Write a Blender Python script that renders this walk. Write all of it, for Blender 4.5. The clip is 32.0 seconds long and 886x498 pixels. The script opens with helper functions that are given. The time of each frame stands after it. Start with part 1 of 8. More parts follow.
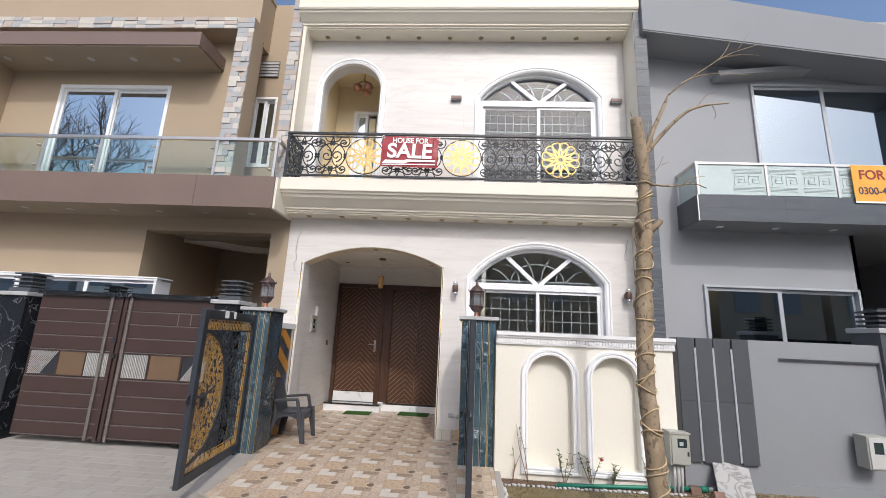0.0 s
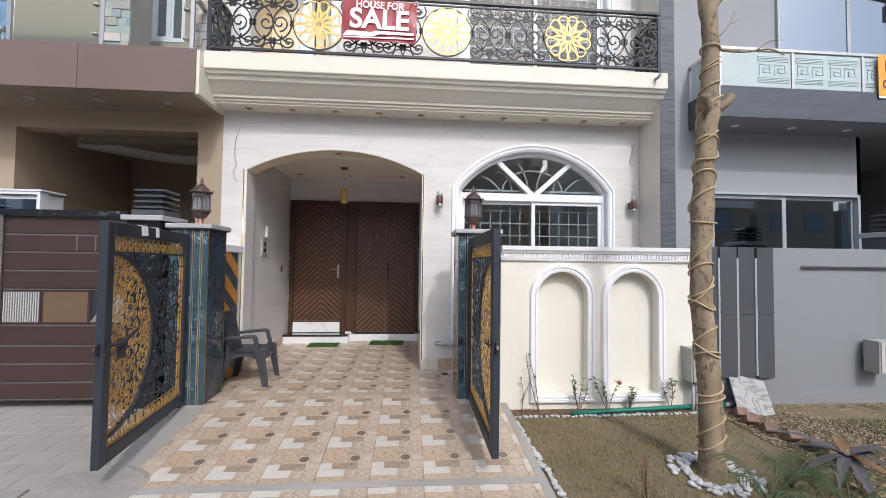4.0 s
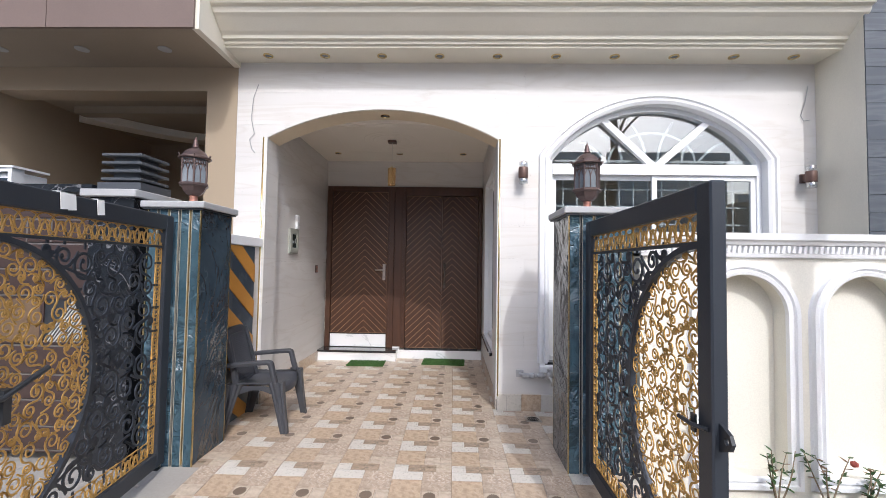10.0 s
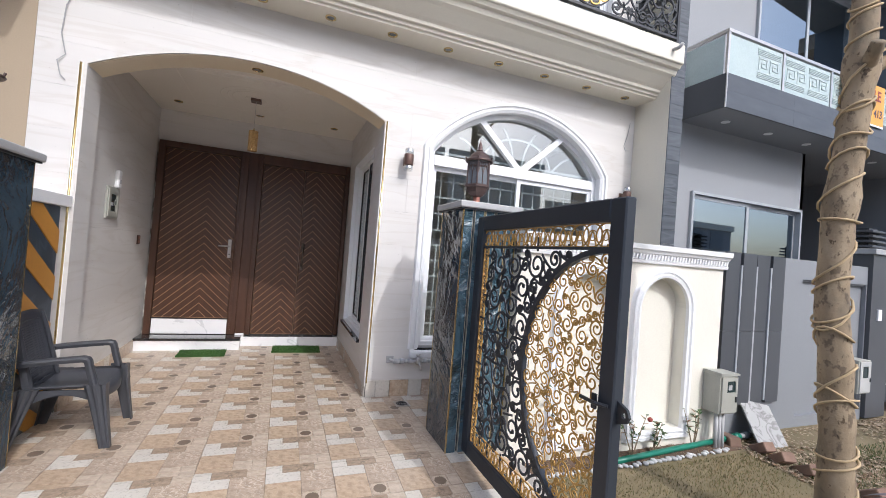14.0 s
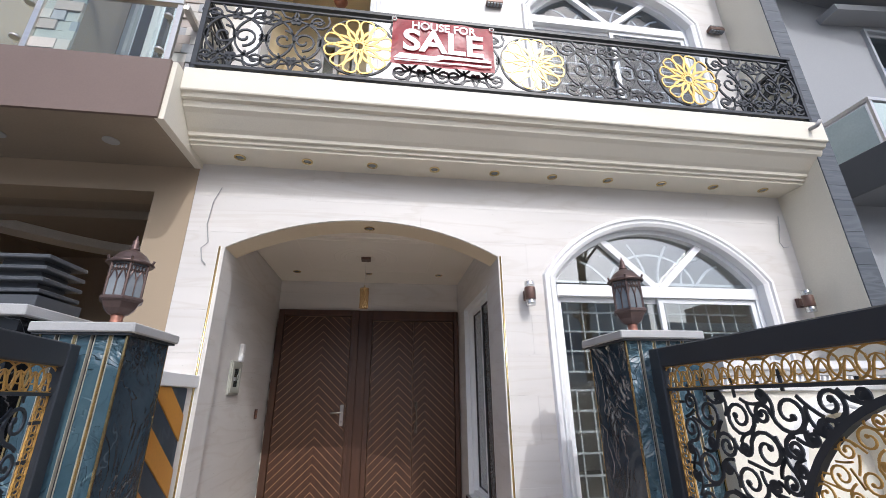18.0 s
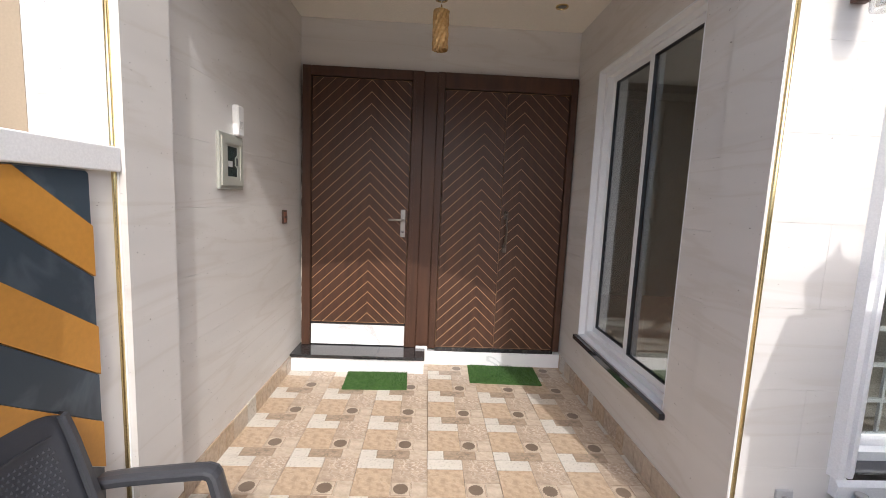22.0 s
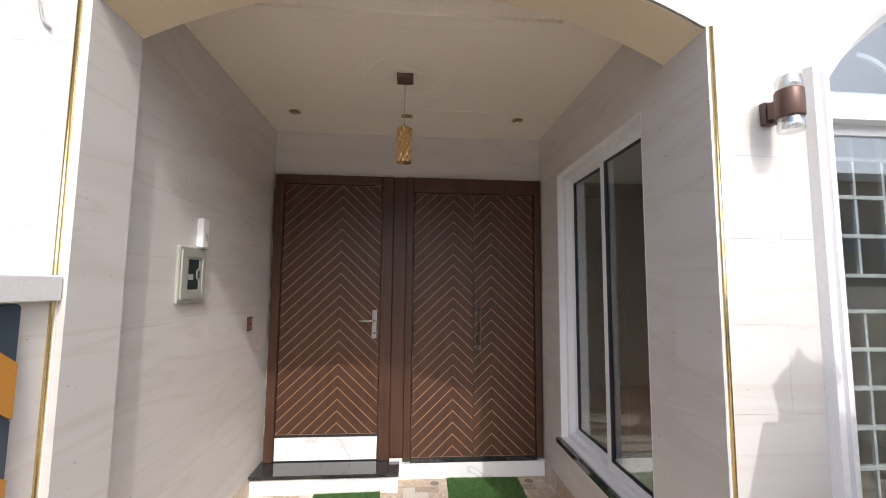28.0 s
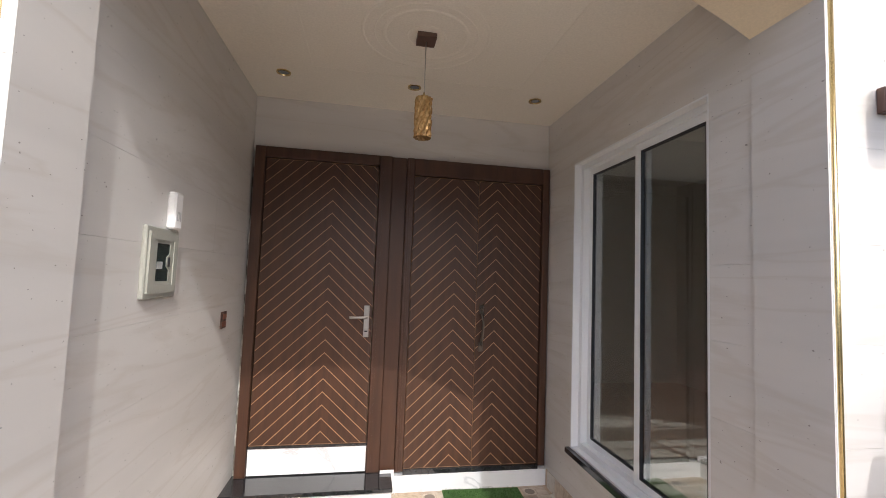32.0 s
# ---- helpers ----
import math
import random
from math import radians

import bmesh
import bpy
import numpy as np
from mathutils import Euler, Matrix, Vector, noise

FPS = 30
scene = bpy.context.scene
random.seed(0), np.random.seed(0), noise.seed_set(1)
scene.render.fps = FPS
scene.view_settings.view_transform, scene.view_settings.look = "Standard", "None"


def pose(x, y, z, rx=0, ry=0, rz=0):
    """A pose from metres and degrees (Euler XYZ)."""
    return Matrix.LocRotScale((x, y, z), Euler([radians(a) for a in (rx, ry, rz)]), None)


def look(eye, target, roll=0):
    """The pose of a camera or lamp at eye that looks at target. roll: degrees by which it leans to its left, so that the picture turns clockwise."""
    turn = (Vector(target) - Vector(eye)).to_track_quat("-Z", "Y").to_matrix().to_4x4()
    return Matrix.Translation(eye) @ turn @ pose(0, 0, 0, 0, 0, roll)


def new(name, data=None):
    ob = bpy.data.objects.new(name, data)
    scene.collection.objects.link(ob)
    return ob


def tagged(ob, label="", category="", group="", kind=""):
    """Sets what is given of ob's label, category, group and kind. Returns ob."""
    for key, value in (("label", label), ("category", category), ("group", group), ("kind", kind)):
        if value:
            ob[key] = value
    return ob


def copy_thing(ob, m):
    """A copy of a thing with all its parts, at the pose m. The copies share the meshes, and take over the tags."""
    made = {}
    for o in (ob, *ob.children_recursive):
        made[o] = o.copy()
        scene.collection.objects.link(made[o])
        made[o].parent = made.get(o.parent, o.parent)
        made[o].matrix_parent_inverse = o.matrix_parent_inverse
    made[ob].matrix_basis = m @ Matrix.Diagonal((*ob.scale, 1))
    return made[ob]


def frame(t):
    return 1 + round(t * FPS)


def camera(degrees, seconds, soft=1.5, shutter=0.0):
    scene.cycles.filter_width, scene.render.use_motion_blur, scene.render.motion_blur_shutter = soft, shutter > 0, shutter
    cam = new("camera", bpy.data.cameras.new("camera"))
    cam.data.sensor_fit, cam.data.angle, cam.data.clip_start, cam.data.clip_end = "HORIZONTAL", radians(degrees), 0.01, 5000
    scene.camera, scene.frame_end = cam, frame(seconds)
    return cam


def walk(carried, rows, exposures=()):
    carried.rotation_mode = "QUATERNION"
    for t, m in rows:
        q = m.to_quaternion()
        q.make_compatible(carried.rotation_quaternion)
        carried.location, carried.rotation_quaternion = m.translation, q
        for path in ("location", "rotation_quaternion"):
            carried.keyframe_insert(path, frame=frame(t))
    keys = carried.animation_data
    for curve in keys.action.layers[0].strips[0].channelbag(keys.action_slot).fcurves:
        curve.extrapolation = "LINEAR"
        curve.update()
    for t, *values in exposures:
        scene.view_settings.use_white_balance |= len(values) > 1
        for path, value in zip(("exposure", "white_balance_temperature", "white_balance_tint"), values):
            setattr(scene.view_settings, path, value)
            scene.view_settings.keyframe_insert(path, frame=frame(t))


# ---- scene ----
cam = camera(93.8, 32.0, soft=0.7)
PATH = [
    (0, (0.164, 0.103, 1.447), (0.049, 2.056, 1.863), 2.6),
    (0.5, (0.089, 0.334, 1.449), (-0.011, 2.257, 1.989), 1.2),
    (1, (0.007, 0.551, 1.433), (-0.068, 2.408, 2.174), 0.2),
    (1.5, (-0.085, 0.735, 1.408), (-0.133, 2.506, 2.336), 0.3),
    (2, (-0.202, 0.893, 1.425), (-0.152, 2.661, 2.359), -0.5),
    (2.5, (-0.272, 0.994, 1.453), (-0.172, 2.827, 2.248), -0.6),
    (3, (-0.3, 1.029, 1.451), (-0.185, 2.961, 1.956), -0.4),
    (3.5, (-0.364, 1.114, 1.357), (-0.219, 3.103, 1.508), 0.1),
    (5.5, (-0.265, 1.192, 1.355), (-0.117, 3.186, 1.371), 1.8),
    (6, (-0.25, 1.247, 1.312), (-0.105, 3.241, 1.322), 2.3),
    (6.5, (-0.163, 1.285, 1.315), (-0.109, 3.285, 1.32), 2.6),
    (7, (-0.224, 1.425, 1.291), (-0.216, 3.425, 1.299), 3.1),
    (7.5, (-0.35, 1.621, 1.274), (-0.451, 3.619, 1.289), 4.0),
    (8, (-0.431, 1.787, 1.285), (-0.532, 3.784, 1.319), 4.0),
    (8.5, (-0.468, 1.976, 1.247), (-0.566, 3.973, 1.301), 4.0),
    (9, (-0.507, 2.319, 1.245), (-0.592, 4.316, 1.316), 2.5),
    (9.5, (-0.545, 2.54, 1.301), (-0.62, 4.538, 1.379), 1.1),
    (10, (-0.618, 2.62, 1.319), (-0.67, 4.618, 1.4), 0.9),
    (10.5, (-0.781, 2.651, 1.324), (-0.793, 4.649, 1.398), 0.8),
    (11, (-0.943, 2.677, 1.336), (-0.892, 4.676, 1.388), 1.0),
    (11.5, (-0.996, 2.701, 1.312), (-0.911, 4.698, 1.372), 1.6),
    (12, (-0.985, 2.724, 1.325), (-0.659, 4.697, 1.381), 1.9),
    (12.5, (-0.968, 2.745, 1.333), (-0.188, 4.586, 1.384), 3.4),
    (13, (-0.956, 2.764, 1.335), (-0.056, 4.549, 1.386), 4.3),
    (13.5, (-0.973, 2.76, 1.332), (-0.102, 4.56, 1.376), 4.6),
    (14, (-0.996, 2.758, 1.327), (-0.277, 4.623, 1.363), 4.5),
    (14.5, (-0.999, 2.755, 1.324), (-0.471, 4.676, 1.491), 3.5),
    (15, (-1.04, 2.741, 1.324), (-0.631, 4.626, 1.856), 1.5),
    (15.5, (-1.085, 2.734, 1.332), (-0.73, 4.53, 2.136), 1.2),
    (17.5, (-1.132, 3.072, 1.392), (-0.85, 4.704, 2.514), -1.9),
    (18, (-1.146, 3.244, 1.378), (-0.884, 5.106, 2.06), -0.6),
    (18.5, (-1.176, 3.464, 1.366), (-0.987, 5.429, 1.685), 0.4),
    (19, (-1.251, 3.731, 1.334), (-1.145, 5.725, 1.452), 2.1),
    (19.5, (-1.315, 3.966, 1.314), (-1.193, 5.962, 1.269), 2.1),
    (20, (-1.297, 4.228, 1.275), (-1.171, 6.214, 1.072), 2.1),
    (20.5, (-1.263, 4.541, 1.319), (-1.185, 6.524, 1.07), 0.2),
    (21, (-1.3, 4.735, 1.393), (-1.241, 6.719, 1.152), 0.8),
    (21.5, (-1.358, 4.93, 1.401), (-1.297, 6.915, 1.167), 2.2),
    (22, (-1.404, 5.064, 1.423), (-1.327, 7.049, 1.19), 2.5),
    (22.5, (-1.388, 5.107, 1.444), (-1.3, 7.09, 1.206), 2.8),
    (23, (-1.351, 5.121, 1.445), (-1.259, 7.106, 1.219), 2.8),
    (23.5, (-1.339, 5.141, 1.454), (-1.237, 7.127, 1.238), 2.8),
    (24, (-1.328, 5.141, 1.463), (-1.221, 7.129, 1.274), 2.7),
    (24.5, (-1.328, 5.133, 1.464), (-1.216, 7.124, 1.308), 2.6),
    (25, (-1.323, 5.125, 1.468), (-1.212, 7.121, 1.405), 2.4),
    (25.5, (-1.321, 5.113, 1.481), (-1.205, 7.11, 1.502), 2.0),
    (26, (-1.318, 5.107, 1.481), (-1.193, 7.102, 1.532), 1.6),
    (26.5, (-1.321, 5.102, 1.482), (-1.185, 7.095, 1.566), 1.3),
    (28.5, (-1.323, 5.058, 1.549), (-1.166, 7.043, 1.741), 0.3),
    (29, (-1.329, 5.035, 1.567), (-1.166, 7.021, 1.739), 0.3),
    (29.5, (-1.334, 5.043, 1.557), (-1.183, 7.033, 1.695), 0.5),
    (30, (-1.42, 5.071, 1.516), (-1.263, 7.065, 1.546), 0.6),
    (30.5, (-1.507, 5.133, 1.483), (-1.325, 7.123, 1.415), 1.6),
    (31, (-1.548, 5.231, 1.481), (-1.268, 7.211, 1.45), 2.9),
    (31.5, (-1.575, 5.361, 1.508), (-1.277, 7.337, 1.571), 2.7),
    (32, (-1.613, 5.451, 1.562), (-1.267, 7.416, 1.694), 2.1),
]
walk(cam, [(t, look(eye, target, roll)) for t, eye, target, roll in PATH], [(0, 0.33, 5900, 10), (2, 0.36, 5900, 10), (3, 0.27, 5750, 10), (6, 0.47, 5700, 10), (9, 0.59, 5650, 10), (12, 0.70, 5650, 10), (13, 0.62, 5650, 10), (15, 0.51, 5650, 10), (18, 0.42, 5650, 10), (19, 0.74, 5900, 10), (20, 1.01, 5950, 10), (22, 1.00, 5950, 10), (23, 0.97, 5950, 10), (26, 0.96, 5950, 10), (30, 0.89, 5950, 10), (32, 1.00, 5950, 10)])

# ---- light ----
SUN_WAY = Vector((-0.25, 1.0, -0.925)).normalized()
world = bpy.data.worlds.new("sky")
scene.world = world
world.use_nodes = True
wn = world.node_tree.nodes
sky = wn.new("ShaderNodeTexSky")
sky.sky_type, sky.sun_disc = "NISHITA", False
sky.sun_elevation = math.asin(-SUN_WAY.z)
sky.sun_rotation = math.atan2(-SUN_WAY.x, -SUN_WAY.y)
sky.air_density, sky.dust_density, sky.ozone_density = 1.0, 4.5, 0.7
world.node_tree.links.new(sky.outputs[0], wn["Background"].inputs[0])
wn["Background"].inputs[1].default_value = 0.15
sun = new("sun", bpy.data.lights.new("sun", "SUN"))
sun.data.energy, sun.data.angle, sun.data.color = 1.25, radians(0.55), (1.0, 0.935, 0.85)
sun.matrix_world = look(-30 * SUN_WAY, (0, 0, 0))


# ---- materials ----
def nodes_of(name):
    m = bpy.data.materials.new(name)
    m.use_nodes = True
    t = m.node_tree
    return m, t, t.nodes["Principled BSDF"]


def ramp(t, fac, stops):
    r = t.nodes.new("ShaderNodeValToRGB")
    while len(r.color_ramp.elements) < len(stops):
        r.color_ramp.elements.new(0.5)
    for e, (p, c) in zip(r.color_ramp.elements, stops):
        e.position, e.color = p, (*c, 1)
    t.links.new(fac, r.inputs[0])
    return r.outputs[0]


def noise_of(t, scale, detail=4.0, stretch=(1, 1, 1), rough=0.55, coord="Object"):
    c = t.nodes.new("ShaderNodeTexCoord")
    mp = t.nodes.new("ShaderNodeMapping")
    mp.inputs["Scale"].default_value = stretch
    n = t.nodes.new("ShaderNodeTexNoise")
    n.inputs["Scale"].default_value, n.inputs["Detail"].default_value, n.inputs["Roughness"].default_value = scale, detail, rough
    t.links.new(c.outputs[coord], mp.inputs[0])
    t.links.new(mp.outputs[0], n.inputs["Vector"])
    return n.outputs[0]


def mixed(t, a, b, fac, mode="MIX"):
    m = t.nodes.new("ShaderNodeMix")
    m.data_type, m.blend_type = "RGBA", mode
    for sock, v in ((m.inputs[0], fac), (m.inputs[6], a), (m.inputs[7], b)):
        if isinstance(v, (int, float)):
            sock.default_value = v
        elif isinstance(v, tuple):
            sock.default_value = (*v, 1)
        else:
            t.links.new(v, sock)
    return m.outputs[2]


def bump(t, bsdf, height, strength=0.2, distance=0.01):
    b = t.nodes.new("ShaderNodeBump")
    b.inputs["Strength"].default_value, b.inputs["Distance"].default_value = strength, distance
    t.links.new(height, b.inputs["Height"])
    t.links.new(b.outputs[0], bsdf.inputs["Normal"])


def surface(name, dark, light, rough=0.6, metal=0.0, grain=60.0, stain=1.5, stretch=(1, 1, 1), relief=0.15, coat=0.0, vary=0.0, spec=0.5, amount=0.35):
    """Two scales of noise between two colours, a fine relief, and a slight change from piece to piece."""
    m, t, b = nodes_of(name)
    fine = noise_of(t, grain, 5, stretch)
    wide = noise_of(t, stain, 4, stretch, coord="Object")
    col = ramp(t, wide, [(0.3, dark), (0.7, light)])
    mid = tuple((p + q) / 2 for p, q in zip(dark, light))
    col = mixed(t, col, ramp(t, fine, [(0.3, tuple(0.82 * v for v in mid)), (0.7, tuple(min(1, 1.12 * v) for v in mid))]), amount)
    if vary:
        info = t.nodes.new("ShaderNodeObjectInfo")
        tone = ramp(t, info.outputs["Random"], [(0, (1 - vary,) * 3), (1, (1, 1, 1))])
        col = mixed(t, col, tone, 1.0, "MULTIPLY")
    t.links.new(col, b.inputs["Base Color"])
    rr = t.nodes.new("ShaderNodeMapRange")
    rr.inputs[3].default_value, rr.inputs[4].default_value = max(0.02, rough - 0.08), min(1, rough + 0.1)
    t.links.new(fine, rr.inputs[0])
    t.links.new(rr.outputs[0], b.inputs["Roughness"])
    b.inputs["Metallic"].default_value, b.inputs["Coat Weight"].default_value = metal, coat
    b.inputs["Specular IOR Level"].default_value = spec
    if relief:
        bump(t, b, fine, relief, 0.004)
    return m


def veined(name, base, vein, rough, scale=2.0, stretch=(1, 1, 3), width=0.04, strength=0.6, coat=0.0, vary=0.06, pits=0.0):
    """Stone with thin veins that wander along it."""
    m, t, b = nodes_of(name)
    c = t.nodes.new("ShaderNodeTexCoord")
    mp = t.nodes.new("ShaderNodeMapping")
    mp.inputs["Scale"].default_value = stretch
    t.links.new(c.outputs["Object"], mp.inputs[0])
    n = t.nodes.new("ShaderNodeTexNoise")
    n.inputs["Scale"].default_value, n.inputs["Detail"].default_value, n.inputs["Distortion"].default_value = scale, 6, 0.7
    t.links.new(mp.outputs[0], n.inputs["Vector"])
    v = ramp(t, n.outputs[0], [(0.5 - width, (0, 0, 0)), (0.5, (1, 1, 1)), (0.5 + width, (0, 0, 0))])
    wide = noise_of(t, 1.1, 4, stretch)
    body = ramp(t, wide, [(0.3, tuple(0.88 * x for x in base)), (0.7, base)])
    f = t.nodes.new("ShaderNodeMath")
    f.operation = "MULTIPLY"
    f.inputs[1].default_value = strength
    t.links.new(v, f.inputs[0])
    col = mixed(t, body, vein, f.outputs[0])
    if vary:
        info = t.nodes.new("ShaderNodeObjectInfo")
        col = mixed(t, col, ramp(t, info.outputs["Random"], [(0, (1 - vary,) * 3), (1, (1, 1, 1))]), 1.0, "MULTIPLY")
    if pits:
        p = ramp(t, noise_of(t, 75, 1.5, (0.8, 0.8, 1.3)), [(0.237, (0.22, 0.2, 0.18)), (0.262, (1, 1, 1))])
        col = mixed(t, col, p, pits, "MULTIPLY")
    t.links.new(col, b.inputs["Base Color"])
    b.inputs["Roughness"].default_value, b.inputs["Coat Weight"].default_value = rough, coat
    bump(t, b, noise_of(t, 90, 4), 0.05, 0.003)
    return m


def plain(name, colour, rough=0.5, metal=0.0, emit=0.0):
    m, t, b = nodes_of(name)
    b.inputs["Base Color"].default_value, b.inputs["Roughness"].default_value, b.inputs["Metallic"].default_value = (*colour, 1), rough, metal
    if emit:
        b.inputs["Emission Color"].default_value, b.inputs["Emission Strength"].default_value = (*colour, 1), emit
    return m


def pane_glass(name, tint, gloss=1.0, frost=0.0):
    m, t, b = nodes_of(name)
    t.nodes.remove(b)
    tr = t.nodes.new("ShaderNodeBsdfTransparent")
    tr.inputs[0].default_value = (*tint, 1)
    gl = t.nodes.new("ShaderNodeBsdfGlossy")
    gl.inputs["Roughness"].default_value = 0.01 + frost
    lw = t.nodes.new("ShaderNodeLayerWeight")
    lw.inputs[0].default_value = 0.5
    pw = t.nodes.new("ShaderNodeMath")
    pw.operation = "POWER"
    pw.inputs[1].default_value = 4.0
    fr = t.nodes.new("ShaderNodeMapRange")
    fr.inputs[3].default_value, fr.inputs[4].default_value = gloss, 0.85
    t.links.new(lw.outputs["Facing"], pw.inputs[0])
    t.links.new(pw.outputs[0], fr.inputs[0])
    mx = t.nodes.new("ShaderNodeMixShader")
    out = t.nodes["Material Output"]
    t.links.new(fr.outputs[0], mx.inputs[0])
    t.links.new(tr.outputs[0], mx.inputs[1])
    t.links.new(gl.outputs[0], mx.inputs[2])
    t.links.new(mx.outputs[0], out.inputs[0])
    return m


def mirror_film(name, tint, shine, share):
    m, t, b = nodes_of(name)
    t.nodes.remove(b)
    tr = t.nodes.new("ShaderNodeBsdfTransparent")
    tr.inputs[0].default_value = (*tint, 1)
    gl = t.nodes.new("ShaderNodeBsdfGlossy")
    gl.inputs["Color"].default_value, gl.inputs["Roughness"].default_value = (*shine, 1), 0.02
    mx = t.nodes.new("ShaderNodeMixShader")
    mx.inputs[0].default_value = share
    t.links.new(tr.outputs[0], mx.inputs[1])
    t.links.new(gl.outputs[0], mx.inputs[2])
    t.links.new(mx.outputs[0], t.nodes["Material Output"].inputs[0])
    return m


def riven(name, deep, mid, pale, vein, scale=2.0, turn=(0.9, 0.3, 0.2), steps=9.0, lift=1.0, rough=0.2, share=0.3):
    """Riven stone: flat terraces that break off in ragged ledges, a soft mottle and a few pale veins."""
    m, t, b = nodes_of(name)
    c = t.nodes.new("ShaderNodeTexCoord")
    mp = t.nodes.new("ShaderNodeMapping")
    mp.inputs["Rotation"].default_value = turn
    t.links.new(c.outputs["Object"], mp.inputs[0])
    w = t.nodes.new("ShaderNodeTexNoise")
    w.inputs["Scale"].default_value, w.inputs["Detail"].default_value, w.inputs["Roughness"].default_value, w.inputs["Distortion"].default_value = scale, 4.5, 0.5, 0.5
    t.links.new(mp.outputs[0], w.inputs["Vector"])
    beds = t.nodes.new("ShaderNodeMath")
    beds.operation = "MULTIPLY"
    beds.inputs[1].default_value = steps
    frac = t.nodes.new("ShaderNodeMath")
    frac.operation = "FRACT"
    t.links.new(w.outputs[0], beds.inputs[0])
    t.links.new(beds.outputs[0], frac.inputs[0])
    ledge = ramp(t, frac.outputs[0], [(0.0, (0, 0, 0)), (0.10, (1, 1, 1)), (1.0, (0, 0, 0))])
    zone = ramp(t, noise_of(t, 2.1, 2, (1, 1, 0.7)), [(0.42, (0.12, 0.12, 0.12)), (0.60, (1, 1, 1))])
    h = mixed(t, ledge, zone, 1.0, "MULTIPLY")
    mottle = ramp(t, noise_of(t, 3.0, 5, (1, 1, 1), 0.6), [(0.30, deep), (0.5, mid), (0.72, pale)])
    edge = mixed(t, (0, 0, 0), ramp(t, frac.outputs[0], [(0.0, (1, 1, 1)), (0.06, (0, 0, 0))]), zone)
    col = mixed(t, mottle, tuple(0.45 * q for q in deep), edge)
    line = ramp(t, noise_of(t, 2.6, 4, (1, 1, 1), 0.55), [(0.488, (0, 0, 0)), (0.5, (1, 1, 1)), (0.512, (0, 0, 0))])
    where = ramp(t, noise_of(t, 3.3, 2, (1.3, 1, 0.8)), [(0.52, (0, 0, 0)), (0.64, (1, 1, 1))])
    f = mixed(t, line, where, 1.0, "MULTIPLY")
    t.links.new(mixed(t, col, vein, mixed(t, (0, 0, 0), f, share)), b.inputs["Base Color"])
    b.inputs["Roughness"].default_value, b.inputs["Coat Weight"].default_value = rough, 0.15
    bump(t, b, mixed(t, h, noise_of(t, 30, 5, (1, 1, 1), 0.6), 0.12), lift, 0.035)
    return m


STONE = veined("white_facing_stone", (0.69, 0.665, 0.635), (0.55, 0.51, 0.46), 0.45, 1.6, (0.4, 0.4, 3.6), 0.045, 0.42, 0.0, 0.02, 0.75)
BACKING = surface("pale_joint_mortar", (0.62, 0.60, 0.57), (0.70, 0.68, 0.64), 0.9)
def joint_mix(name):
    """Grout that is dirty in places and filled flush in others."""
    m, t, b = nodes_of(name)
    n = noise_of(t, 3.5, 3, (1, 1, 1), 0.6)
    t.links.new(ramp(t, n, [(0.47, (0.66, 0.64, 0.60)), (0.56, (0.16, 0.15, 0.13))]), b.inputs["Base Color"])
    b.inputs["Roughness"].default_value = 0.9
    return m


GROUT = surface("brown_floor_grout", (0.27, 0.21, 0.155), (0.36, 0.285, 0.215), 0.9)
INLAY = surface("pale_brass_inlay", (0.48, 0.45, 0.38), (0.58, 0.55, 0.47), 0.35, 0.3, 80, 6, relief=0.03)
JOINT = joint_mix("patchy_dark_grout")
SOFFIT = surface("beige_soffit_paint", (0.74, 0.64, 0.47), (0.79, 0.69, 0.52), 0.5, grain=120, relief=0.04)
CREAM = surface("cream_paint", (0.70, 0.66, 0.56), (0.75, 0.71, 0.605), 0.55, grain=120, relief=0.06)
YELLOWCREAM = surface("warm_yellow_cream_paint", (0.80, 0.68, 0.45), (0.85, 0.73, 0.50), 0.55, grain=120, relief=0.05)
WALLCREAM = surface("pale_cream_paint", (0.74, 0.71, 0.62), (0.78, 0.75, 0.66), 0.55, grain=120, relief=0.08)
WHITE = surface("white_paint", (0.80, 0.80, 0.80), (0.85, 0.85, 0.85), 0.4, grain=150, relief=0.04)
CEIL = surface("ceiling_paint", (0.82, 0.77, 0.68), (0.86, 0.81, 0.72), 0.35, grain=90, relief=0.03)
UPVC = surface("white_window_plastic", (0.78, 0.79, 0.80), (0.83, 0.84, 0.85), 0.3, grain=180, relief=0.02)
BLACKIRON = surface("black_iron", (0.018, 0.02, 0.024), (0.03, 0.033, 0.038), 0.42, 0.0, 140, 4, relief=0.1)
GATEPAINT = surface("charcoal_gate_paint", (0.022, 0.027, 0.036), (0.032, 0.038, 0.048), 0.45, 0.0, 120, 3, relief=0.08)
GOLD = surface("gold_sheet", (0.62, 0.40, 0.11), (0.75, 0.52, 0.18), 0.4, 0.55, 90, 5, relief=0.05)
GOLDPAINT = surface("ochre_gold_paint", (0.45, 0.25, 0.055), (0.56, 0.34, 0.095), 0.45, 0.15, 90, 5, relief=0.08)
GOLDTRIM = surface("polished_gold_trim", (0.60, 0.46, 0.21), (0.74, 0.58, 0.30), 0.22, 0.95, 60, 5, relief=0.02)
GLASS = pane_glass("window_glass", (0.80, 0.83, 0.83), 0.2)
SKYGLASS = pane_glass("sky_reflecting_glass", (0.70, 0.74, 0.78), 0.045)
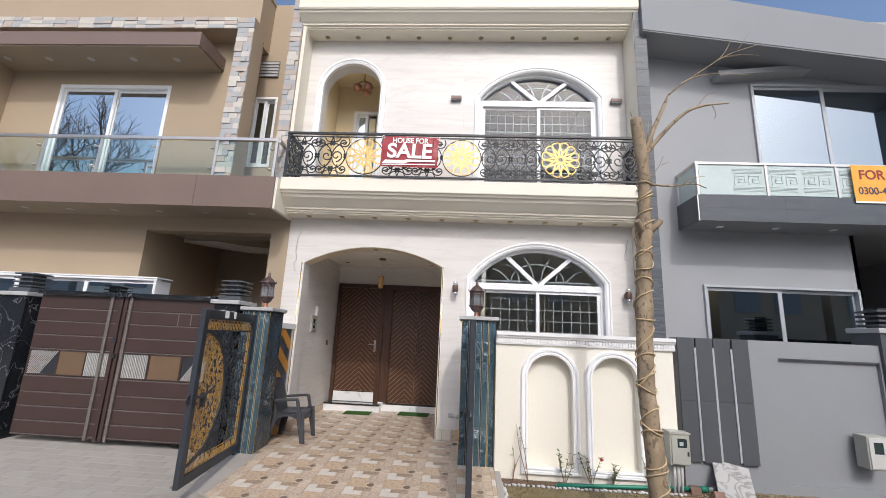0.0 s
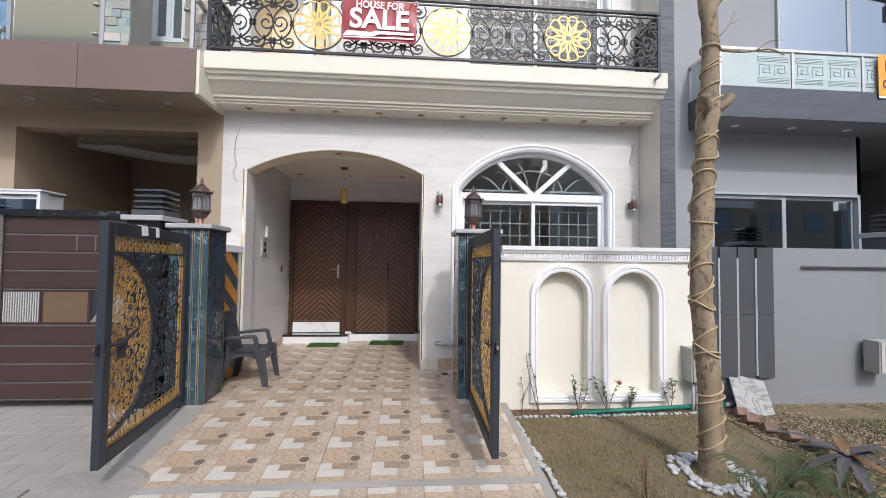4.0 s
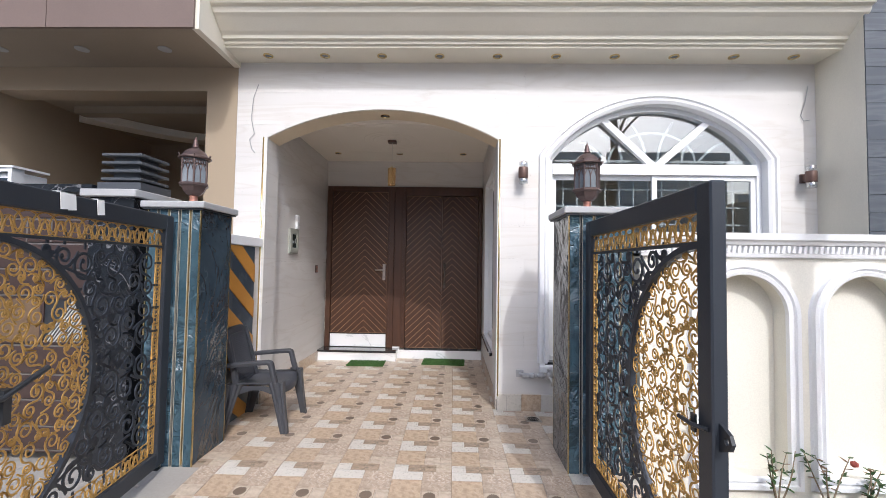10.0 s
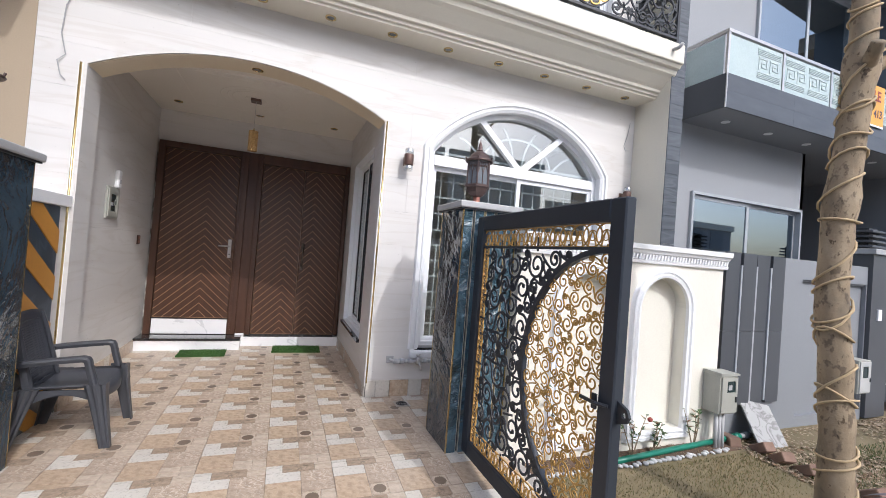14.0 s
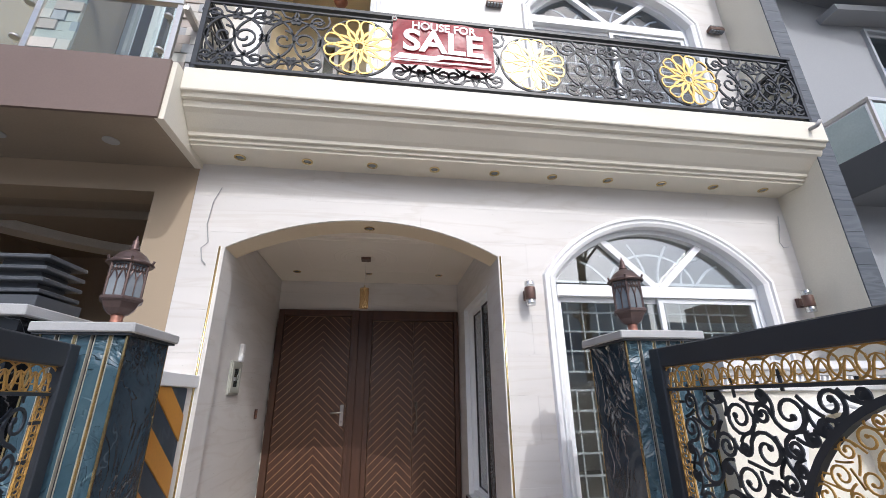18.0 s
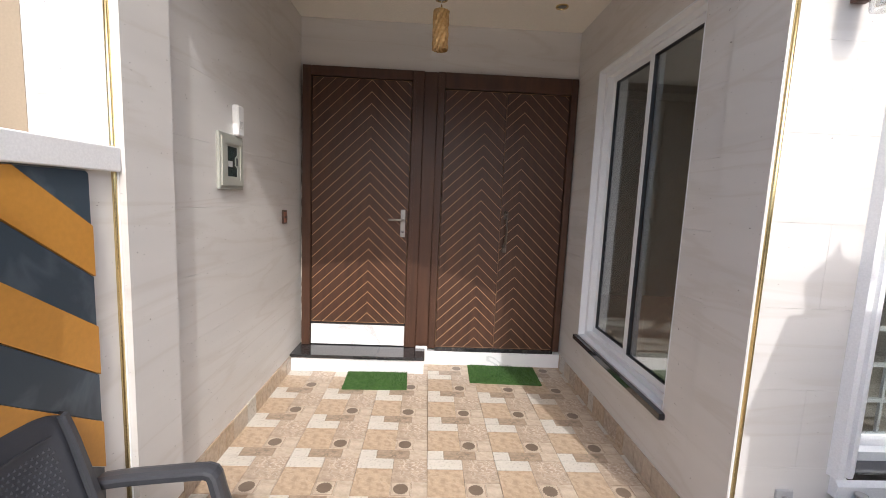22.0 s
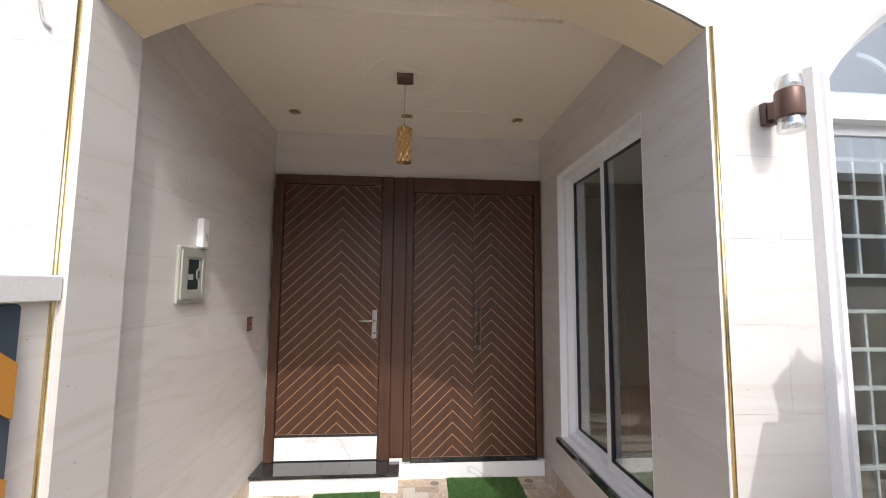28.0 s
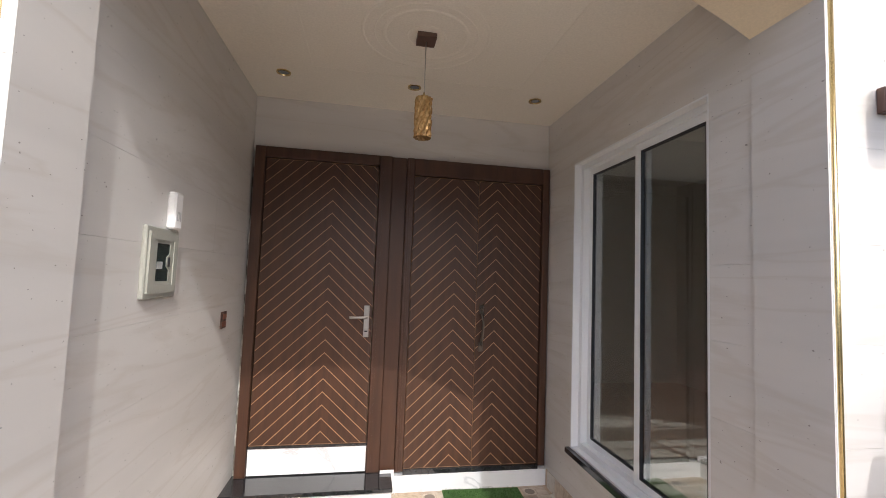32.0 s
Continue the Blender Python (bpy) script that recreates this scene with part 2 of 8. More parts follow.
MIRRORGLASS = mirror_film("mirrored_blue_glass", (0.10, 0.13, 0.15), (0.78, 0.86, 0.9), 0.72)
TINTGLASS = mirror_film("tinted_window_glass", (0.5, 0.53, 0.54), (0.55, 0.61, 0.65), 0.55)
CLEAR = pane_glass("clear_glass", (0.88, 0.94, 0.93), 0.05)
ROOM = surface("room_paint", (0.70, 0.67, 0.60), (0.76, 0.72, 0.65), 0.8)
ROOMFLOOR = surface("room_floor_tile", (0.5, 0.46, 0.4), (0.6, 0.55, 0.48), 0.25)
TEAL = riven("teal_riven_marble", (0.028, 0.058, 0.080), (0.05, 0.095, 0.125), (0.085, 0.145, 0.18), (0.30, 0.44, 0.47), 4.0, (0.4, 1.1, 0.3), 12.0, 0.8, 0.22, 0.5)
# darker setting of the same riven stone, for the pillars' sides and backs
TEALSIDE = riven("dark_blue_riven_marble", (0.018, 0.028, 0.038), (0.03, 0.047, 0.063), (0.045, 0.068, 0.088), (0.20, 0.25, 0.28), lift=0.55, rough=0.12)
GREYSTONE = surface("pale_grey_capstone", (0.34, 0.34, 0.34), (0.46, 0.46, 0.46), 0.45, grain=150)
BRONZE = surface("bronze_lamp_paint", (0.09, 0.055, 0.05), (0.15, 0.09, 0.08), 0.4, 0.4, 100, 8, relief=0.1)
COPPER = surface("copper_paint", (0.30, 0.13, 0.09), (0.42, 0.2, 0.14), 0.4, 0.4, 100, 8)
BEIGE = surface("tan_wall_paint", (0.345, 0.272, 0.19), (0.395, 0.312, 0.218), 0.7, grain=120, stain=0.6, relief=0.06)
BROWNTILE = surface("mauve_brown_tile", (0.155, 0.11, 0.09), (0.19, 0.135, 0.112), 0.5, grain=80, stain=1.2, relief=0.05, vary=0.06)
TAUPE = surface("taupe_soffit_paint", (0.27, 0.22, 0.165), (0.31, 0.255, 0.19), 0.7)
LEDGE = [surface("ledgestone_" + n, a, b, 0.7, grain=60, relief=0.3) for n, a, b in
         (("pale", (0.46, 0.43, 0.39), (0.56, 0.53, 0.48)), ("grey", (0.32, 0.325, 0.335), (0.40, 0.405, 0.41)), ("mauve", (0.37, 0.32, 0.285), (0.46, 0.40, 0.35)))]
GATEBROWN = surface("dark_brown_sheet_metal", (0.045, 0.026, 0.022), (0.06, 0.036, 0.03), 0.4, 0.0, 100, 2, relief=0.04)
STEEL = surface("brushed_steel", (0.5, 0.48, 0.46), (0.62, 0.6, 0.57), 0.3, 0.9, 90, 4, (1, 1, 8))
BLACKMARBLE = veined("black_marble_white_veins", (0.016, 0.018, 0.022), (0.30, 0.30, 0.31), 0.2, 3.0, (1, 1, 1), 0.008, 0.6, 0.1, 0.0)
GREYWALL = surface("mid_grey_wall_paint", (0.225, 0.235, 0.25), (0.255, 0.265, 0.28), 0.7, grain=120, stain=0.7, relief=0.06)
PALEGREY = surface("pale_grey_wall_paint", (0.29, 0.30, 0.315), (0.32, 0.33, 0.345), 0.7, grain=120, stain=0.7, relief=0.06)
SLATE = veined("slate_grey_tile", (0.075, 0.085, 0.10), (0.13, 0.14, 0.155), 0.5, 2.5, (0.6, 0.6, 4), 0.08, 0.6, 0.0, 0.12)
CHARCOALTILE = surface("charcoal_tile", (0.065, 0.07, 0.078), (0.085, 0.09, 0.10), 0.4, grain=90, relief=0.05, vary=0.12)
WOOD = surface("dark_walnut_wood", (0.043, 0.019, 0.011), (0.083, 0.0355, 0.018), 0.42, 0.0, 40, 4, (6, 6, 0.7), 0.06, 0.06)
WOODLINE = surface("pale_groove_wood", (0.33, 0.19, 0.095), (0.43, 0.26, 0.14), 0.4)
WHITEMARBLE = veined("white_marble_grey_veins", (0.84, 0.84, 0.85), (0.45, 0.46, 0.48), 0.12, 1.7, (1, 1, 1.3), 0.012, 0.55, 0.3, 0.0)
GRANITE = surface("black_granite", (0.012, 0.012, 0.014), (0.03, 0.03, 0.033), 0.08, 0.0, 300, 20, relief=0.0, coat=0.5)
CONCRETE = surface("grey_concrete", (0.28, 0.262, 0.238), (0.41, 0.385, 0.35), 0.85, grain=70, stain=1.3, relief=0.25)
PAVER = surface("grey_paver", (0.30, 0.28, 0.25), (0.39, 0.365, 0.33), 0.85, grain=90, relief=0.3, vary=0.12)
# street tone raised so that it throws more light up to the porch ceiling
ASPHALT = surface("pale_bounce_paving", (0.32, 0.305, 0.285), (0.42, 0.40, 0.375), 0.9, grain=160, relief=0.4)
SOIL = surface("dry_soil", (0.16, 0.115, 0.075), (0.26, 0.195, 0.13), 0.95, grain=50, stain=2.5, relief=0.7)
LAWNSOIL = surface("lawn_soil", (0.135, 0.115, 0.055), (0.25, 0.195, 0.115), 0.95, grain=70, stain=2.2, relief=1.0, amount=0.5)


# ---- building blocks ----
def part(name, bm, mat, parent=None, label="", smooth=False):
    me = bpy.data.meshes.new(name)
    bm.normal_update()
    bm.to_mesh(me)
    bm.free()
    for m in (mat if isinstance(mat, (list, tuple)) else [mat]):
        me.materials.append(m)
    if smooth:
        for p in me.polygons:
            p.use_smooth = True
    ob = new(name, me)
    if parent is not None:
        ob.parent = parent
        ob.matrix_parent_inverse = parent.matrix_world.inverted()
    if label:
        ob["label"] = label
    return ob


def thing(name, place=(0, 0, 0), label="", category="", group="", kind="", turn=0.0):
    ob = new(name)
    ob.empty_display_size = 0.1
    ob.matrix_world = pose(*place, 0, 0, turn)
    bpy.context.view_layer.update()
    return tagged(ob, label, category, group, kind)


def add_box(bm, a, b, mi=0):
    (x0, y0, z0), (x1, y1, z1) = a, b
    v = [bm.verts.new(p) for p in ((x0, y0, z0), (x1, y0, z0), (x1, y1, z0), (x0, y1, z0), (x0, y0, z1), (x1, y0, z1), (x1, y1, z1), (x0, y1, z1))]
    for f in ((3, 2, 1, 0), (4, 5, 6, 7), (0, 1, 5, 4), (1, 2, 6, 5), (2, 3, 7, 6), (3, 0, 4, 7)):
        bm.faces.new([v[i] for i in f]).material_index = mi
    return v


def boxes(name, list_of, mat, parent=None, bevel=0.0, label=""):
    bm = bmesh.new()
    for a, b in list_of:
        a, b = tuple(map(min, a, b)), tuple(map(max, a, b))
        add_box(bm, a, b)
    if bevel:
        bmesh.ops.bevel(bm, geom=bm.edges[:], offset=bevel, segments=1, affect="EDGES", profile=0.5)
    return part(name, bm, mat, parent, label)


def box(name, a, b, mat, parent=None, bevel=0.0, label=""):
    return boxes(name, [(a, b)], mat, parent, bevel, label)


def to3(plane, u, v, w):
    return (u, w, v) if plane == "xz" else (w, u, v) if plane == "yz" else (u, v, w)


def add_prism(bm, plane, loops, w0, w1, mi=0):
    """Extrudes a flat outline with holes from w0 to w1 across its plane."""
    from mathutils.geometry import tessellate_polygon
    pts = [p for l in loops for p in l]
    tris = tessellate_polygon([[Vector((p[0], p[1], 0)) for p in l] for l in loops])
    lo = [bm.verts.new(to3(plane, *p, w0)) for p in pts]
    hi = [bm.verts.new(to3(plane, *p, w1)) for p in pts]
    for t in tris:
        for side in (lo, hi):
            try:
                bm.faces.new([side[i] for i in t]).material_index = mi
            except ValueError:
                pass
    k = 0
    for l in loops:
        n = len(l)
        for i in range(n):
            j = (i + 1) % n
            bm.faces.new((lo[k + i], lo[k + j], hi[k + j], hi[k + i])).material_index = mi
        k += n


def prism(name, plane, loops, w0, w1, mat, parent=None, label=""):
    bm = bmesh.new()
    add_prism(bm, plane, loops, w0, w1)
    bmesh.ops.recalc_face_normals(bm, faces=bm.faces[:])
    return part(name, bm, mat, parent, label)


def arc_pts(x0, x1, spring, apex, n=24):
    """Points of a segmental or round arch from (x0, spring) over apex to (x1, spring)."""
    half, rise = (x1 - x0) / 2, apex - spring
    r = (half * half + rise * rise) / (2 * rise)
    cx, cz = (x0 + x1) / 2, apex - r
    a0 = math.atan2(spring - cz, -half)
    a1 = math.atan2(spring - cz, half)
    if a0 < 0:
        a0 += 2 * math.pi
    return [(cx + r * math.cos(a0 + (a1 - a0) * i / n), cz + r * math.sin(a0 + (a1 - a0) * i / n)) for i in range(n + 1)]


def arch_loop(x0, x1, z0, spring, apex, n=24):
    return [(x1, z0), (x0, z0)] + arc_pts(x0, x1, spring, apex, n)


def rect(x0, x1, z0, z1):
    return [(x0, z0), (x1, z0), (x1, z1), (x0, z1)]


def add_sweep(bm, plane, path, profile, closed=False, base=0.0):
    """Runs a profile of (outward, forward) pairs along a flat path; outward is to the path's left side."""
    n = len(path)
    rings = []
    for i in range(n):
        p0, p1 = path[i - 1] if (i or closed) else path[i], path[(i + 1) % n] if (i < n - 1 or closed) else path[i]
        p = path[i]
        d0 = Vector((p[0] - p0[0], p[1] - p0[1]))
        d1 = Vector((p1[0] - p[0], p1[1] - p[1]))
        if d0.length < 1e-9:
            d0 = d1
        if d1.length < 1e-9:
            d1 = d0
        d0.normalize(), d1.normalize()
        n0, n1 = Vector((-d0.y, d0.x)), Vector((-d1.y, d1.x))
        nn = (n0 + n1).normalized()
        k = 1 / max(0.4, nn.dot(n0))
        rings.append([bm.verts.new(to3(plane, p[0] + nn.x * o * k, p[1] + nn.y * o * k, base + w)) for o, w in profile])
    m = len(profile)
    for i in range(n if closed else n - 1):
        a, b = rings[i], rings[(i + 1) % n]
        for j in range(m):
            bm.faces.new((a[j], a[(j + 1) % m], b[(j + 1) % m], b[j]))
    if not closed:
        bm.faces.new(rings[0])
        bm.faces.new(rings[-1][::-1])


def sweep(name, plane, path, profile, mat, parent=None, closed=False, base=0.0, label=""):
    bm = bmesh.new()
    add_sweep(bm, plane, path, profile, closed, base)
    bmesh.ops.recalc_face_normals(bm, faces=bm.faces[:])
    return part(name, bm, mat, parent, label)


def add_ribbon(bm, pts, width, depth, closed=False, taper=0.0):
    """A flat bar along points in the local xz plane, of that width, from y = -depth/2 to depth/2."""
    n = len(pts)
    rows = []
    for i in range(n):
        a = pts[i - 1] if (i or closed) else pts[i]
        b = pts[(i + 1) % n] if (i < n - 1 or closed) else pts[i]
        dx, dz = b[0] - a[0], b[1] - a[1]
        l = math.hypot(dx, dz) or 1.0
        w = 0.5 * width * (1 - taper * (i / max(1, n - 1)))
        ox, oz = -dz / l * w, dx / l * w
        x, z = pts[i]
        rows.append([bm.verts.new(q) for q in ((x + ox, -depth / 2, z + oz), (x - ox, -depth / 2, z - oz), (x - ox, depth / 2, z - oz), (x + ox, depth / 2, z + oz))])
    for i in range(n if closed else n - 1):
        a, b = rows[i], rows[(i + 1) % n]
        for j in range(4):
            k = (j + 1) % 4
            bm.faces.new((a[j], b[j], b[k], a[k]))
    if not closed and n > 1:
        bm.faces.new(rows[0][::-1])
        bm.faces.new(rows[-1])


def add_lathe(bm, profile, centre=(0, 0, 0), sides=16, mi=0):
    cx, cy, cz = centre
    rings = [[bm.verts.new((cx + r * math.cos(2 * math.pi * k / sides), cy + r * math.sin(2 * math.pi * k / sides), cz + z)) for k in range(sides)] for r, z in profile]
    for a, b in zip(rings, rings[1:]):
        for k in range(sides):
            j = (k + 1) % sides
            bm.faces.new((a[k], a[j], b[j], b[k])).material_index = mi
    bm.faces.new(rings[0][::-1]).material_index = mi
    bm.faces.new(rings[-1]).material_index = mi


def lathe(name, profile, centre, mat, parent=None, sides=16, label="", smooth=True):
    bm = bmesh.new()
    add_lathe(bm, profile, centre, sides)
    ob = part(name, bm, mat, parent, label)
    if smooth:
        for p in ob.data.polygons:
            p.use_smooth = len(p.vertices) == 4
    return ob


def add_tube(bm, pts, radius, sides=6, ends=True):
    """A round bar through 3D points; radius is one number or one for each point."""
    rings = []
    up = Vector((0.13, 0.21, 0.97))
    for i, p in enumerate(pts):
        a, b = Vector(pts[max(0, i - 1)]), Vector(pts[min(len(pts) - 1, i + 1)])
        d = (b - a).normalized()
        s = d.cross(up)
        if s.length < 0.05:
            s = d.cross(Vector((1, 0.1, 0)))
        s.normalize()
        q = s.cross(d)
        r = radius[i] if isinstance(radius, (list, tuple)) else radius
        rings.append([bm.verts.new(Vector(p) + r * (math.cos(2 * math.pi * k / sides) * s + math.sin(2 * math.pi * k / sides) * q)) for k in range(sides)])
    for a, b in zip(rings, rings[1:]):
        for k in range(sides):
            j = (k + 1) % sides
            bm.faces.new((a[k], a[j], b[j], b[k]))
    if ends:
        bm.faces.new(rings[0][::-1])
        bm.faces.new(rings[-1])


def tube(name, pts, radius, mat, parent=None, sides=8, label=""):
    bm = bmesh.new()
    add_tube(bm, pts, radius, sides)
    bmesh.ops.recalc_face_normals(bm, faces=bm.faces[:])
    return part(name, bm, mat, parent, label, True)


def clip(poly, a, b, keep_left):
    """The part of a convex outline on one side of the line from a to b."""
    out = []
    s = 1 if keep_left else -1
    side = lambda p: s * ((b[0] - a[0]) * (p[1] - a[1]) - (b[1] - a[1]) * (p[0] - a[0]))
    for i in range(len(poly)):
        p, q = poly[i], poly[(i + 1) % len(poly)]
        sp, sq = side(p), side(q)
        if sp >= 0:
            out.append(p)
        if (sp > 0 > sq) or (sp < 0 < sq):
            k = sp / (sp - sq)
            out.append((p[0] + k * (q[0] - p[0]), p[1] + k * (q[1] - p[1])))
    return out


def area(poly):
    return 0.5 * abs(sum(poly[i - 1][0] * poly[i][1] - poly[i][0] * poly[i - 1][1] for i in range(len(poly)))) if len(poly) > 2 else 0.0


def minus(polys, hole):
    """Convex outlines less one convex hole, as convex outlines. The hole runs counter-clockwise."""
    done = []
    for poly in polys:
        rest = poly
        for i in range(len(hole)):
            a, b = hole[i], hole[(i + 1) % len(hole)]
            out = clip(rest, a, b, False)
            if area(out) > 2e-5:
                done.append(out)
            rest = clip(rest, a, b, True)
            if area(rest) < 2e-5:
                break
    return done


def ccw(loop):
    s = sum(loop[i - 1][0] * loop[i][1] - loop[i][0] * loop[i - 1][1] for i in range(len(loop)))
    return loop if s > 0 else loop[::-1]


def cladding(parent, name, plane, bounds, step, holes, w0, w1, mat, joint=0.0009, offset=0.0, shift=0.5):
    """Facing tiles in courses, each a mesh of its own, cut round the holes."""
    u0, u1, v0, v1 = bounds
    du, dv = step
    row, v = 0, v0
    holes = [ccw(h) for h in holes]
    while v < v1 - 1e-4:
        u = u0 - (offset + shift * (row % 2)) * du
        while u < u1 - 1e-4:
            a, b, c, d = max(u, u0) + joint / 2, min(u + du, u1) - joint / 2, v + joint / 2, min(v + dv, v1) - joint / 2
            u += du
            if b - a < 0.008:
                continue
            polys = [rect(a, b, c, d)]
            for h in holes:
                polys = minus(polys, h)
            if not polys:
                continue
            bm = bmesh.new()
            for p in polys:
                add_prism(bm, plane, [p], w0, w1)
            bmesh.ops.recalc_face_normals(bm, faces=bm.faces[:])
            part(name, bm, mat, parent)
        v += dv
        row += 1


def structure(ob, label=""):
    return tagged(ob, label, kind="structure")


# ---- setting ----
ARCH = arch_loop(-2.425, -0.205, -0.2, 2.515, 2.80)
LOWIN = arch_loop(0.262, 2.275, 0.40, 2.34, 2.87)
UPWIN = arch_loop(0.31, 2.27, 3.72, 5.47, 5.97)
UPARCH = arch_loop(-2.44, -1.415, 3.62, 5.57, 6.11)
FY = 6.5

RAMP = 0.0985          # fall of the driveway before the gate
RAMP_TOP, RAMP_FOOT = 5.385, 2.85


def drive_z(y):
    return -RAMP * min(RAMP_TOP - RAMP_FOOT, max(0.0, RAMP_TOP - y))


def lawn_z(y):
    return max(-0.22, -0.09 - 0.05 * (5.25 - y))


def apron_z(y):
    return max(-0.25, -0.03 - 0.085 * (5.30 - y))


def sloped(name, x0, x1, ys, top, mat, label, lift=0.0):
    """A slab from x0 to x1 whose upper side follows the function top along y."""
    loop = [(ys[0], -0.5), (ys[-1], -0.5)] + [(y, top(y) + lift) for y in reversed(ys)]
    return structure(prism(name, "yz", [loop], x0, x1, mat), label)


structure(box("ground", (-400, -400, -0.8), (400, 400, -0.30), SOIL), "dry brown soil ground reaching the horizon")
structure(box("road", (-60, -9.5, -0.5), (60, 1.2, -0.252), ASPHALT), "grey paved street, lightened to bounce light into the porch")
drive_base = sloped("floor", -2.484, 0.62, (RAMP_FOOT, RAMP_TOP, 8.75), drive_z, GROUT, "patterned beige ceramic floor tiles of porch and driveway", -0.012)
structure(box("yard_floor", (0.62, 5.45, -0.4), (2.72, 6.6, -0.012), GROUT), "tiled strip behind the boundary wall")
left_apron = sloped("pavement", -14, -2.486, (1.2, 2.712, 5.30), apron_z, CONCRETE, "grey concrete apron before the neighbour's gate", -0.018)
structure(box("pavement_ramp", (-2.485, 1.2, -0.5), (0.62, 2.849, -0.252), CONCRETE), "grey concrete strip between street and tiled driveway")
structure(box("pavement_yard", (-14, 5.302, -0.5), (-2.72, 6.6, -0.048), CONCRETE), "grey concrete yard behind the neighbour's gate")
sloped("lawn", 0.62, 30, (1.2, 2.65, 5.42), lawn_z, LAWNSOIL, "thin dry lawn with bare soil")

# house front
front = structure(prism("wall_front", "xz", [rect(-2.72, 2.72, -0.2, 7.0), ARCH, LOWIN, UPARCH, UPWIN], FY + 0.008, FY + 0.262, BACKING), "front wall faced in white stone tiles")
cladding(front, "tile", "xz", (-2.72, 2.72, 0.15, 3.27), (1.84, 0.312), [ARCH, LOWIN], FY, FY + 0.012, STONE)
cladding(front, "tile", "xz", (-2.72, 2.72, 3.75, 6.56), (1.84, 0.351), [UPARCH, UPWIN], FY, FY + 0.012, STONE)
prism("grout", "xz", [rect(-2.719, 2.719, -0.2, 3.269), ARCH, LOWIN], FY + 0.0035, FY + 0.0078, JOINT, front)
prism("grout", "xz", [rect(-2.719, 2.719, 3.62, 6.558), UPARCH, UPWIN], FY + 0.0035, FY + 0.0078, JOINT, front)
# porch
porch_left = structure(box("wall_west", (-2.72, FY + 0.262, -0.2), (-2.488, 8.75, 2.95), JOINT), "porch side wall faced in pale stone tiles")
cladding(porch_left, "tile", "yz", (FY + 0.262, 8.62, 0.10, 2.83), (2.4, 0.31), [], -2.488, -2.476, STONE)
SIDEWIN = rect(6.972, 8.16, 0.43, 2.395)
porch_right = structure(prism("wall_east", "yz", [rect(FY + 0.262, 10.6, -0.2, 2.95), SIDEWIN], -0.193, -0.05, JOINT), "porch side wall with a tall sliding window")
cladding(porch_right, "tile", "yz", (FY + 0.262, 8.62, 0.10, 2.83), (2.4, 0.31), [SIDEWIN], -0.205, -0.193, STONE)
structure(boxes("wall_jamb", [((-2.4275, FY - 0.0015, 0.1), (-2.415, FY + 0.262, 2.53)), ((-0.215, FY - 0.0015, 0.1), (-0.2025, FY + 0.262, 2.53))], STONE), "stone lining of the arch's jambs")
av = arc_pts(-2.4245, -0.2055, 2.515, 2.7995, 28)
structure(prism("trim_arch_soffit", "xz", [[(x, z) for x, z in av] + [(x, z - 0.006) for x, z in reversed(av)]], FY + 0.0125, FY + 0.264, SOFFIT), "beige painted soffit of the porch arch")
DOORHOLE = rect(-2.45, -0.215, 0.0, 2.45)
porch_back = structure(prism("wall_back", "xz", [rect(-2.72, -0.05, -0.2, 2.95), DOORHOLE], 8.612, 8.78, JOINT), "porch back wall around the doors")
cladding(porch_back, "tile", "xz", (-2.476, -0.205, 2.45, 2.83), (2.4, 0.38), [], 8.60, 8.612, STONE)
structure(box("wall_behind_doors", (-2.72, 8.80, -0.2), (-0.05, 8.9, 2.95), ROOM), "plain wall behind the doors")
structure(boxes("ceiling", [((-2.72, FY + 0.262, 2.83), (-0.05, 8.8, 2.95)), ((-2.1, 6.95, 2.812), (-0.6, 8.1, 2.83))], CEIL), "glossy off-white porch ceiling with a raised panel")
# rooms behind the glass
structure(boxes("wall_room", [((2.55, FY + 0.262, 0.0), (2.72, 10.6, 3.0)), ((-0.05, 10.5, 0.0), (2.6, 10.6, 3.0)), ((-0.05, FY + 0.262, 2.92), (2.72, 10.6, 3.05))], ROOM), "plain walls of the front room")
structure(box("floor_room", (-0.05, FY + 0.262, 0.1), (2.72, 10.6, 0.25), ROOMFLOOR), "pale tiled room floor")
structure(boxes("wall_upper_room", [((-0.1, FY + 0.262, 3.5), (0.05, 10.6, 6.6)), ((2.55, FY + 0.262, 3.5), (2.72, 10.6, 6.6)), ((0.05, 10.5, 3.5), (2.6, 10.6, 6.6)), ((-2.72, FY + 0.262, 6.45), (2.72, 10.6, 6.6))], ROOM), "plain walls of the upper room")
structure(boxes("wall_terrace", [((-2.72, FY + 0.262, 3.5), (-2.5, 7.6, 6.45)), ((-1.38, FY + 0.262, 3.5), (-1.25, 7.6, 6.45)), ((-2.72, 7.5, 3.5), (-1.25, 7.65, 6.45)), ((-2.72, FY + 0.262, 6.3), (-1.25, 7.6, 6.45))], YELLOWCREAM), "cream walls of the recessed terrace")
structure(box("floor_upper", (-2.72, FY + 0.262, 3.3), (2.72, 10.6, 3.55), CONCRETE), "upper floor slab")
structure(boxes("wall_shell", [((-2.74, 8.9, -0.2), (-2.62, 10.6, 7.0)), ((2.74, FY + 0.262, -0.2), (2.85, 10.6, 7.0)), ((-2.74, 10.62, -0.2), (2.85, 10.75, 7.0)), ((-2.74, FY + 0.262, 6.7), (2.85, 10.75, 6.9))], CREAM), "plain outer walls of the house")

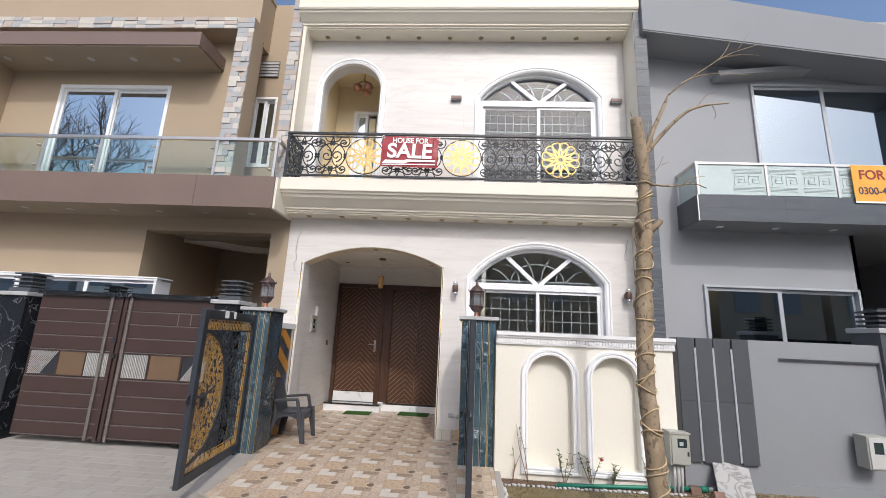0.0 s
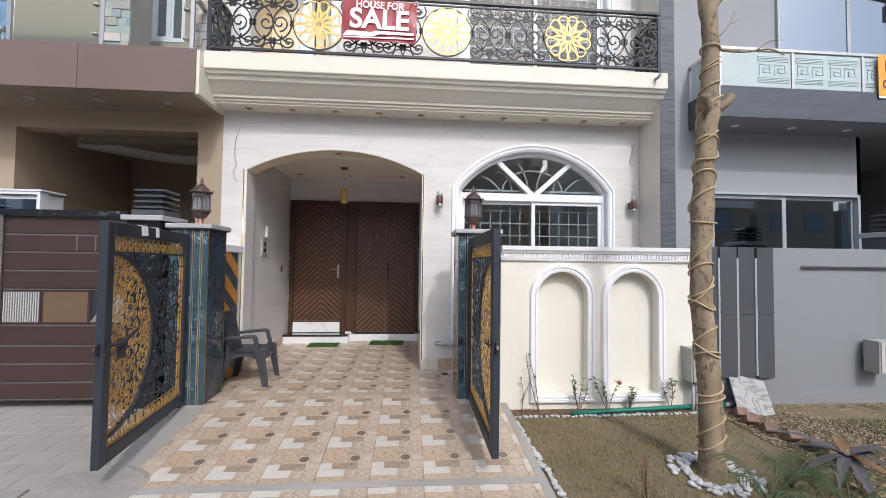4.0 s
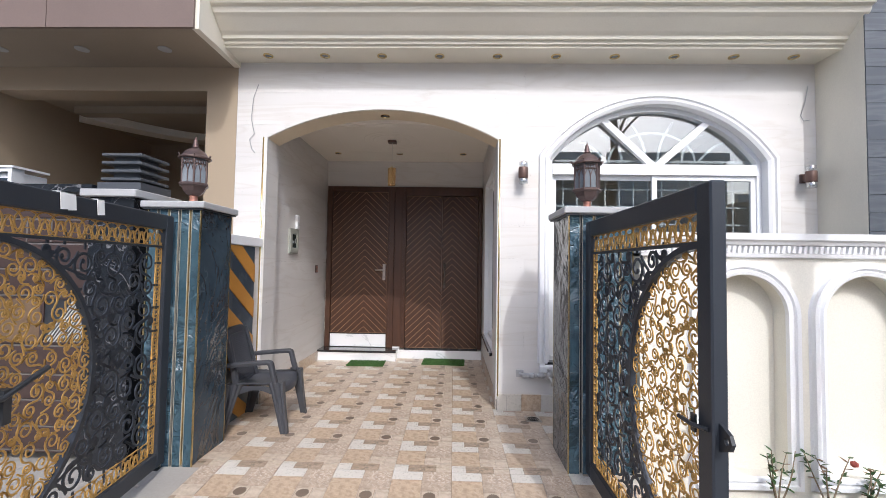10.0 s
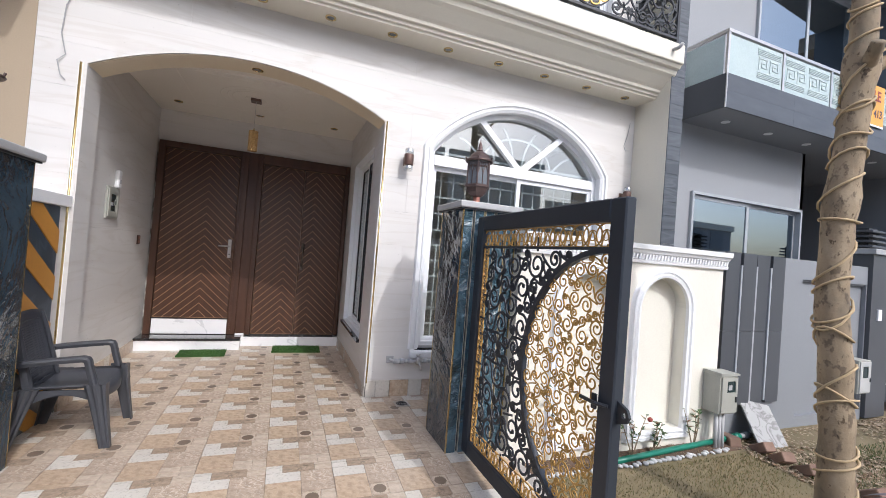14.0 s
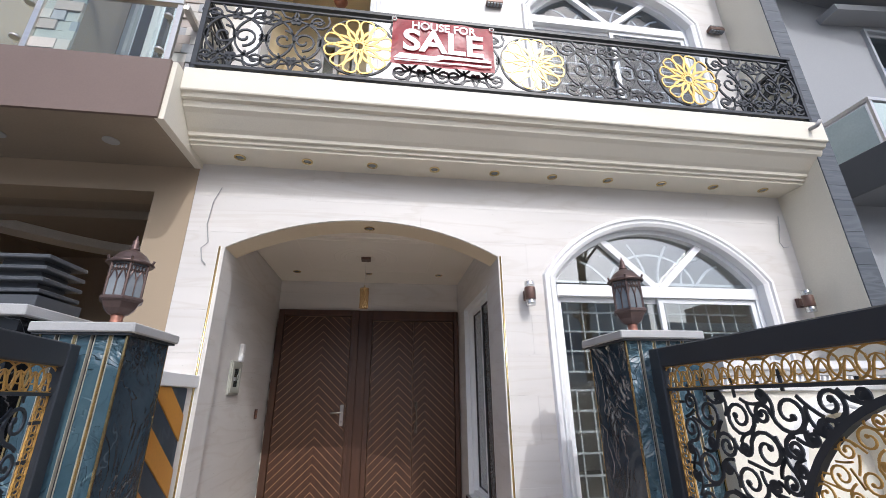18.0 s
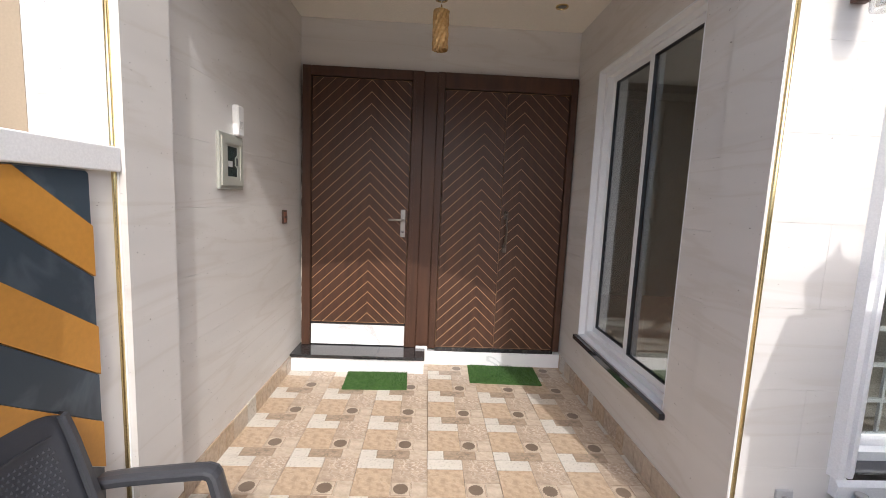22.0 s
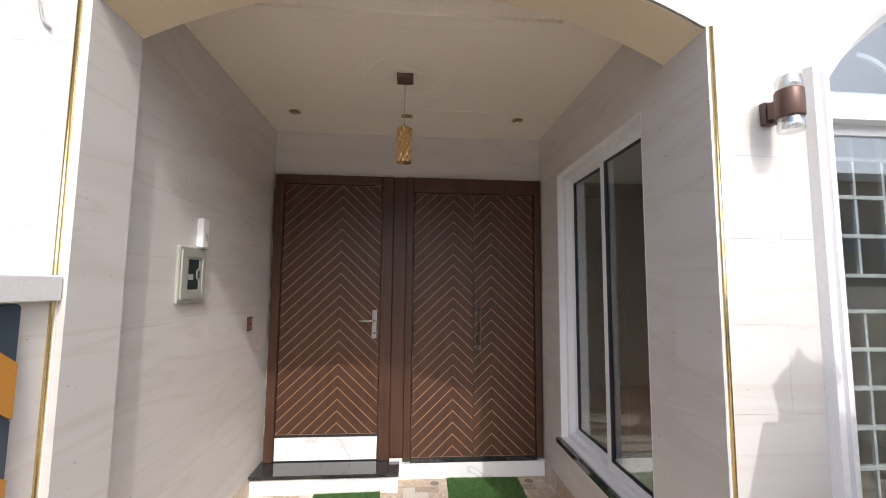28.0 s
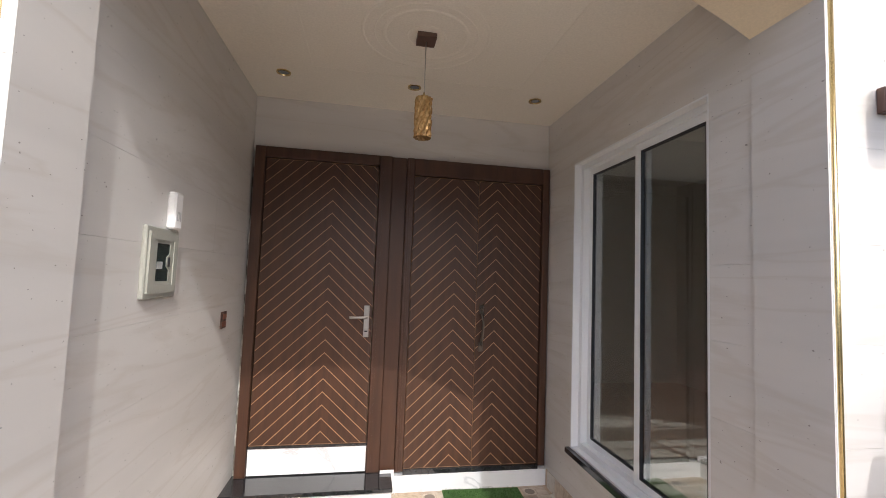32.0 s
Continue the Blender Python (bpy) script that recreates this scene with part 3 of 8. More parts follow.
# cornices
def cornice(name, prof, x0, x1, parent=None):
    bm = bmesh.new()
    add_prism(bm, "yz", [prof], x0, x1)
    bmesh.ops.recalc_face_normals(bm, faces=bm.faces[:])
    return part(name, bm, CREAM, parent)


COR1 = [(6.50, 3.25), (6.22, 3.25), (6.22, 3.27), (6.195, 3.275), (6.195, 3.30), (6.165, 3.305), (6.16, 3.33), (6.13, 3.352), (6.09, 3.388), (6.05, 3.425), (6.015, 3.45), (6.005, 3.47), (6.0, 3.492), (5.965, 3.50), (5.95, 3.53), (5.93, 3.535), (5.925, 3.545), (5.925, 3.73), (6.50, 3.76)]
COR2 = [(6.50, 6.56), (6.22, 6.56), (6.22, 6.58), (6.195, 6.585), (6.195, 6.61), (6.165, 6.615), (6.16, 6.64), (6.13, 6.662), (6.095, 6.698), (6.06, 6.733), (6.03, 6.758), (6.02, 6.785), (6.0, 6.79), (5.985, 6.815), (5.985, 7.06), (6.50, 7.08)]
structure(cornice("trim_cornice_1", COR1, -2.699, 2.76), "stepped cream balcony cornice")
structure(cornice("trim_cornice_2", COR2, -2.81, 2.81), "stepped cream roof cornice")
structure(box("roof", (-2.74, 6.5, 6.95), (2.8, 10.75, 7.08), CONCRETE), "flat concrete roof")
# side fins
structure(box("wall_fin_east", (2.722, 6.04, -0.1), (2.74, 6.8, 6.6), CREAM), "cream side fin wall")
fin = structure(box("wall_fin_slate", (2.742, 6.045, -0.1), (2.92, 6.8, 6.75), BACKING), "slate tiled pilaster between the houses")
cladding(fin, "tile", "xz", (2.724, 2.92, 0.0, 6.75), (0.3, 0.15), [], 6.03, 6.045, SLATE, 0.003, 0, 0)
structure(box("wall_fin_west", (-2.78, 6.18, 3.7), (-2.722, 6.8, 7.0), CREAM), "cream side fin wall")


# ---- ironwork ----
def spiral(cx, cz, r, a0, turns, way=1, n=18, core=0.22, tail=0.0):
    out = []
    for i in range(n + 1):
        k = i / n
        rr = r * (1 - (1 - core) * k) * (1 + tail * max(0, 0.25 - k) * 4)
        a = a0 + way * 2 * math.pi * turns * k
        out.append((cx + rr * math.cos(a), cz + rr * math.sin(a)))
    return out


def circle(cx, cz, r, n=20, a0=0.0):
    return [(cx + r * math.cos(a0 + 2 * math.pi * i / n), cz + r * math.sin(a0 + 2 * math.pi * i / n)) for i in range(n)]


def kept(pts, inside):
    runs, cur = [], []
    for p in pts:
        if inside(*p):
            cur.append(p)
        else:
            if len(cur) > 2:
                runs.append(cur)
            cur = []
    if len(cur) > 2:
        runs.append(cur)
    return runs


def petal(a, r0, r1, spread, n=7):
    """A closed leaf outline that points outward along the angle a."""
    side = []
    for i in range(n + 1):
        k = i / n
        side.append((r0 + (r1 - r0) * k, spread * math.sin(math.pi * k ** 1.25) ** 0.8 if 0 < k < 1 else 0.0))
    pts = [(q, d) for q, d in side] + [(q, -d) for q, d in side[-2:0:-1]]
    return [(q * math.cos(a) - d * math.sin(a), q * math.sin(a) + d * math.cos(a)) for q, d in pts]


def add_scroll_fill(bm, bounds, inside, radii, width, depth, seed):
    """Spirals of several sizes packed into a region, linked in S-curves, with leaf stems to their neighbours and to the edge."""
    rng = random.Random(seed)
    x0, x1, z0, z1 = bounds
    discs = []
    for r, tries in radii:
        for _ in range(tries):
            x, z = rng.uniform(x0, x1), rng.uniform(z0, z1)
            if not all(inside(x + 0.86 * r * math.cos(a), z + 0.86 * r * math.sin(a)) for a in (0, 0.8, 1.6, 2.4, 3.1, 3.9, 4.7, 5.5)):
                continue
            if all(math.hypot(x - u, z - v) > 0.95 * (r + q) for u, v, q in discs):
                discs.append((x, z, r))
    twist = {}
    for i, (x, z, r) in enumerate(discs):
        near = sorted((math.hypot(x - u, z - v) - q, j) for j, (u, v, q) in enumerate(discs) if j != i)
        j = near[0][1]
        u, v, q = discs[j]
        a = math.atan2(v - z, u - x)
        way = twist.setdefault(i, twist.get(j, rng.choice((-1, 1))))
        gap = max(r, min(1.25 * r, math.hypot(u - x, v - z) - q))
        pts = spiral(x, z, r * 0.97, a, rng.uniform(1.3, 1.6), way, 20, 0.26)
        pts = [(x + gap * math.cos(a), z + gap * math.sin(a))] + pts
        for run in kept(pts, inside):
            add_ribbon(bm, run, width, depth, False, 0.25)
        add_ribbon(bm, circle(*pts[-1], 0.45 * width, 7), 0.85 * width, depth, True)
        for _, j in near[1:3]:
            u, v, q = discs[j]
            d = math.hypot(u - x, v - z)
            if d > 2.1 * (r + q):
                continue
            b = math.atan2(v - z, u - x)
            p0, p2 = (x + 0.95 * r * math.cos(b + 0.7), z + 0.95 * r * math.sin(b + 0.7)), (u - 0.95 * q * math.cos(b + 0.7), v - 0.95 * q * math.sin(b + 0.7))
            pm = ((x + u) / 2, (z + v) / 2)
            stem = [((1 - k) ** 2 * p0[0] + 2 * k * (1 - k) * pm[0] + k * k * p2[0], (1 - k) ** 2 * p0[1] + 2 * k * (1 - k) * pm[1] + k * k * p2[1]) for k in (0, 0.25, 0.5, 0.75, 1)]
            for run in kept(stem, inside):
                add_ribbon(bm, run, 0.85 * width, depth * 0.9)
        for b in (0, math.pi / 2, math.pi, -math.pi / 2):
            reach = [(x + k * r * math.cos(b), z + k * r * math.sin(b)) for k in (0.95, 1.2, 1.45, 1.7, 1.95)]
            if not inside(*reach[-1]) and inside(*reach[0]):
                add_ribbon(bm, reach, 0.85 * width, depth * 0.9)


GATE_L = 1.335


def gate(name, hinge, free, label, seed):
    """A gate leaf that stands open: frame, gold bands, dark scrolls and a half-round of gold scrolls at its free edge."""
    ang = math.degrees(math.atan2(free[1] - hinge[1], free[0] - hinge[0]))
    g = thing(name, (hinge[0], hinge[1], 0.0), label, "gate", "entrance gate leaves", turn=ang)
    m = g.matrix_world
    L, H, F, D = GATE_L, 1.615, 0.085, 0.052

    def put(nm, bm, mat, lab="", parent=g):
        ob = part(nm, bm, mat, None, lab)
        ob.parent = parent
        return ob
    for nm, a, b in (("top_bar", (F, -D / 2, H - 0.095), (L - F, D / 2, H)), ("bottom_bar", (F, -D / 2, 0.03), (L - F, D / 2, 0.125)),
                     ("hinge_post", (0, -D / 2, 0.03), (F, D / 2, H)), ("free_post", (L - F, -D / 2, 0.03), (L, D / 2, H))):
        bm = bmesh.new()
        add_box(bm, a, b)
        bmesh.ops.bevel(bm, geom=bm.edges[:], offset=0.006, segments=1, affect="EDGES", profile=0.5)
        put(nm, bm, GATEPAINT)
    # inner bars
    bm = bmesh.new()
    add_box(bm, (F, -0.012, 1.405), (L - F, 0.012, 1.418))
    put("upper_rail", bm, GATEPAINT)
    # gold bands: a chain of rings with leaves
    def ring_band(nm, x0, x1, z0, z1, along):
        bm = bmesh.new()
        span, h = (x1 - x0, z1 - z0) if along else (z1 - z0, x1 - x0)
        n = max(3, round(span / (h * 0.8)))
        for i in range(n):
            k = (i + 0.5) / n
            cx, cz = (x0 + span * k, (z0 + z1) / 2) if along else ((x0 + x1) / 2, z0 + span * k)
            rx, rz = (span / n * 0.72, h * 0.5) if along else (h * 0.5, span / n * 0.72)
            add_ribbon(bm, [(cx + rx * math.cos(t * math.pi / 7), cz + rz * math.sin(t * math.pi / 7)) for t in range(14)], 0.0065, 0.004, True)
            add_ribbon(bm, [(cx + 0.45 * rx * math.cos(t * math.pi / 5 + 0.3), cz + 0.45 * rz * math.sin(t * math.pi / 5 + 0.3)) for t in range(10)], 0.0045, 0.003, True)
            if along:
                add_ribbon(bm, [(cx - rx * 0.45, z0), (cx - 0.2 * rx, cz), (cx, z1 - 0.3 * h), (cx + 0.2 * rx, cz), (cx + rx * 0.45, z0)], 0.0055, 0.006)
        for e in (0.0015, h - 0.0015):
            if along:
                add_ribbon(bm, [(x0, z0 + e), (x1, z0 + e)], 0.003, 0.008)
            else:
                add_ribbon(bm, [(x0 + e, z0), (x0 + e, z1)], 0.003, 0.008)
        put(nm, bm, GOLDPAINT)
    ring_band("gold_top_band", F, L - F, 1.418, H - 0.095, True)
    ring_band("gold_side_band", F, F + 0.06, 0.125, 1.405, False)
    ring_band("gold_bottom_band", F + 0.06, L - F, 0.125, 0.215, True)
    # half-round
    CX, CZ, R = L - F, 0.80, 0.60
    ell = lambda x, z: ((x - CX) / 0.60) ** 2 + ((z - CZ) / 0.605) ** 2
    bm = bmesh.new()
    add_ribbon(bm, [(CX - 0.60 * math.sin(math.pi * i / 32), CZ + 0.605 * math.cos(math.pi * i / 32)) for i in range(33)], 0.024, 0.03)
    put("arc_bar", bm, GATEPAINT)
    def both_halves(bm):
        """The upper half of the scrolls again below the middle, as its mirror image."""
        low = bmesh.ops.duplicate(bm, geom=bm.verts[:] + bm.edges[:] + bm.faces[:])["geom"]
        for v in low:
            if isinstance(v, bmesh.types.BMVert):
                v.co.z = 2 * CZ - v.co.z
        bmesh.ops.reverse_faces(bm, faces=[f for f in low if isinstance(f, bmesh.types.BMFace)])
    bm = bmesh.new()
    add_scroll_fill(bm, (CX - 0.62, CX, CZ, CZ + 0.62), lambda x, z: ell(x, z) < 0.985 and F < x < CX and z > CZ - 0.004, ((0.042, 90), (0.033, 900), (0.025, 1800), (0.018, 2200)), 0.0075, 0.004, seed)
    both_halves(bm)
    tagged(put("gold_filigree", bm, GOLDPAINT, "ochre gold scroll filigree"), kind="stuff")
    bm = bmesh.new()
    black = lambda x, z: ell(x, z) > 1.02 and F + 0.06 < x < CX and CZ - 0.006 < z < 1.405
    add_scroll_fill(bm, (F + 0.06, CX, CZ, 1.405), black, ((0.075, 500), (0.056, 1500), (0.04, 2400), (0.027, 2400)), 0.0145, 0.006, seed + 7)
    both_halves(bm)
    tagged(put("scrollwork", bm, GATEPAINT, "charcoal iron scrolls"), kind="stuff")
    # latch and hinges
    side = 1 if name == "gate_leaf_west" else -1
    bm = bmesh.new()
    add_tube(bm, [(L - 0.02, 0.03 * side, 0.80), (L - (0.16 if side > 0 else 0.07), 0.055 * side, 0.80), (L - (0.36 if side > 0 else 0.15), 0.055 * side, 0.87 if side > 0 else 0.80)], 0.012 if side > 0 else 0.008, 8)
    add_box(bm, (L - (0.20 if side > 0 else 0.10), 0.026 * side - 0.008, 0.70 if side > 0 else 0.77), (L - (0.165 if side > 0 else 0.075), 0.05 * side + 0.008, 0.83))
    put("latch", bm, BLACKIRON)
    bm = bmesh.new()
    add_prism(bm, "xz", [[(L, 0.74), (L + 0.05, 0.76), (L + 0.062, 0.785), (L + 0.05, 0.81), (L, 0.83)], circle(L + 0.035, 0.785, 0.012, 10)], -0.006, 0.006)
    put("latch_plate", bm, BLACKIRON)
    for z in (0.25, 1.4):
        bm = bmesh.new()
        add_lathe(bm, [(0.014, z), (0.014, z + 0.1)], (-0.012, 0, 0), 10)
        put("hinge", bm, BLACKIRON)
    return g


def round_petal(a, r0, r1, spread, n=9):
    """A closed petal outline, narrow at its base and round at its tip, along the angle a."""
    side = [(r0 + (r1 - r0) * math.sin(math.pi / 2 * i / n), spread * math.sin(math.pi / 2 * i / n) ** 1.1 * math.cos(math.pi / 2 * i / n) ** 0.75 * 1.75) for i in range(n)] + [(r1, 0.0)]
    pts = side + [(q, -d) for q, d in side[-2:0:-1]]
    return [(q * math.cos(a) - d * math.sin(a), q * math.sin(a) + d * math.cos(a)) for q, d in pts]


def medallion(bm, r, depth):
    n = 12
    for i in range(n):
        a = 2 * math.pi * i / n
        add_ribbon(bm, petal(a, 0.16 * r, 0.66 * r, 0.085 * r), r * 0.05, depth, True)
        add_ribbon(bm, round_petal(a + math.pi / n, 0.30 * r, 0.96 * r, 0.20 * r), r * 0.045, depth * 0.8, True)
    add_ribbon(bm, circle(0, 0, r * 0.145, 16), r * 0.05, depth * 1.1, True)


def scroll_unit(bm, cx, cz, w, h, width, depth):
    """One bay of balcony ironwork: linked rings, clover buds, and curls in its corners."""
    x0, x1, z0, z1 = cx - w / 2, cx + w / 2, cz - h / 2, cz + h / 2
    inside = lambda x, z: x0 - 1e-6 <= x <= x1 + 1e-6 and z0 <= z <= z1
    add_ribbon(bm, circle(cx, cz, 0.34 * h, 24), width, depth, True)
    for sx in (-1, 1):
        for run in kept(circle(cx + sx * 0.5 * w, cz, 0.36 * h, 28, 0.0 if sx < 0 else math.pi), inside):
            add_ribbon(bm, run, width, depth)
        add_ribbon(bm, spiral(cx + sx * 0.12 * h, cz, 0.16 * h, -sx * math.pi / 2, 1.25, sx, 16), width, depth)
        for sz in (-1, 1):
            add_ribbon(bm, spiral(cx + sx * 0.39 * w, cz + sz * 0.35 * h, 0.13 * h, math.pi / 2 - sx * sz * 0.8, 1.5, -sx * sz, 16, 0.2, 0.3), width, depth)
            add_ribbon(bm, [(cx + sx * 0.28 * w, cz + sz * 0.5 * h), (cx + sx * 0.2 * w, cz + sz * 0.4 * h), (cx + sx * 0.06 * w, cz + sz * 0.37 * h), (cx, cz + sz * 0.5 * h)], width, depth)
    for bx, bz in ((0, 0.34), (0, -0.34), (-0.5, 0.0), (0.5, 0.0)):
        for q in range(4):
            a = q * math.pi / 2 + math.pi / 4
            px, pz = cx + bx * w + 0.045 * h * math.cos(a), cz + bz * h + 0.045 * h * math.sin(a)
            if inside(px, pz):
                add_ribbon(bm, circle(px, pz, 0.018 * h, 8), 0.034 * h, depth, True)


def rail_run(g, m, length, h, meds, medr, units):
    """One straight run of railing in its own plane, at the pose m."""
    def put(nm, bm, mat, lab=""):
        ob = part(nm, bm, mat, None, lab)
        ob.parent = g
        ob.matrix_basis = m
        return ob
    for nm, z0, z1, d in (("top_rail", h - 0.03, h, 0.045), ("upper_rail", h - 0.075, h - 0.06, 0.02), ("bottom_rail", 0.03, 0.055, 0.035)):
        bm = bmesh.new()
        add_box(bm, (0, -d / 2, z0), (length, d / 2, z1))
        put(nm, bm, BLACKIRON)
    for x in (0.015, length - 0.015):
        bm = bmesh.new()
        add_box(bm, (x - 0.015, -0.015, 0), (x + 0.015, 0.015, h))
        put("post", bm, BLACKIRON)
    z0, z1 = 0.055, h - 0.075
    cz, hh = (z0 + z1) / 2, z1 - z0
    edges = [0.03] + [v for c in meds for v in (c - medr, c + medr)] + [length - 0.03]
    for a, b in zip(edges[::2], edges[1::2]):
        n = max(1, round((b - a) / (hh * 0.78)))
        for i in range(n):
            bm = bmesh.new()
            scroll_unit(bm, a + (b - a) * (i + 0.5) / n, cz, (b - a) / n, hh, 0.016, 0.012)
            put("scroll_panel", bm, BLACKIRON)
    for c in meds:
        bm = bmesh.new()
        medallion(bm, medr, 0.008)
        ob = part("medallion", bm, GOLD, None, "gold cut-out flower medallion")
        ob.parent = g
        ob.matrix_basis = m @ Matrix.Translation((c, -0.012, cz))
        bm = bmesh.new()
        add_ribbon(bm, circle(c, cz, medr * 1.0, 40), 0.014, 0.014, True)
        put("medallion_ring", bm, BLACKIRON)


rail1 = thing("balcony_railing", (-2.67, 5.945, 3.735), "black iron scroll balcony railing with gold flower medallions", "railing")
rail_run(rail1, Matrix.Identity(4), 5.34, 0.75, [1.225, 2.71, 4.18], 0.29, 0)
rail_run(rail1, pose(0, 0.54, 0, 0, 0, -90), 0.54, 0.75, [], 0.29, 0)
rail_run(rail1, pose(5.34, 0, 0, 0, 0, 90), 0.54, 0.75, [], 0.29, 0)
rail2 = thing("roof_railing", (-2.74, 6.16, 7.07), "black iron scroll roof railing with gold flower medallions", "railing")
rail_run(rail2, Matrix.Identity(4), 5.50, 0.93, [1.20, 2.76, 4.30], 0.28, 0)
rail_run(rail2, pose(0, 1.4, 0, 0, 0, -90), 1.4, 0.93, [], 0.27, 0)
rail_run(rail2, pose(5.50, 0, 0, 0, 0, 90), 1.4, 0.93, [], 0.27, 0)

gate("gate_leaf_west", (-2.485, 5.29), (-2.315, 3.965), "open charcoal iron gate leaf with gold scroll half-round", 11)
gate("gate_leaf_east", (0.262, 5.325), (0.245, 3.985), "open charcoal iron gate leaf with gold scroll half-round", 23)


# ---- gate pillars ----
def pillar(x0, x1, y0, y1, label):
    p = thing("gate_pillar", ((x0 + x1) / 2, (y0 + y1) / 2, 0), label, "pillar", "gate pillars")
    box("core", (x0 + 0.012, y0 + 0.014, -0.15), (x1 - 0.012, y1 - 0.012, 1.675), BLACKIRON, p)
    w = x1 - x0
    n, gap = 5, 0.023
    tw = (w - 0.020 - gap * (n - 1)) / n
    for i in range(n):
        a = x0 + 0.010 + i * (tw + gap)
        for z0, z1 in ((-0.03, 0.55), (0.552, 1.675)):
            box("facing_strip", (a, y0, z0), (a + tw, y0 + 0.014, z1), TEAL, p)
        if i < n - 1:
            c = a + tw
            box("inlay", (c + 0.001, y0 - 0.002, -0.02), (c + 0.004, y0 + 0.014, 1.675), INLAY, p)
            box("inlay", (c + gap - 0.004, y0 - 0.002, -0.02), (c + gap - 0.001, y0 + 0.014, 1.675), INLAY, p)
            if i % 2:
                box("inlay", (c + 0.004, y0 + 0.003, 0), (c + gap - 0.009, y0 + 0.014, 1.675), GOLDTRIM, p)
    for x in (x0 - 0.001, x1 - 0.007):
        box("gold_edge", (x, y0 - 0.004, -0.02), (x + 0.008, y0 + 0.006, 1.675), GOLDTRIM, p)
        box("gold_edge", (x, y1 - 0.006, 0), (x + 0.008, y1 + 0.002, 1.675), GOLDTRIM, p)
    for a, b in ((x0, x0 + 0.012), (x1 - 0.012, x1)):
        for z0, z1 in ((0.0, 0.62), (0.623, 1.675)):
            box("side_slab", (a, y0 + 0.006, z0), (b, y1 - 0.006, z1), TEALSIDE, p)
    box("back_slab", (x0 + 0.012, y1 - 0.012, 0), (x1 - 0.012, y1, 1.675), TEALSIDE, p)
    box("cap", (x0 - 0.035, y0 - 0.035, 1.675), (x1 + 0.035, y1 + 0.035, 1.72), GREYSTONE, p, 0.006)
    box("cap_skirt", (x0 - 0.022, y0 - 0.022, 1.665), (x1 + 0.022, y1 + 0.022, 1.675), BLACKIRON, p)


pillar(-2.66, -2.30, 5.325, 5.70, "teal marble gate pillar with gold edges")
pillar(0.135, 0.555, 5.36, 5.76, "teal marble gate pillar with gold edges")


# ---- boundary wall with niches ----
N1, N2 = arch_loop(0.93, 1.452, 0.06, 1.05, 1.295, 20), arch_loop(1.675, 2.20, 0.06, 1.05, 1.297, 20)
bw = thing("boundary_wall", (1.65, 5.36, 0), "cream boundary wall with two arched niches and white mouldings", "wall", kind="structure")
prism("front_leaf", "xz", [rect(0.557, 2.625, -0.15, 1.42), N1, N2], 5.27, 5.37, WALLCREAM, bw)
box("back_leaf", (0.557, 5.37, -0.15), (2.625, 5.45, 1.42), WALLCREAM, bw)
MOULD = [(0.0, 0.0), (0.0, -0.03), (0.02, -0.035), (0.03, -0.02), (0.04, -0.02), (0.045, -0.035), (0.07, -0.035), (0.075, -0.012), (0.085, 0.0)]
for loop in (N1, N2):
    sweep("niche_moulding", "xz", loop, MOULD, WHITE, bw, True, 5.27)
prof = [(5.27, 1.40), (5.245, 1.405), (5.24, 1.425), (5.25, 1.43), (5.25, 1.475), (5.23, 1.48), (5.22, 1.50), (5.205, 1.51), (5.20, 1.55), (5.50, 1.55), (5.50, 1.40)]
prism("coping", "yz", [prof], 0.557, 2.645, WHITE, bw)
for i in range(62):
    x = 0.575 + i * 0.0333
    bm = bmesh.new()
    add_prism(bm, "xz", [[(x, 1.432), (x + 0.016, 1.432), (x + 0.024, 1.473), (x + 0.008, 1.473)]], 5.232, 5.25)
    part("dentil", bm, WHITE, bw)

# party wall with chevron panel
pw = thing("party_wall", (-2.58, 6.1, 0), "white party wall with diagonal orange and slate tile stripes", "wall", kind="structure")
box("wall_body", (-2.72, 5.70, -0.1), (-2.455, 6.498, 1.47), STONE, pw)
box("coping", (-2.74, 5.70, 1.47), (-2.425, 6.495, 1.55), WHITE, pw, 0.004)
ORANGE = surface("orange_tile", (0.50, 0.235, 0.04), (0.60, 0.29, 0.06), 0.35, grain=60, relief=0.04)
BLUESLATE = veined("blue_slate_tile", (0.06, 0.085, 0.11), (0.12, 0.15, 0.18), 0.35, 3, (1, 1, 1), 0.05, 0.6, 0, 0.2)
for k in range(14):
    z = -0.62 + k * 0.16
    band = [(5.70, z + 0.476), (6.38, z), (6.38, z + 0.157), (5.70, z + 0.633)]
    for (a, b), keep in ((((5, 0.0), (7, 0.0)), True), (((5, 1.465), (7, 1.465)), False)):
        band = clip(band, a, b, keep)
    if area(band) > 1e-4:
        for c in ((None, 6.02), (6.022, None)) if k % 2 == 0 else ((None, None),):
            q = band
            if c[0]:
                q = clip(q, (c[0], 0), (c[0], 2), False)
            if c[1]:
                q = clip(q, (c[1], 0), (c[1], 2), True)
            if area(q) > 1e-4:
                prism("stripe_tile", "yz", [q], -2.455, -2.443 if k % 2 == 0 else -2.437, BLUESLATE if k % 2 == 0 else ORANGE, pw)


# ---- windows of the house ----
def bar(bm, a, b, w, y0, y1):
    d = Vector((b[0] - a[0], b[1] - a[1])).normalized()
    o = Vector((-d.y, d.x)) * w / 2
    add_prism(bm, "xz", [[(a[0] + o.x, a[1] + o.y), (a[0] - o.x, a[1] - o.y), (b[0] - o.x, b[1] - o.y), (b[0] + o.x, b[1] + o.y)]], y0, y1)


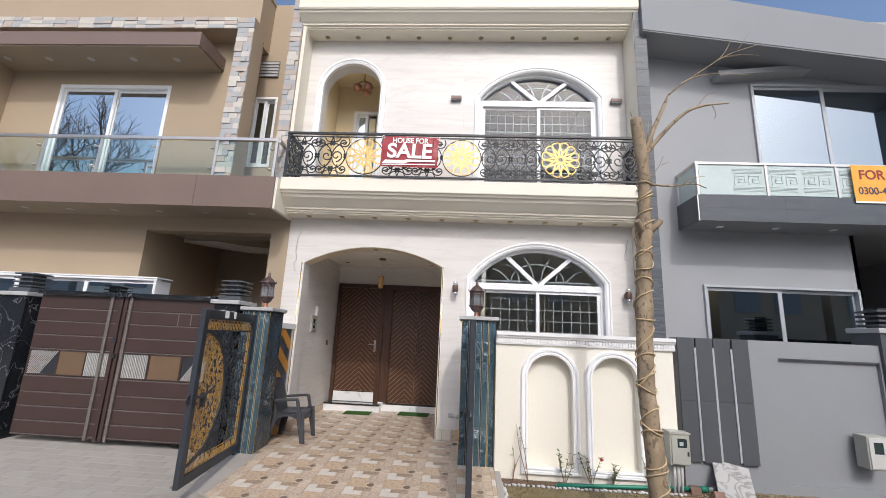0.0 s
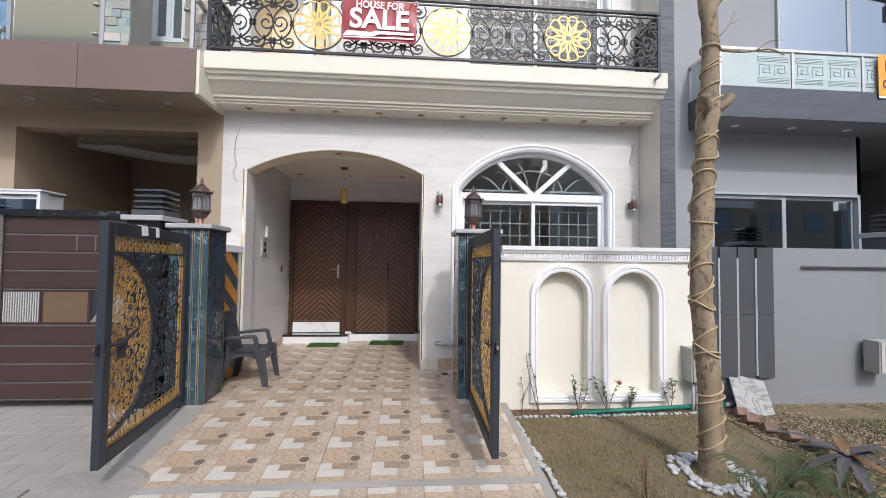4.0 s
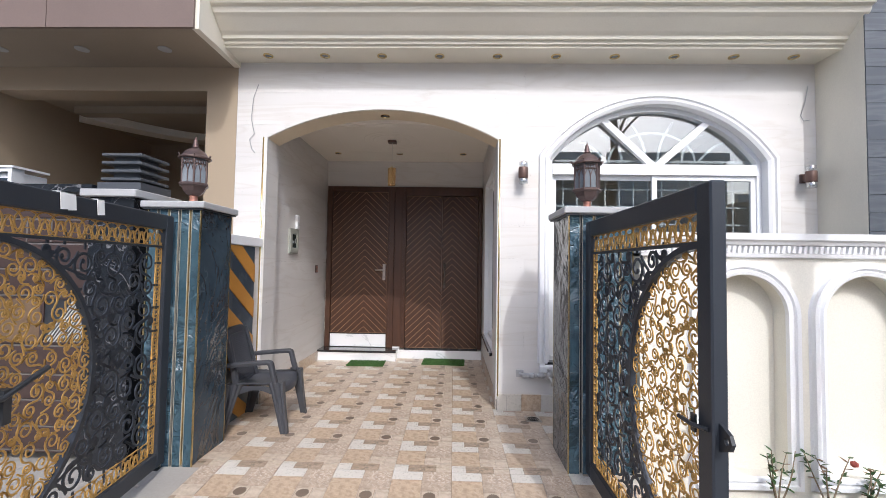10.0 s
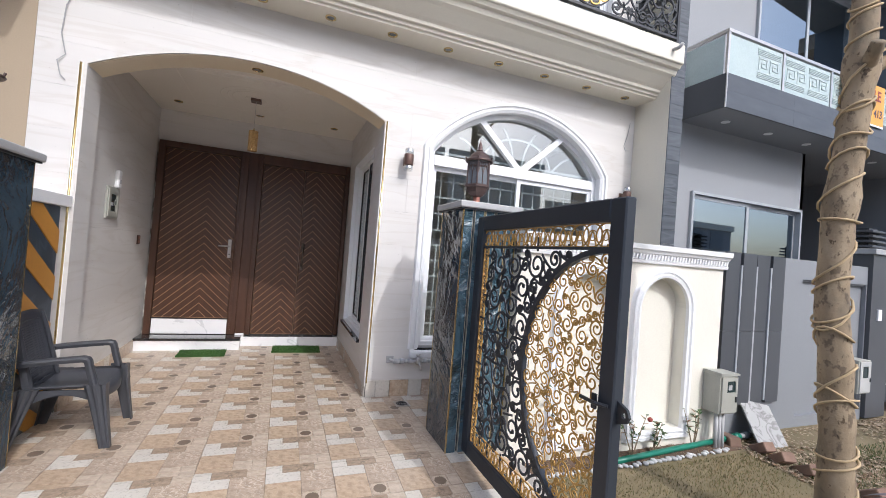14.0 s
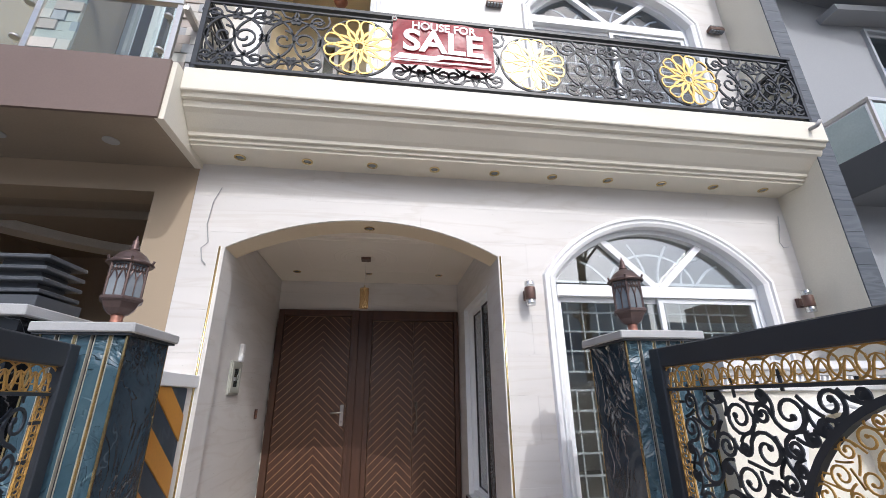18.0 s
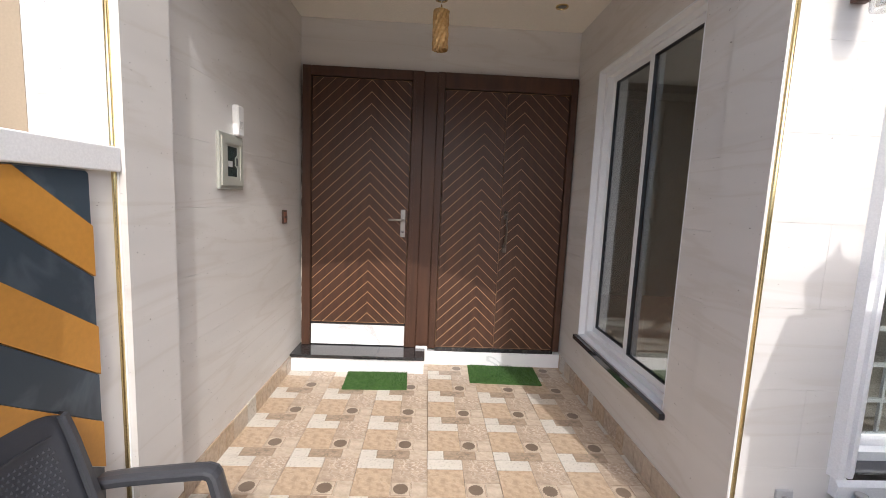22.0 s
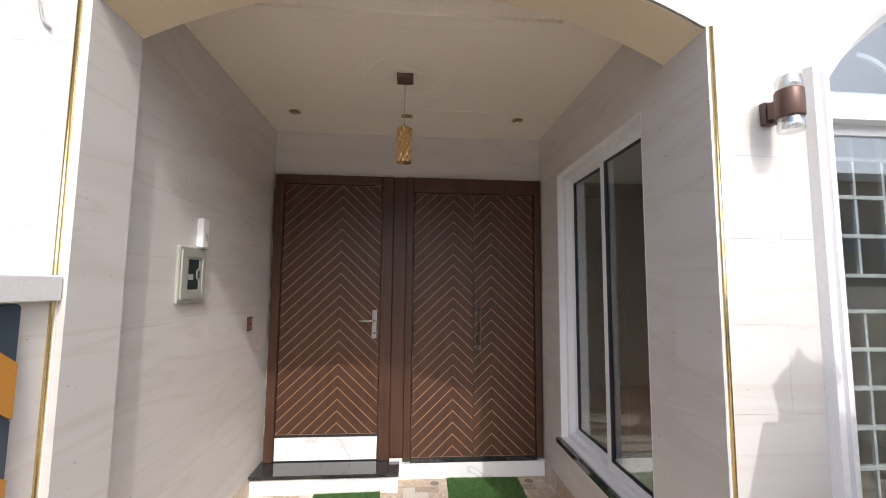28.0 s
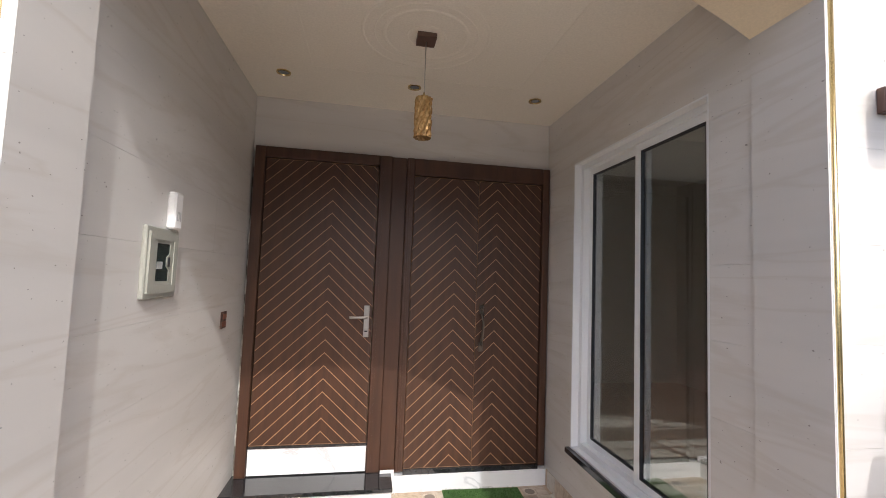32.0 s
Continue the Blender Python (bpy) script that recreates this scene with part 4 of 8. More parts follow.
def arched_window(name, x0, x1, z0, spring, apex, bar_z, label, cell, glass):
    w = thing(name, ((x0 + x1) / 2, FY, z0), label, "window", kind="structure")
    # outer moulding
    path = [(x0, z0)] + arc_pts(x0, x1, spring, apex, 28) + [(x1, z0)]
    prof = [(-0.006, 0.069), (-0.006, -0.012), (0.02, -0.03), (0.035, -0.03), (0.04, -0.012), (0.055, -0.012), (0.06, -0.035), (0.085, -0.035), (0.095, 0.0), (0.095, 0.069)]
    sweep("moulding", "xz", path, prof, WHITE, w, False, FY)
    # frame
    F = 0.05
    inner = [(x1 - F, z0 + F), (x0 + F, z0 + F)] + arc_pts(x0 + F, x1 - F, spring, apex - F, 28)
    prism("window_frame", "xz", [[(x1, z0), (x0, z0)] + arc_pts(x0, x1, spring, apex, 28), inner], FY + 0.07, FY + 0.15, UPVC, w)
    box("transom", (x0 + F, FY + 0.06, bar_z - 0.05), (x1 - F, FY + 0.15, bar_z + 0.05), UPVC, w)
    mx = (x0 + x1) / 2 + 0.02
    # fan
    cx = mx
    half = (x1 - x0) / 2 - F
    lift = apex - F - bar_z - 0.05
    z_b = bar_z + 0.05

    def arch_z(x):
        h, rise = (x1 - x0) / 2 - F, apex - F - spring
        r = (h * h + rise * rise) / (2 * rise)
        d = x - (x0 + x1) / 2
        return apex - F - r + math.sqrt(max(0, r * r - d * d))
    ins = lambda x, z: abs(x - (x0 + x1) / 2) < half and z_b - 0.01 < z < arch_z(x) + 0.01
    for s in (-1, 1):
        bm = bmesh.new()
        xe = cx + s * 0.51 * half
        bar(bm, (cx + s * 0.02, bar_z + 0.04), (xe, arch_z(xe) + 0.012), 0.06, FY + 0.075, FY + 0.125)
        part("fan_bar", bm, UPVC, w)
    bm = bmesh.new()
    zr = z_b + 0.05
    bar(bm, (x0 + F, zr), (x1 - F, zr), 0.022, FY + 0.152, FY + 0.165)
    for i in range(1, 14):
        x = x0 + F + (x1 - x0 - 2 * F) * i / 14
        add_box(bm, (x - 0.006, FY + 0.153, z_b), (x + 0.006, FY + 0.164, zr))
    part("fan_rail", bm, UPVC, w)
    curves = [[(cx + 0.43 * half * math.cos(math.pi * i / 20), zr + 0.55 * lift * math.sin(math.pi * i / 20)) for i in range(21)]]
    for s in (-1, 1):
        curves.append([(cx + s * half * (0.06 + 0.15 * (i / 10) ** 2), zr + 0.74 * lift * i / 10) for i in range(11)])
        curves.append([(cx + s * half * (0.46 + 0.27 * i / 10), zr + 0.36 * lift * math.sin(math.pi / 2 * i / 10)) for i in range(11)])
        curves.append([(cx + s * half * (0.30 + 0.22 * (1 - math.cos(math.pi / 2 * i / 10))), zr + 0.5 * lift * math.sin(math.pi / 2 * i / 10)) for i in range(11)][::-1])
    for pts in curves:
        for run in kept(pts, ins):
            fan = bmesh.new()
            add_ribbon(fan, run, 0.02, 0.014)
            ob = part("fan_curve", fan, UPVC, w)
            ob.matrix_basis = Matrix.Translation((0, FY + 0.158, 0)) @ ob.matrix_basis
    # sashes
    for i, (a, b, y) in enumerate(((x0 + F, mx + 0.03, FY + 0.115), (mx - 0.03, x1 - F, FY + 0.085))):
        s = 0.045
        prism("sash", "xz", [rect(a, b, z0 + F, bar_z - 0.05), rect(a + s, b - s, z0 + F + s, bar_z - 0.05 - s)], y, y + 0.028, UPVC, w)
        g = box("pane", (a + s, y + 0.011, z0 + F + s), (b - s, y + 0.017, bar_z - 0.05 - s), glass, w)
        g.visible_shadow = False
    bm = bmesh.new()
    add_prism(bm, "xz", [[(x1 - F, bar_z + 0.05), (x0 + F, bar_z + 0.05)] + [p for p in arc_pts(x0 + F, x1 - F, spring, apex - F, 28) if p[1] > bar_z + 0.05]], FY + 0.128, FY + 0.133)
    g = part("fan_pane", bm, glass, w)
    g.visible_shadow = False
    # grille behind the panes
    gr = bmesh.new()
    n = round((x1 - x0 - 2 * F) / cell)
    zz = z0 + F
    low_top = zz + 0.535 * (bar_z - zz)
    for g0, g1, rows in ((zz, low_top, 6), (low_top + 0.15, bar_z, 4)):
        for i in range(1, n):
            x = x0 + F + (x1 - x0 - 2 * F) * i / n
            add_box(gr, (x - 0.006, FY + 0.20, g0), (x + 0.006, FY + 0.212, g1))
        for i in range(rows + 1):
            z = g0 + (g1 - g0) * i / rows
            add_box(gr, (x0 + F, FY + 0.196, z - 0.008), (x1 - F, FY + 0.216, z + 0.008))
    part("grille", gr, UPVC, w, "white welded bar grille")
    box("window_sill", (x0 - 0.03, FY - 0.02, z0 - 0.012), (x1 + 0.03, FY + 0.10, z0 + 0.012), GRANITE, w)
    return w


arched_window("window_1", 0.262, 2.275, 0.44, 2.34, 2.87, 2.26, "white arched window with fan light and bar grille", 0.135, GLASS)
arched_window("window_2", 0.31, 2.27, 3.72, 5.47, 5.97, 5.40, "white arched balcony window with fan light and grille", 0.135, SKYGLASS)
sweep("trim_sill", "xz", [(0.185, 0.36), (2.365, 0.36)], [(0.0, 0.0), (0.0, -0.03), (0.05, -0.035), (0.08, -0.012), (0.08, 0.0)], WHITE, None, False, FY)
structure(bpy.data.objects["trim_sill"], "white moulding below the window")
structure(sweep("trim_terrace_arch", "xz", [(-2.44, 3.70)] + arc_pts(-2.44, -1.415, 5.57, 6.11, 24) + [(-1.415, 3.70)],
                [(-0.006, 0.05), (-0.006, -0.012), (0.03, -0.03), (0.05, -0.015), (0.06, -0.035), (0.09, -0.035), (0.10, 0.0), (0.10, 0.05)], WHITE, None, False, FY), "white moulding round the terrace arch")

# porch side window
sw = thing("window_3", (-0.19, 7.57, 0.43), "tall white sliding window with two panes beside the porch", "window", kind="structure")
y0, y1, z0, z1 = SIDEWIN[0][0], SIDEWIN[1][0], SIDEWIN[0][1], SIDEWIN[2][1]
prism("window_frame", "yz", [rect(y0, y1, z0, z1), rect(y0 + 0.045, y1 - 0.045, z0 + 0.045, z1 - 0.045)], -0.155, -0.06, UPVC, sw)
prism("window_reveal", "yz", [rect(y0 + 0.0005, y1 - 0.0005, z0 + 0.0005, z1 - 0.0005), rect(y0 + 0.01, y1 - 0.01, z0 + 0.01, z1 - 0.01)], -0.2045, -0.1555, UPVC, sw)
ym = 7.535
for a, b, x in ((y0 + 0.04, ym + 0.03, -0.125), (ym - 0.03, y1 - 0.04, -0.095)):
    prism("sash", "yz", [rect(a, b, z0 + 0.04, z1 - 0.04), rect(a + 0.045, b - 0.045, z0 + 0.085, z1 - 0.085)], x - 0.014, x + 0.014, UPVC, sw)
    prism("gasket", "yz", [rect(a + 0.0452, b - 0.0452, z0 + 0.0852, z1 - 0.0852), rect(a + 0.052, b - 0.052, z0 + 0.092, z1 - 0.092)], x - 0.012, x + 0.012, BLACKIRON, sw)
    g = box("pane", (x - 0.003, a + 0.045, z0 + 0.085), (x + 0.003, b - 0.045, z1 - 0.085), GLASS, sw)
    g.visible_shadow = False
box("window_sill", (-0.235, y0 - 0.02, z0 - 0.035), (-0.10, y1 + 0.02, z0 - 0.002), GRANITE, sw)


# ---- doors ----
def chevron_leaf(parent, x0, x1, z0, z1, peak, y):
    """A leaf with raised chevron slats meeting at a line, and pale grooves between them."""
    leaf = box("leaf", (x0, y, z0), (x1, y + 0.04, z1), WOODLINE, parent)
    pitch, gap = 0.092, 0.0085
    k = -12
    while True:
        z = z0 + k * pitch
        if z > z1 + 1:
            break
        for a, b in ((x0 + 0.001, peak), (peak, x1 - 0.001)):
            s = 1.0 if b == peak else -1.0
            za, zb = (z - (peak - a) * 0.95, z) if s > 0 else (z, z - (b - peak) * 0.95)
            q = [(a, za), (b, zb), (b, zb + pitch - gap), (a, za + pitch - gap)]
            q = clip(q, (0, z0 + 0.004), (1, z0 + 0.004), True)
            q = clip(q, (0, z1 - 0.004), (1, z1 - 0.004), False)
            if area(q) > 2e-4:
                prism("slat", "xz", [q], y - 0.003, y, WOOD, leaf)
        k += 1
    return leaf


DY = 8.575
door_w = thing("door_1", (-1.98, DY, 0.33), "dark walnut single door with chevron slats", "door", kind="structure")
chevron_leaf(door_w, -2.375, -1.575, 0.345, 2.37, -1.90, DY)
door_e = thing("door_2", (-0.79, DY, 0.143), "dark walnut double door with chevron slats", "door", kind="structure")
chevron_leaf(door_e, -1.30, -0.792, 0.15, 2.32, -0.965, DY)
chevron_leaf(door_e, -0.788, -0.275, 0.15, 2.32, -0.64, DY)
fr = thing("door_frame", (-1.33, DY, 0.14), "dark walnut frame of both doors", "door frame", kind="structure")
for nm, a, b in (("jamb", (-2.45, DY - 0.03, 0.142), (-2.38, DY + 0.06, 2.45)), ("jamb", (-1.57, DY - 0.03, 0.142), (-1.475, DY + 0.06, 2.45)),
                 ("jamb", (-1.365, DY - 0.03, 0.142), (-1.305, DY + 0.06, 2.45)), ("jamb", (-0.27, DY - 0.03, 0.142), (-0.215, DY + 0.06, 2.45)),
                 ("mullion", (-1.475, DY - 0.012, 0.142), (-1.365, DY + 0.06, 2.45)), ("head", (-2.38, DY - 0.028, 2.375), (-1.57, DY + 0.06, 2.45)),
                 ("head", (-1.305, DY - 0.028, 2.325), (-0.27, DY + 0.06, 2.45))):
    box(nm, a, b, WOOD, fr, 0.004)
for x in (-1.555, -1.54, -1.35, -1.335):
    box("reed", (x, DY - 0.036, 0.15), (x + 0.007, DY - 0.03, 2.44), WOOD, fr)
box("riser_panel", (-2.375, DY - 0.012, 0.15), (-1.575, DY + 0.03, 0.33), WHITEMARBLE, fr, 0, "white marble panel below the door")
box("door_sill", (-2.38, DY - 0.018, 0.33), (-1.57, DY + 0.03, 0.345), GRANITE, fr)
box("door_sill", (-1.305, DY - 0.03, 0.118), (-0.27, DY + 0.03, 0.15), GRANITE, fr)
st = thing("doorstep", (-1.92, 8.44, 0), "white marble doorstep with a black granite tread", "step", kind="structure")
box("riser", (-2.476, 8.33, -0.02), (-1.395, 8.56, 0.115), WHITEMARBLE, st)
box("tread", (-2.476, 8.315, 0.115), (-1.39, 8.60, 0.142), GRANITE, st, 0.003)
st2 = structure(box("doorstep_low", (-1.393, 8.535, -0.02), (-0.205, 8.60, 0.118), WHITEMARBLE), "low white marble step below the double door")
box("plinth_block", (-1.47, 8.53, 0.0), (-1.37, 8.534, 0.165), WHITEMARBLE, st2)
# gold edge trims of the arch
tr = thing("arch_trim", (-1.3, FY, 0), "polished gold edge strips of the arch", "trim", kind="structure")
for x in (-2.452, -0.197):
    tube("gold_strip", [(x, FY - 0.004, 0.13), (x, FY - 0.004, 2.52)], 0.0085, GOLDTRIM, tr, 10)
    box("backing_strip", (x - 0.0125, FY - 0.003, 0.13), (x + 0.0125, FY + 0.004, 2.52), WHITE, tr)


# ---- neighbour on the west: tan house ----
wh = thing("house_west", (-6, 7, 0), "tan rendered house with brown tiled balcony band", "house")
WOPEN = rect(-5.13, -3.02, -0.2, 2.97)
WWIN = rect(-8.0, -5.25, 0.7, 2.1)
prism("wall", "xz", [rect(-10.5, -2.7215, -0.2, 3.25), WOPEN, WWIN], 6.5, 6.75, BEIGE, wh)
for a, b in (((-5.3, 6.75, -0.1), (-5.13, 10.5, 3.3)), ((-3.0, 6.75, -0.1), (-2.80, 10.5, 3.3)), ((-5.3, 10.4, -0.1), (-2.8, 10.5, 3.3))):
    box("garage_wall", a, b, BEIGE, wh)
boxes("garage_ceiling", [((-5.3, 6.75, 3.05), (-2.8, 10.5, 3.3)), ((-4.9, 7.1, 2.97), (-3.2, 7.25, 3.05))], TAUPE, wh)
bm = bmesh.new()
add_sweep(bm, "xy", [(-5.0 + 1.8 * i / 16, 7.3 + 0.9 * math.sin(i / 16 * 2.6)) for i in range(17)], [(-0.12, 3.05), (-0.12, 2.96), (0.12, 2.96), (0.12, 3.05)])
part("ceiling_cove", bm, CEIL, wh)
box("garage_door", (-4.6, 10.36, 0), (-3.6, 10.4, 2.1), GATEBROWN, wh)
box("slab_soffit", (-10.5, 5.84, 3.20), (-2.761, 6.498, 3.248), TAUPE, wh)
box("balcony_core", (-10.5, 5.84, 3.25), (-2.76, 8.6, 3.64), BEIGE, wh)
x = -2.735
while x > -10.5:
    w = 1.215 if x > -3.0 else 3.3
    box("fascia_tile", (x - w + 0.006, 5.815, 3.20), (x, 5.838, 3.69), BROWNTILE, wh)
    x -= w
prism("return_tile", "yz", [[(5.84, 3.2), (6.5, 3.2), (6.5, 3.69), (5.84, 3.69)]], -2.76, -2.701, CREAM, wh)
# upper storey
UWIN = rect(-7.05, -5.03, 3.75, 5.50)
prism("upper_wall", "xz", [rect(-10.5, -3.632, 3.6, 6.5), UWIN], 6.3, 6.5, BEIGE, wh)
prism("rear_wall", "xz", [rect(-4.3, -2.8, 3.6, 7.5), rect(-3.77, -3.33, 4.2, 5.55)], 6.7, 6.9, BEIGE, wh)
box("parapet", (-10.5, 6.26, 6.42), (-3.62, 7.3, 7.47), BEIGE, wh)
box("parapet_rim", (-10.5, 6.23, 7.45), (-3.60, 7.3, 7.51), BEIGE, wh)
box("frame_column", (-3.76, 5.93, 3.66), (-3.49, 6.24, 6.335), BEIGE, wh)
box("frame_beam", (-10.5, 5.93, 6.335), (-3.50, 6.3, 6.55), BEIGE, wh)
box("side_panel", (-8.2, 5.9, 3.7), (-8.0, 6.3, 6.3), BEIGE, wh)
box("canopy", (-10.5, 5.62, 5.785), (-4.15, 6.3, 6.02), BROWNTILE, wh)
box("canopy_soffit", (-10.48, 5.64, 5.765), (-4.17, 6.3, 5.785), TAUPE, wh)
box("pilaster", (-2.975, 6.17, 3.7), (-2.785, 6.7, 7.55), BEIGE, wh)
rng = random.Random(5)
for (a, b, z0, z1, y) in ((-3.77, -3.49, 3.68, 6.55, 5.93), (-2.98, -2.783, 3.7, 7.56, 6.17)):
    z = z0
    while z < z1 - 0.02:
        h = 0.092
        x = a
        while x < b - 0.01:
            w = rng.choice((0.09, 0.14, 0.19))
            d = rng.uniform(0.010, 0.032)
            box("ledgestone", (x + 0.002, y - d, z + 0.002), (min(b, x + w) - 0.002, y, min(z1, z + h) - 0.002), rng.choice(LEDGE), wh)
            x += w
        z += h
x = -10.0
while x < -3.78:
    w = rng.choice((0.16, 0.22, 0.28))
    for z in (6.34, 6.41, 6.48):
        box("ledgestone", (x + 0.002, 5.93 - rng.uniform(0.01, 0.03), z + 0.002), (min(x + w, -3.775) - 0.002, 5.93, z + 0.067), rng.choice(LEDGE), wh)
    x += w


ALUM = surface("grey_window_aluminium", (0.36, 0.38, 0.40), (0.44, 0.46, 0.48), 0.4, 0.2, 120, 3, relief=0.02)


def sliding(parent, name, x0, x1, z0, z1, y, glass, panes=2, frame_w=0.06, mat=None):
    mat = mat or UPVC
    w = thing(name, ((x0 + x1) / 2, y, z0))
    w.parent = parent
    w.matrix_parent_inverse = parent.matrix_world.inverted()
    prism("frame", "xz", [rect(x0, x1, z0, z1), rect(x0 + frame_w, x1 - frame_w, z0 + frame_w, z1 - frame_w)], y - 0.03, y + 0.08, mat, w)
    for i in range(panes):
        a, b = x0 + frame_w + (x1 - x0 - 2 * frame_w) * i / panes, x0 + frame_w + (x1 - x0 - 2 * frame_w) * (i + 1) / panes
        yy = y + 0.01 + 0.03 * (i % 2)
        prism("sash", "xz", [rect(a - 0.02, b + 0.02, z0 + frame_w, z1 - frame_w), rect(a + 0.035, b - 0.035, z0 + frame_w + 0.05, z1 - frame_w - 0.05)], yy, yy + 0.025, mat, w)
        g = box("pane", (a + 0.035, yy + 0.009, z0 + frame_w + 0.05), (b - 0.035, yy + 0.015, z1 - frame_w - 0.05), glass, w)
        g.visible_shadow = False
    return w


sliding(wh, "window", -7.05, -5.03, 3.75, 5.50, 6.32, MIRRORGLASS)
sliding(wh, "window", -3.77, -3.33, 4.2, 5.55, 6.72, MIRRORGLASS, 2, 0.04)
sliding(wh, "window", -8.0, -4.55, 0.7, 2.13, 6.2, MIRRORGLASS, 3, 0.035)
box("bay_side", (-4.61, 6.28, 0.7), (-4.56, 6.5, 2.1), UPVC, wh)
box("window_reveal", (-8.02, 6.16, 2.13), (-4.53, 6.5, 2.15), UPVC, wh)
box("vent_backing", (-3.72, 6.69, 5.94), (-3.38, 6.71, 6.28), CHARCOALTILE, wh)
for i in range(5):
    box("vent_slat", (-3.72, 6.66, 5.955 + 0.062 * i), (-3.38, 6.70, 5.995 + 0.062 * i), GREYSTONE, wh)
structure(boxes("wall_backdrop_west", [((-10.5, 8.6, -0.2), (-2.9, 8.7, 7.3)), ((-10.6, 6.5, -0.2), (-10.5, 8.7, 7.3))], BEIGE), "plain walls closing the tan house")
for i, (x, y, z) in enumerate([(-3.2 - 0.75 * k, 6.15, 3.197) for k in range(8)] + [(-4.75 - 0.75 * k, 5.95, 5.762) for k in range(7)]):
    lathe("downlight", [(0.055, -0.006), (0.055, 0.0), (0.04, 0.004)], (x, y, z), GREYSTONE, wh, 14)
# glass balustrade
gb = thing("glass_balustrade", (-6, 5.9, 3.69), "clear glass balustrade with steel posts on tan balcony", "railing")
box("hand_rail", (-10.5, 5.88, 4.30), (-2.80, 5.93, 4.345), STEEL, gb)
box("hand_rail", (-2.83, 5.93, 4.30), (-2.78, 6.5, 4.345), STEEL, gb)
for i in range(9):
    x = -2.82 - i * 0.95
    box("post", (x - 0.02, 5.89, 3.66), (x + 0.02, 5.92, 4.30), STEEL, gb)
    g = box("pane", (x - 0.92, 5.90, 3.72), (x - 0.03, 5.91, 4.28), CLEAR, gb)
    g.visible_shadow = False
    for z in (3.82, 4.15):
        lathe("clamp", [(0.03, 0), (0.03, 0.02)], (x - 0.06, 5.885, z), STEEL, gb, 10)
# yard gate of the tan house
wg = thing("double_gate", (-4.3, 5.4, 0), "dark brown sheet metal double gate with steel trims", "gate")
GX0, GX1, GT = -5.49, -3.06, 1.78
mid = -4.315
BRONZESHEET = surface("bronze_sheet", (0.2, 0.13, 0.08), (0.26, 0.17, 0.1), 0.4, 0.5)
DULLSTEEL = surface("dull_brown_steel", (0.20, 0.175, 0.16), (0.28, 0.25, 0.23), 0.4, 0.6, 90, 4, (1, 1, 8))
PALERIB = surface("pale_painted_rib", (0.40, 0.39, 0.37), (0.5, 0.49, 0.47), 0.5)
ROWS = (0.02, 0.039, 0.197, 0.371, 0.541, 0.735, 1.075, 1.253, 1.429, 1.597, GT - 0.004)
for a, b, bar_x, cells in ((GX0, mid - 0.01, -4.475, ((-5.445, -5.07, "slant"), (-5.05, -4.70, "sheet"), (-4.685, -4.365, "upright"))),
                           (mid + 0.01, GX1, -4.21, ((-4.18, -3.855, "upright"), (-3.825, -3.425, "sheet"), (-3.40, -3.09, "slant")))):
    leaf = box("leaf", (a, 5.40, 0.02), (b, 5.44, GT), GATEBROWN, wg)
    for p, q in zip(ROWS, ROWS[1:]):
        if p != 0.735:
            box("board", (a + 0.01, 5.385, p + 0.008), (b - 0.01, 5.40, q - 0.008), GATEBROWN, leaf, 0.004)
        box("steel_line", (a + 0.01, 5.391, q - 0.007), (b - 0.01, 5.40, q + 0.004), DULLSTEEL, leaf)
    for u0, u1, style in cells:
        prism("panel_frame", "xz", [rect(u0 - 0.012, u1 + 0.012, 0.75, 1.062), rect(u0, u1, 0.762, 1.05)], 5.384, 5.40, GATEBROWN, leaf)
        if style == "sheet":
            box("bronze_panel", (u0, 5.388, 0.762), (u1, 5.40, 1.05), BRONZESHEET, leaf)
            continue
        pan = box("ribbed_panel", (u0, 5.393, 0.762), (u1, 5.40, 1.05), BLACKIRON, leaf)
        lean = 0.0 if style == "upright" else 0.2 if a == GX0 else -0.2
        n = 15 if style == "upright" else 22
        for k in range(n):
            x = u0 + min(0, -lean) + (u1 - u0 + abs(lean)) * (k + 0.2) / n
            q = [(x, 0.762), (x + 0.011, 0.762), (x + 0.011 - lean, 1.05), (x - lean, 1.05)] if lean < 0 else [(x - lean, 0.762), (x + 0.011 - lean, 0.762), (x + 0.011, 1.05), (x, 1.05)]
            q = clip(clip(q, (u1, 0), (u1, 2), True), (u0, 0), (u0, 2), False)
            if area(q) > 1e-5:
                prism("rib", "xz", [q], 5.384, 5.393, PALERIB, pan)
    box("upright", (bar_x - 0.02, 5.36, 0.0), (bar_x + 0.02, 5.384, GT + 0.01), DULLSTEEL, leaf, 0.004)
    box("edge_bar", ((mid - 0.055) if b < mid + 0.1 and a == GX0 else mid + 0.012, 5.37, 0.0), ((mid - 0.012) if a == GX0 else mid + 0.055, 5.384, GT), GATEBROWN, leaf)
box("lock", (mid - 0.05, 5.352, 1.19), (mid + 0.012, 5.37, 1.25), BLACKIRON, wg)
box("lock", (mid - 0.02, 5.352, 1.0), (mid + 0.03, 5.37, 1.05), BLACKIRON, wg)
for x in (-3.55, -3.38):
    box("upper_mark", (x, 5.381, 1.44), (x + 0.012, 5.385, 1.585), DULLSTEEL, wg)
box("top_plate", (GX0, 5.33, GT), (GX1, 5.5, GT + 0.05), BLACKMARBLE, wg)
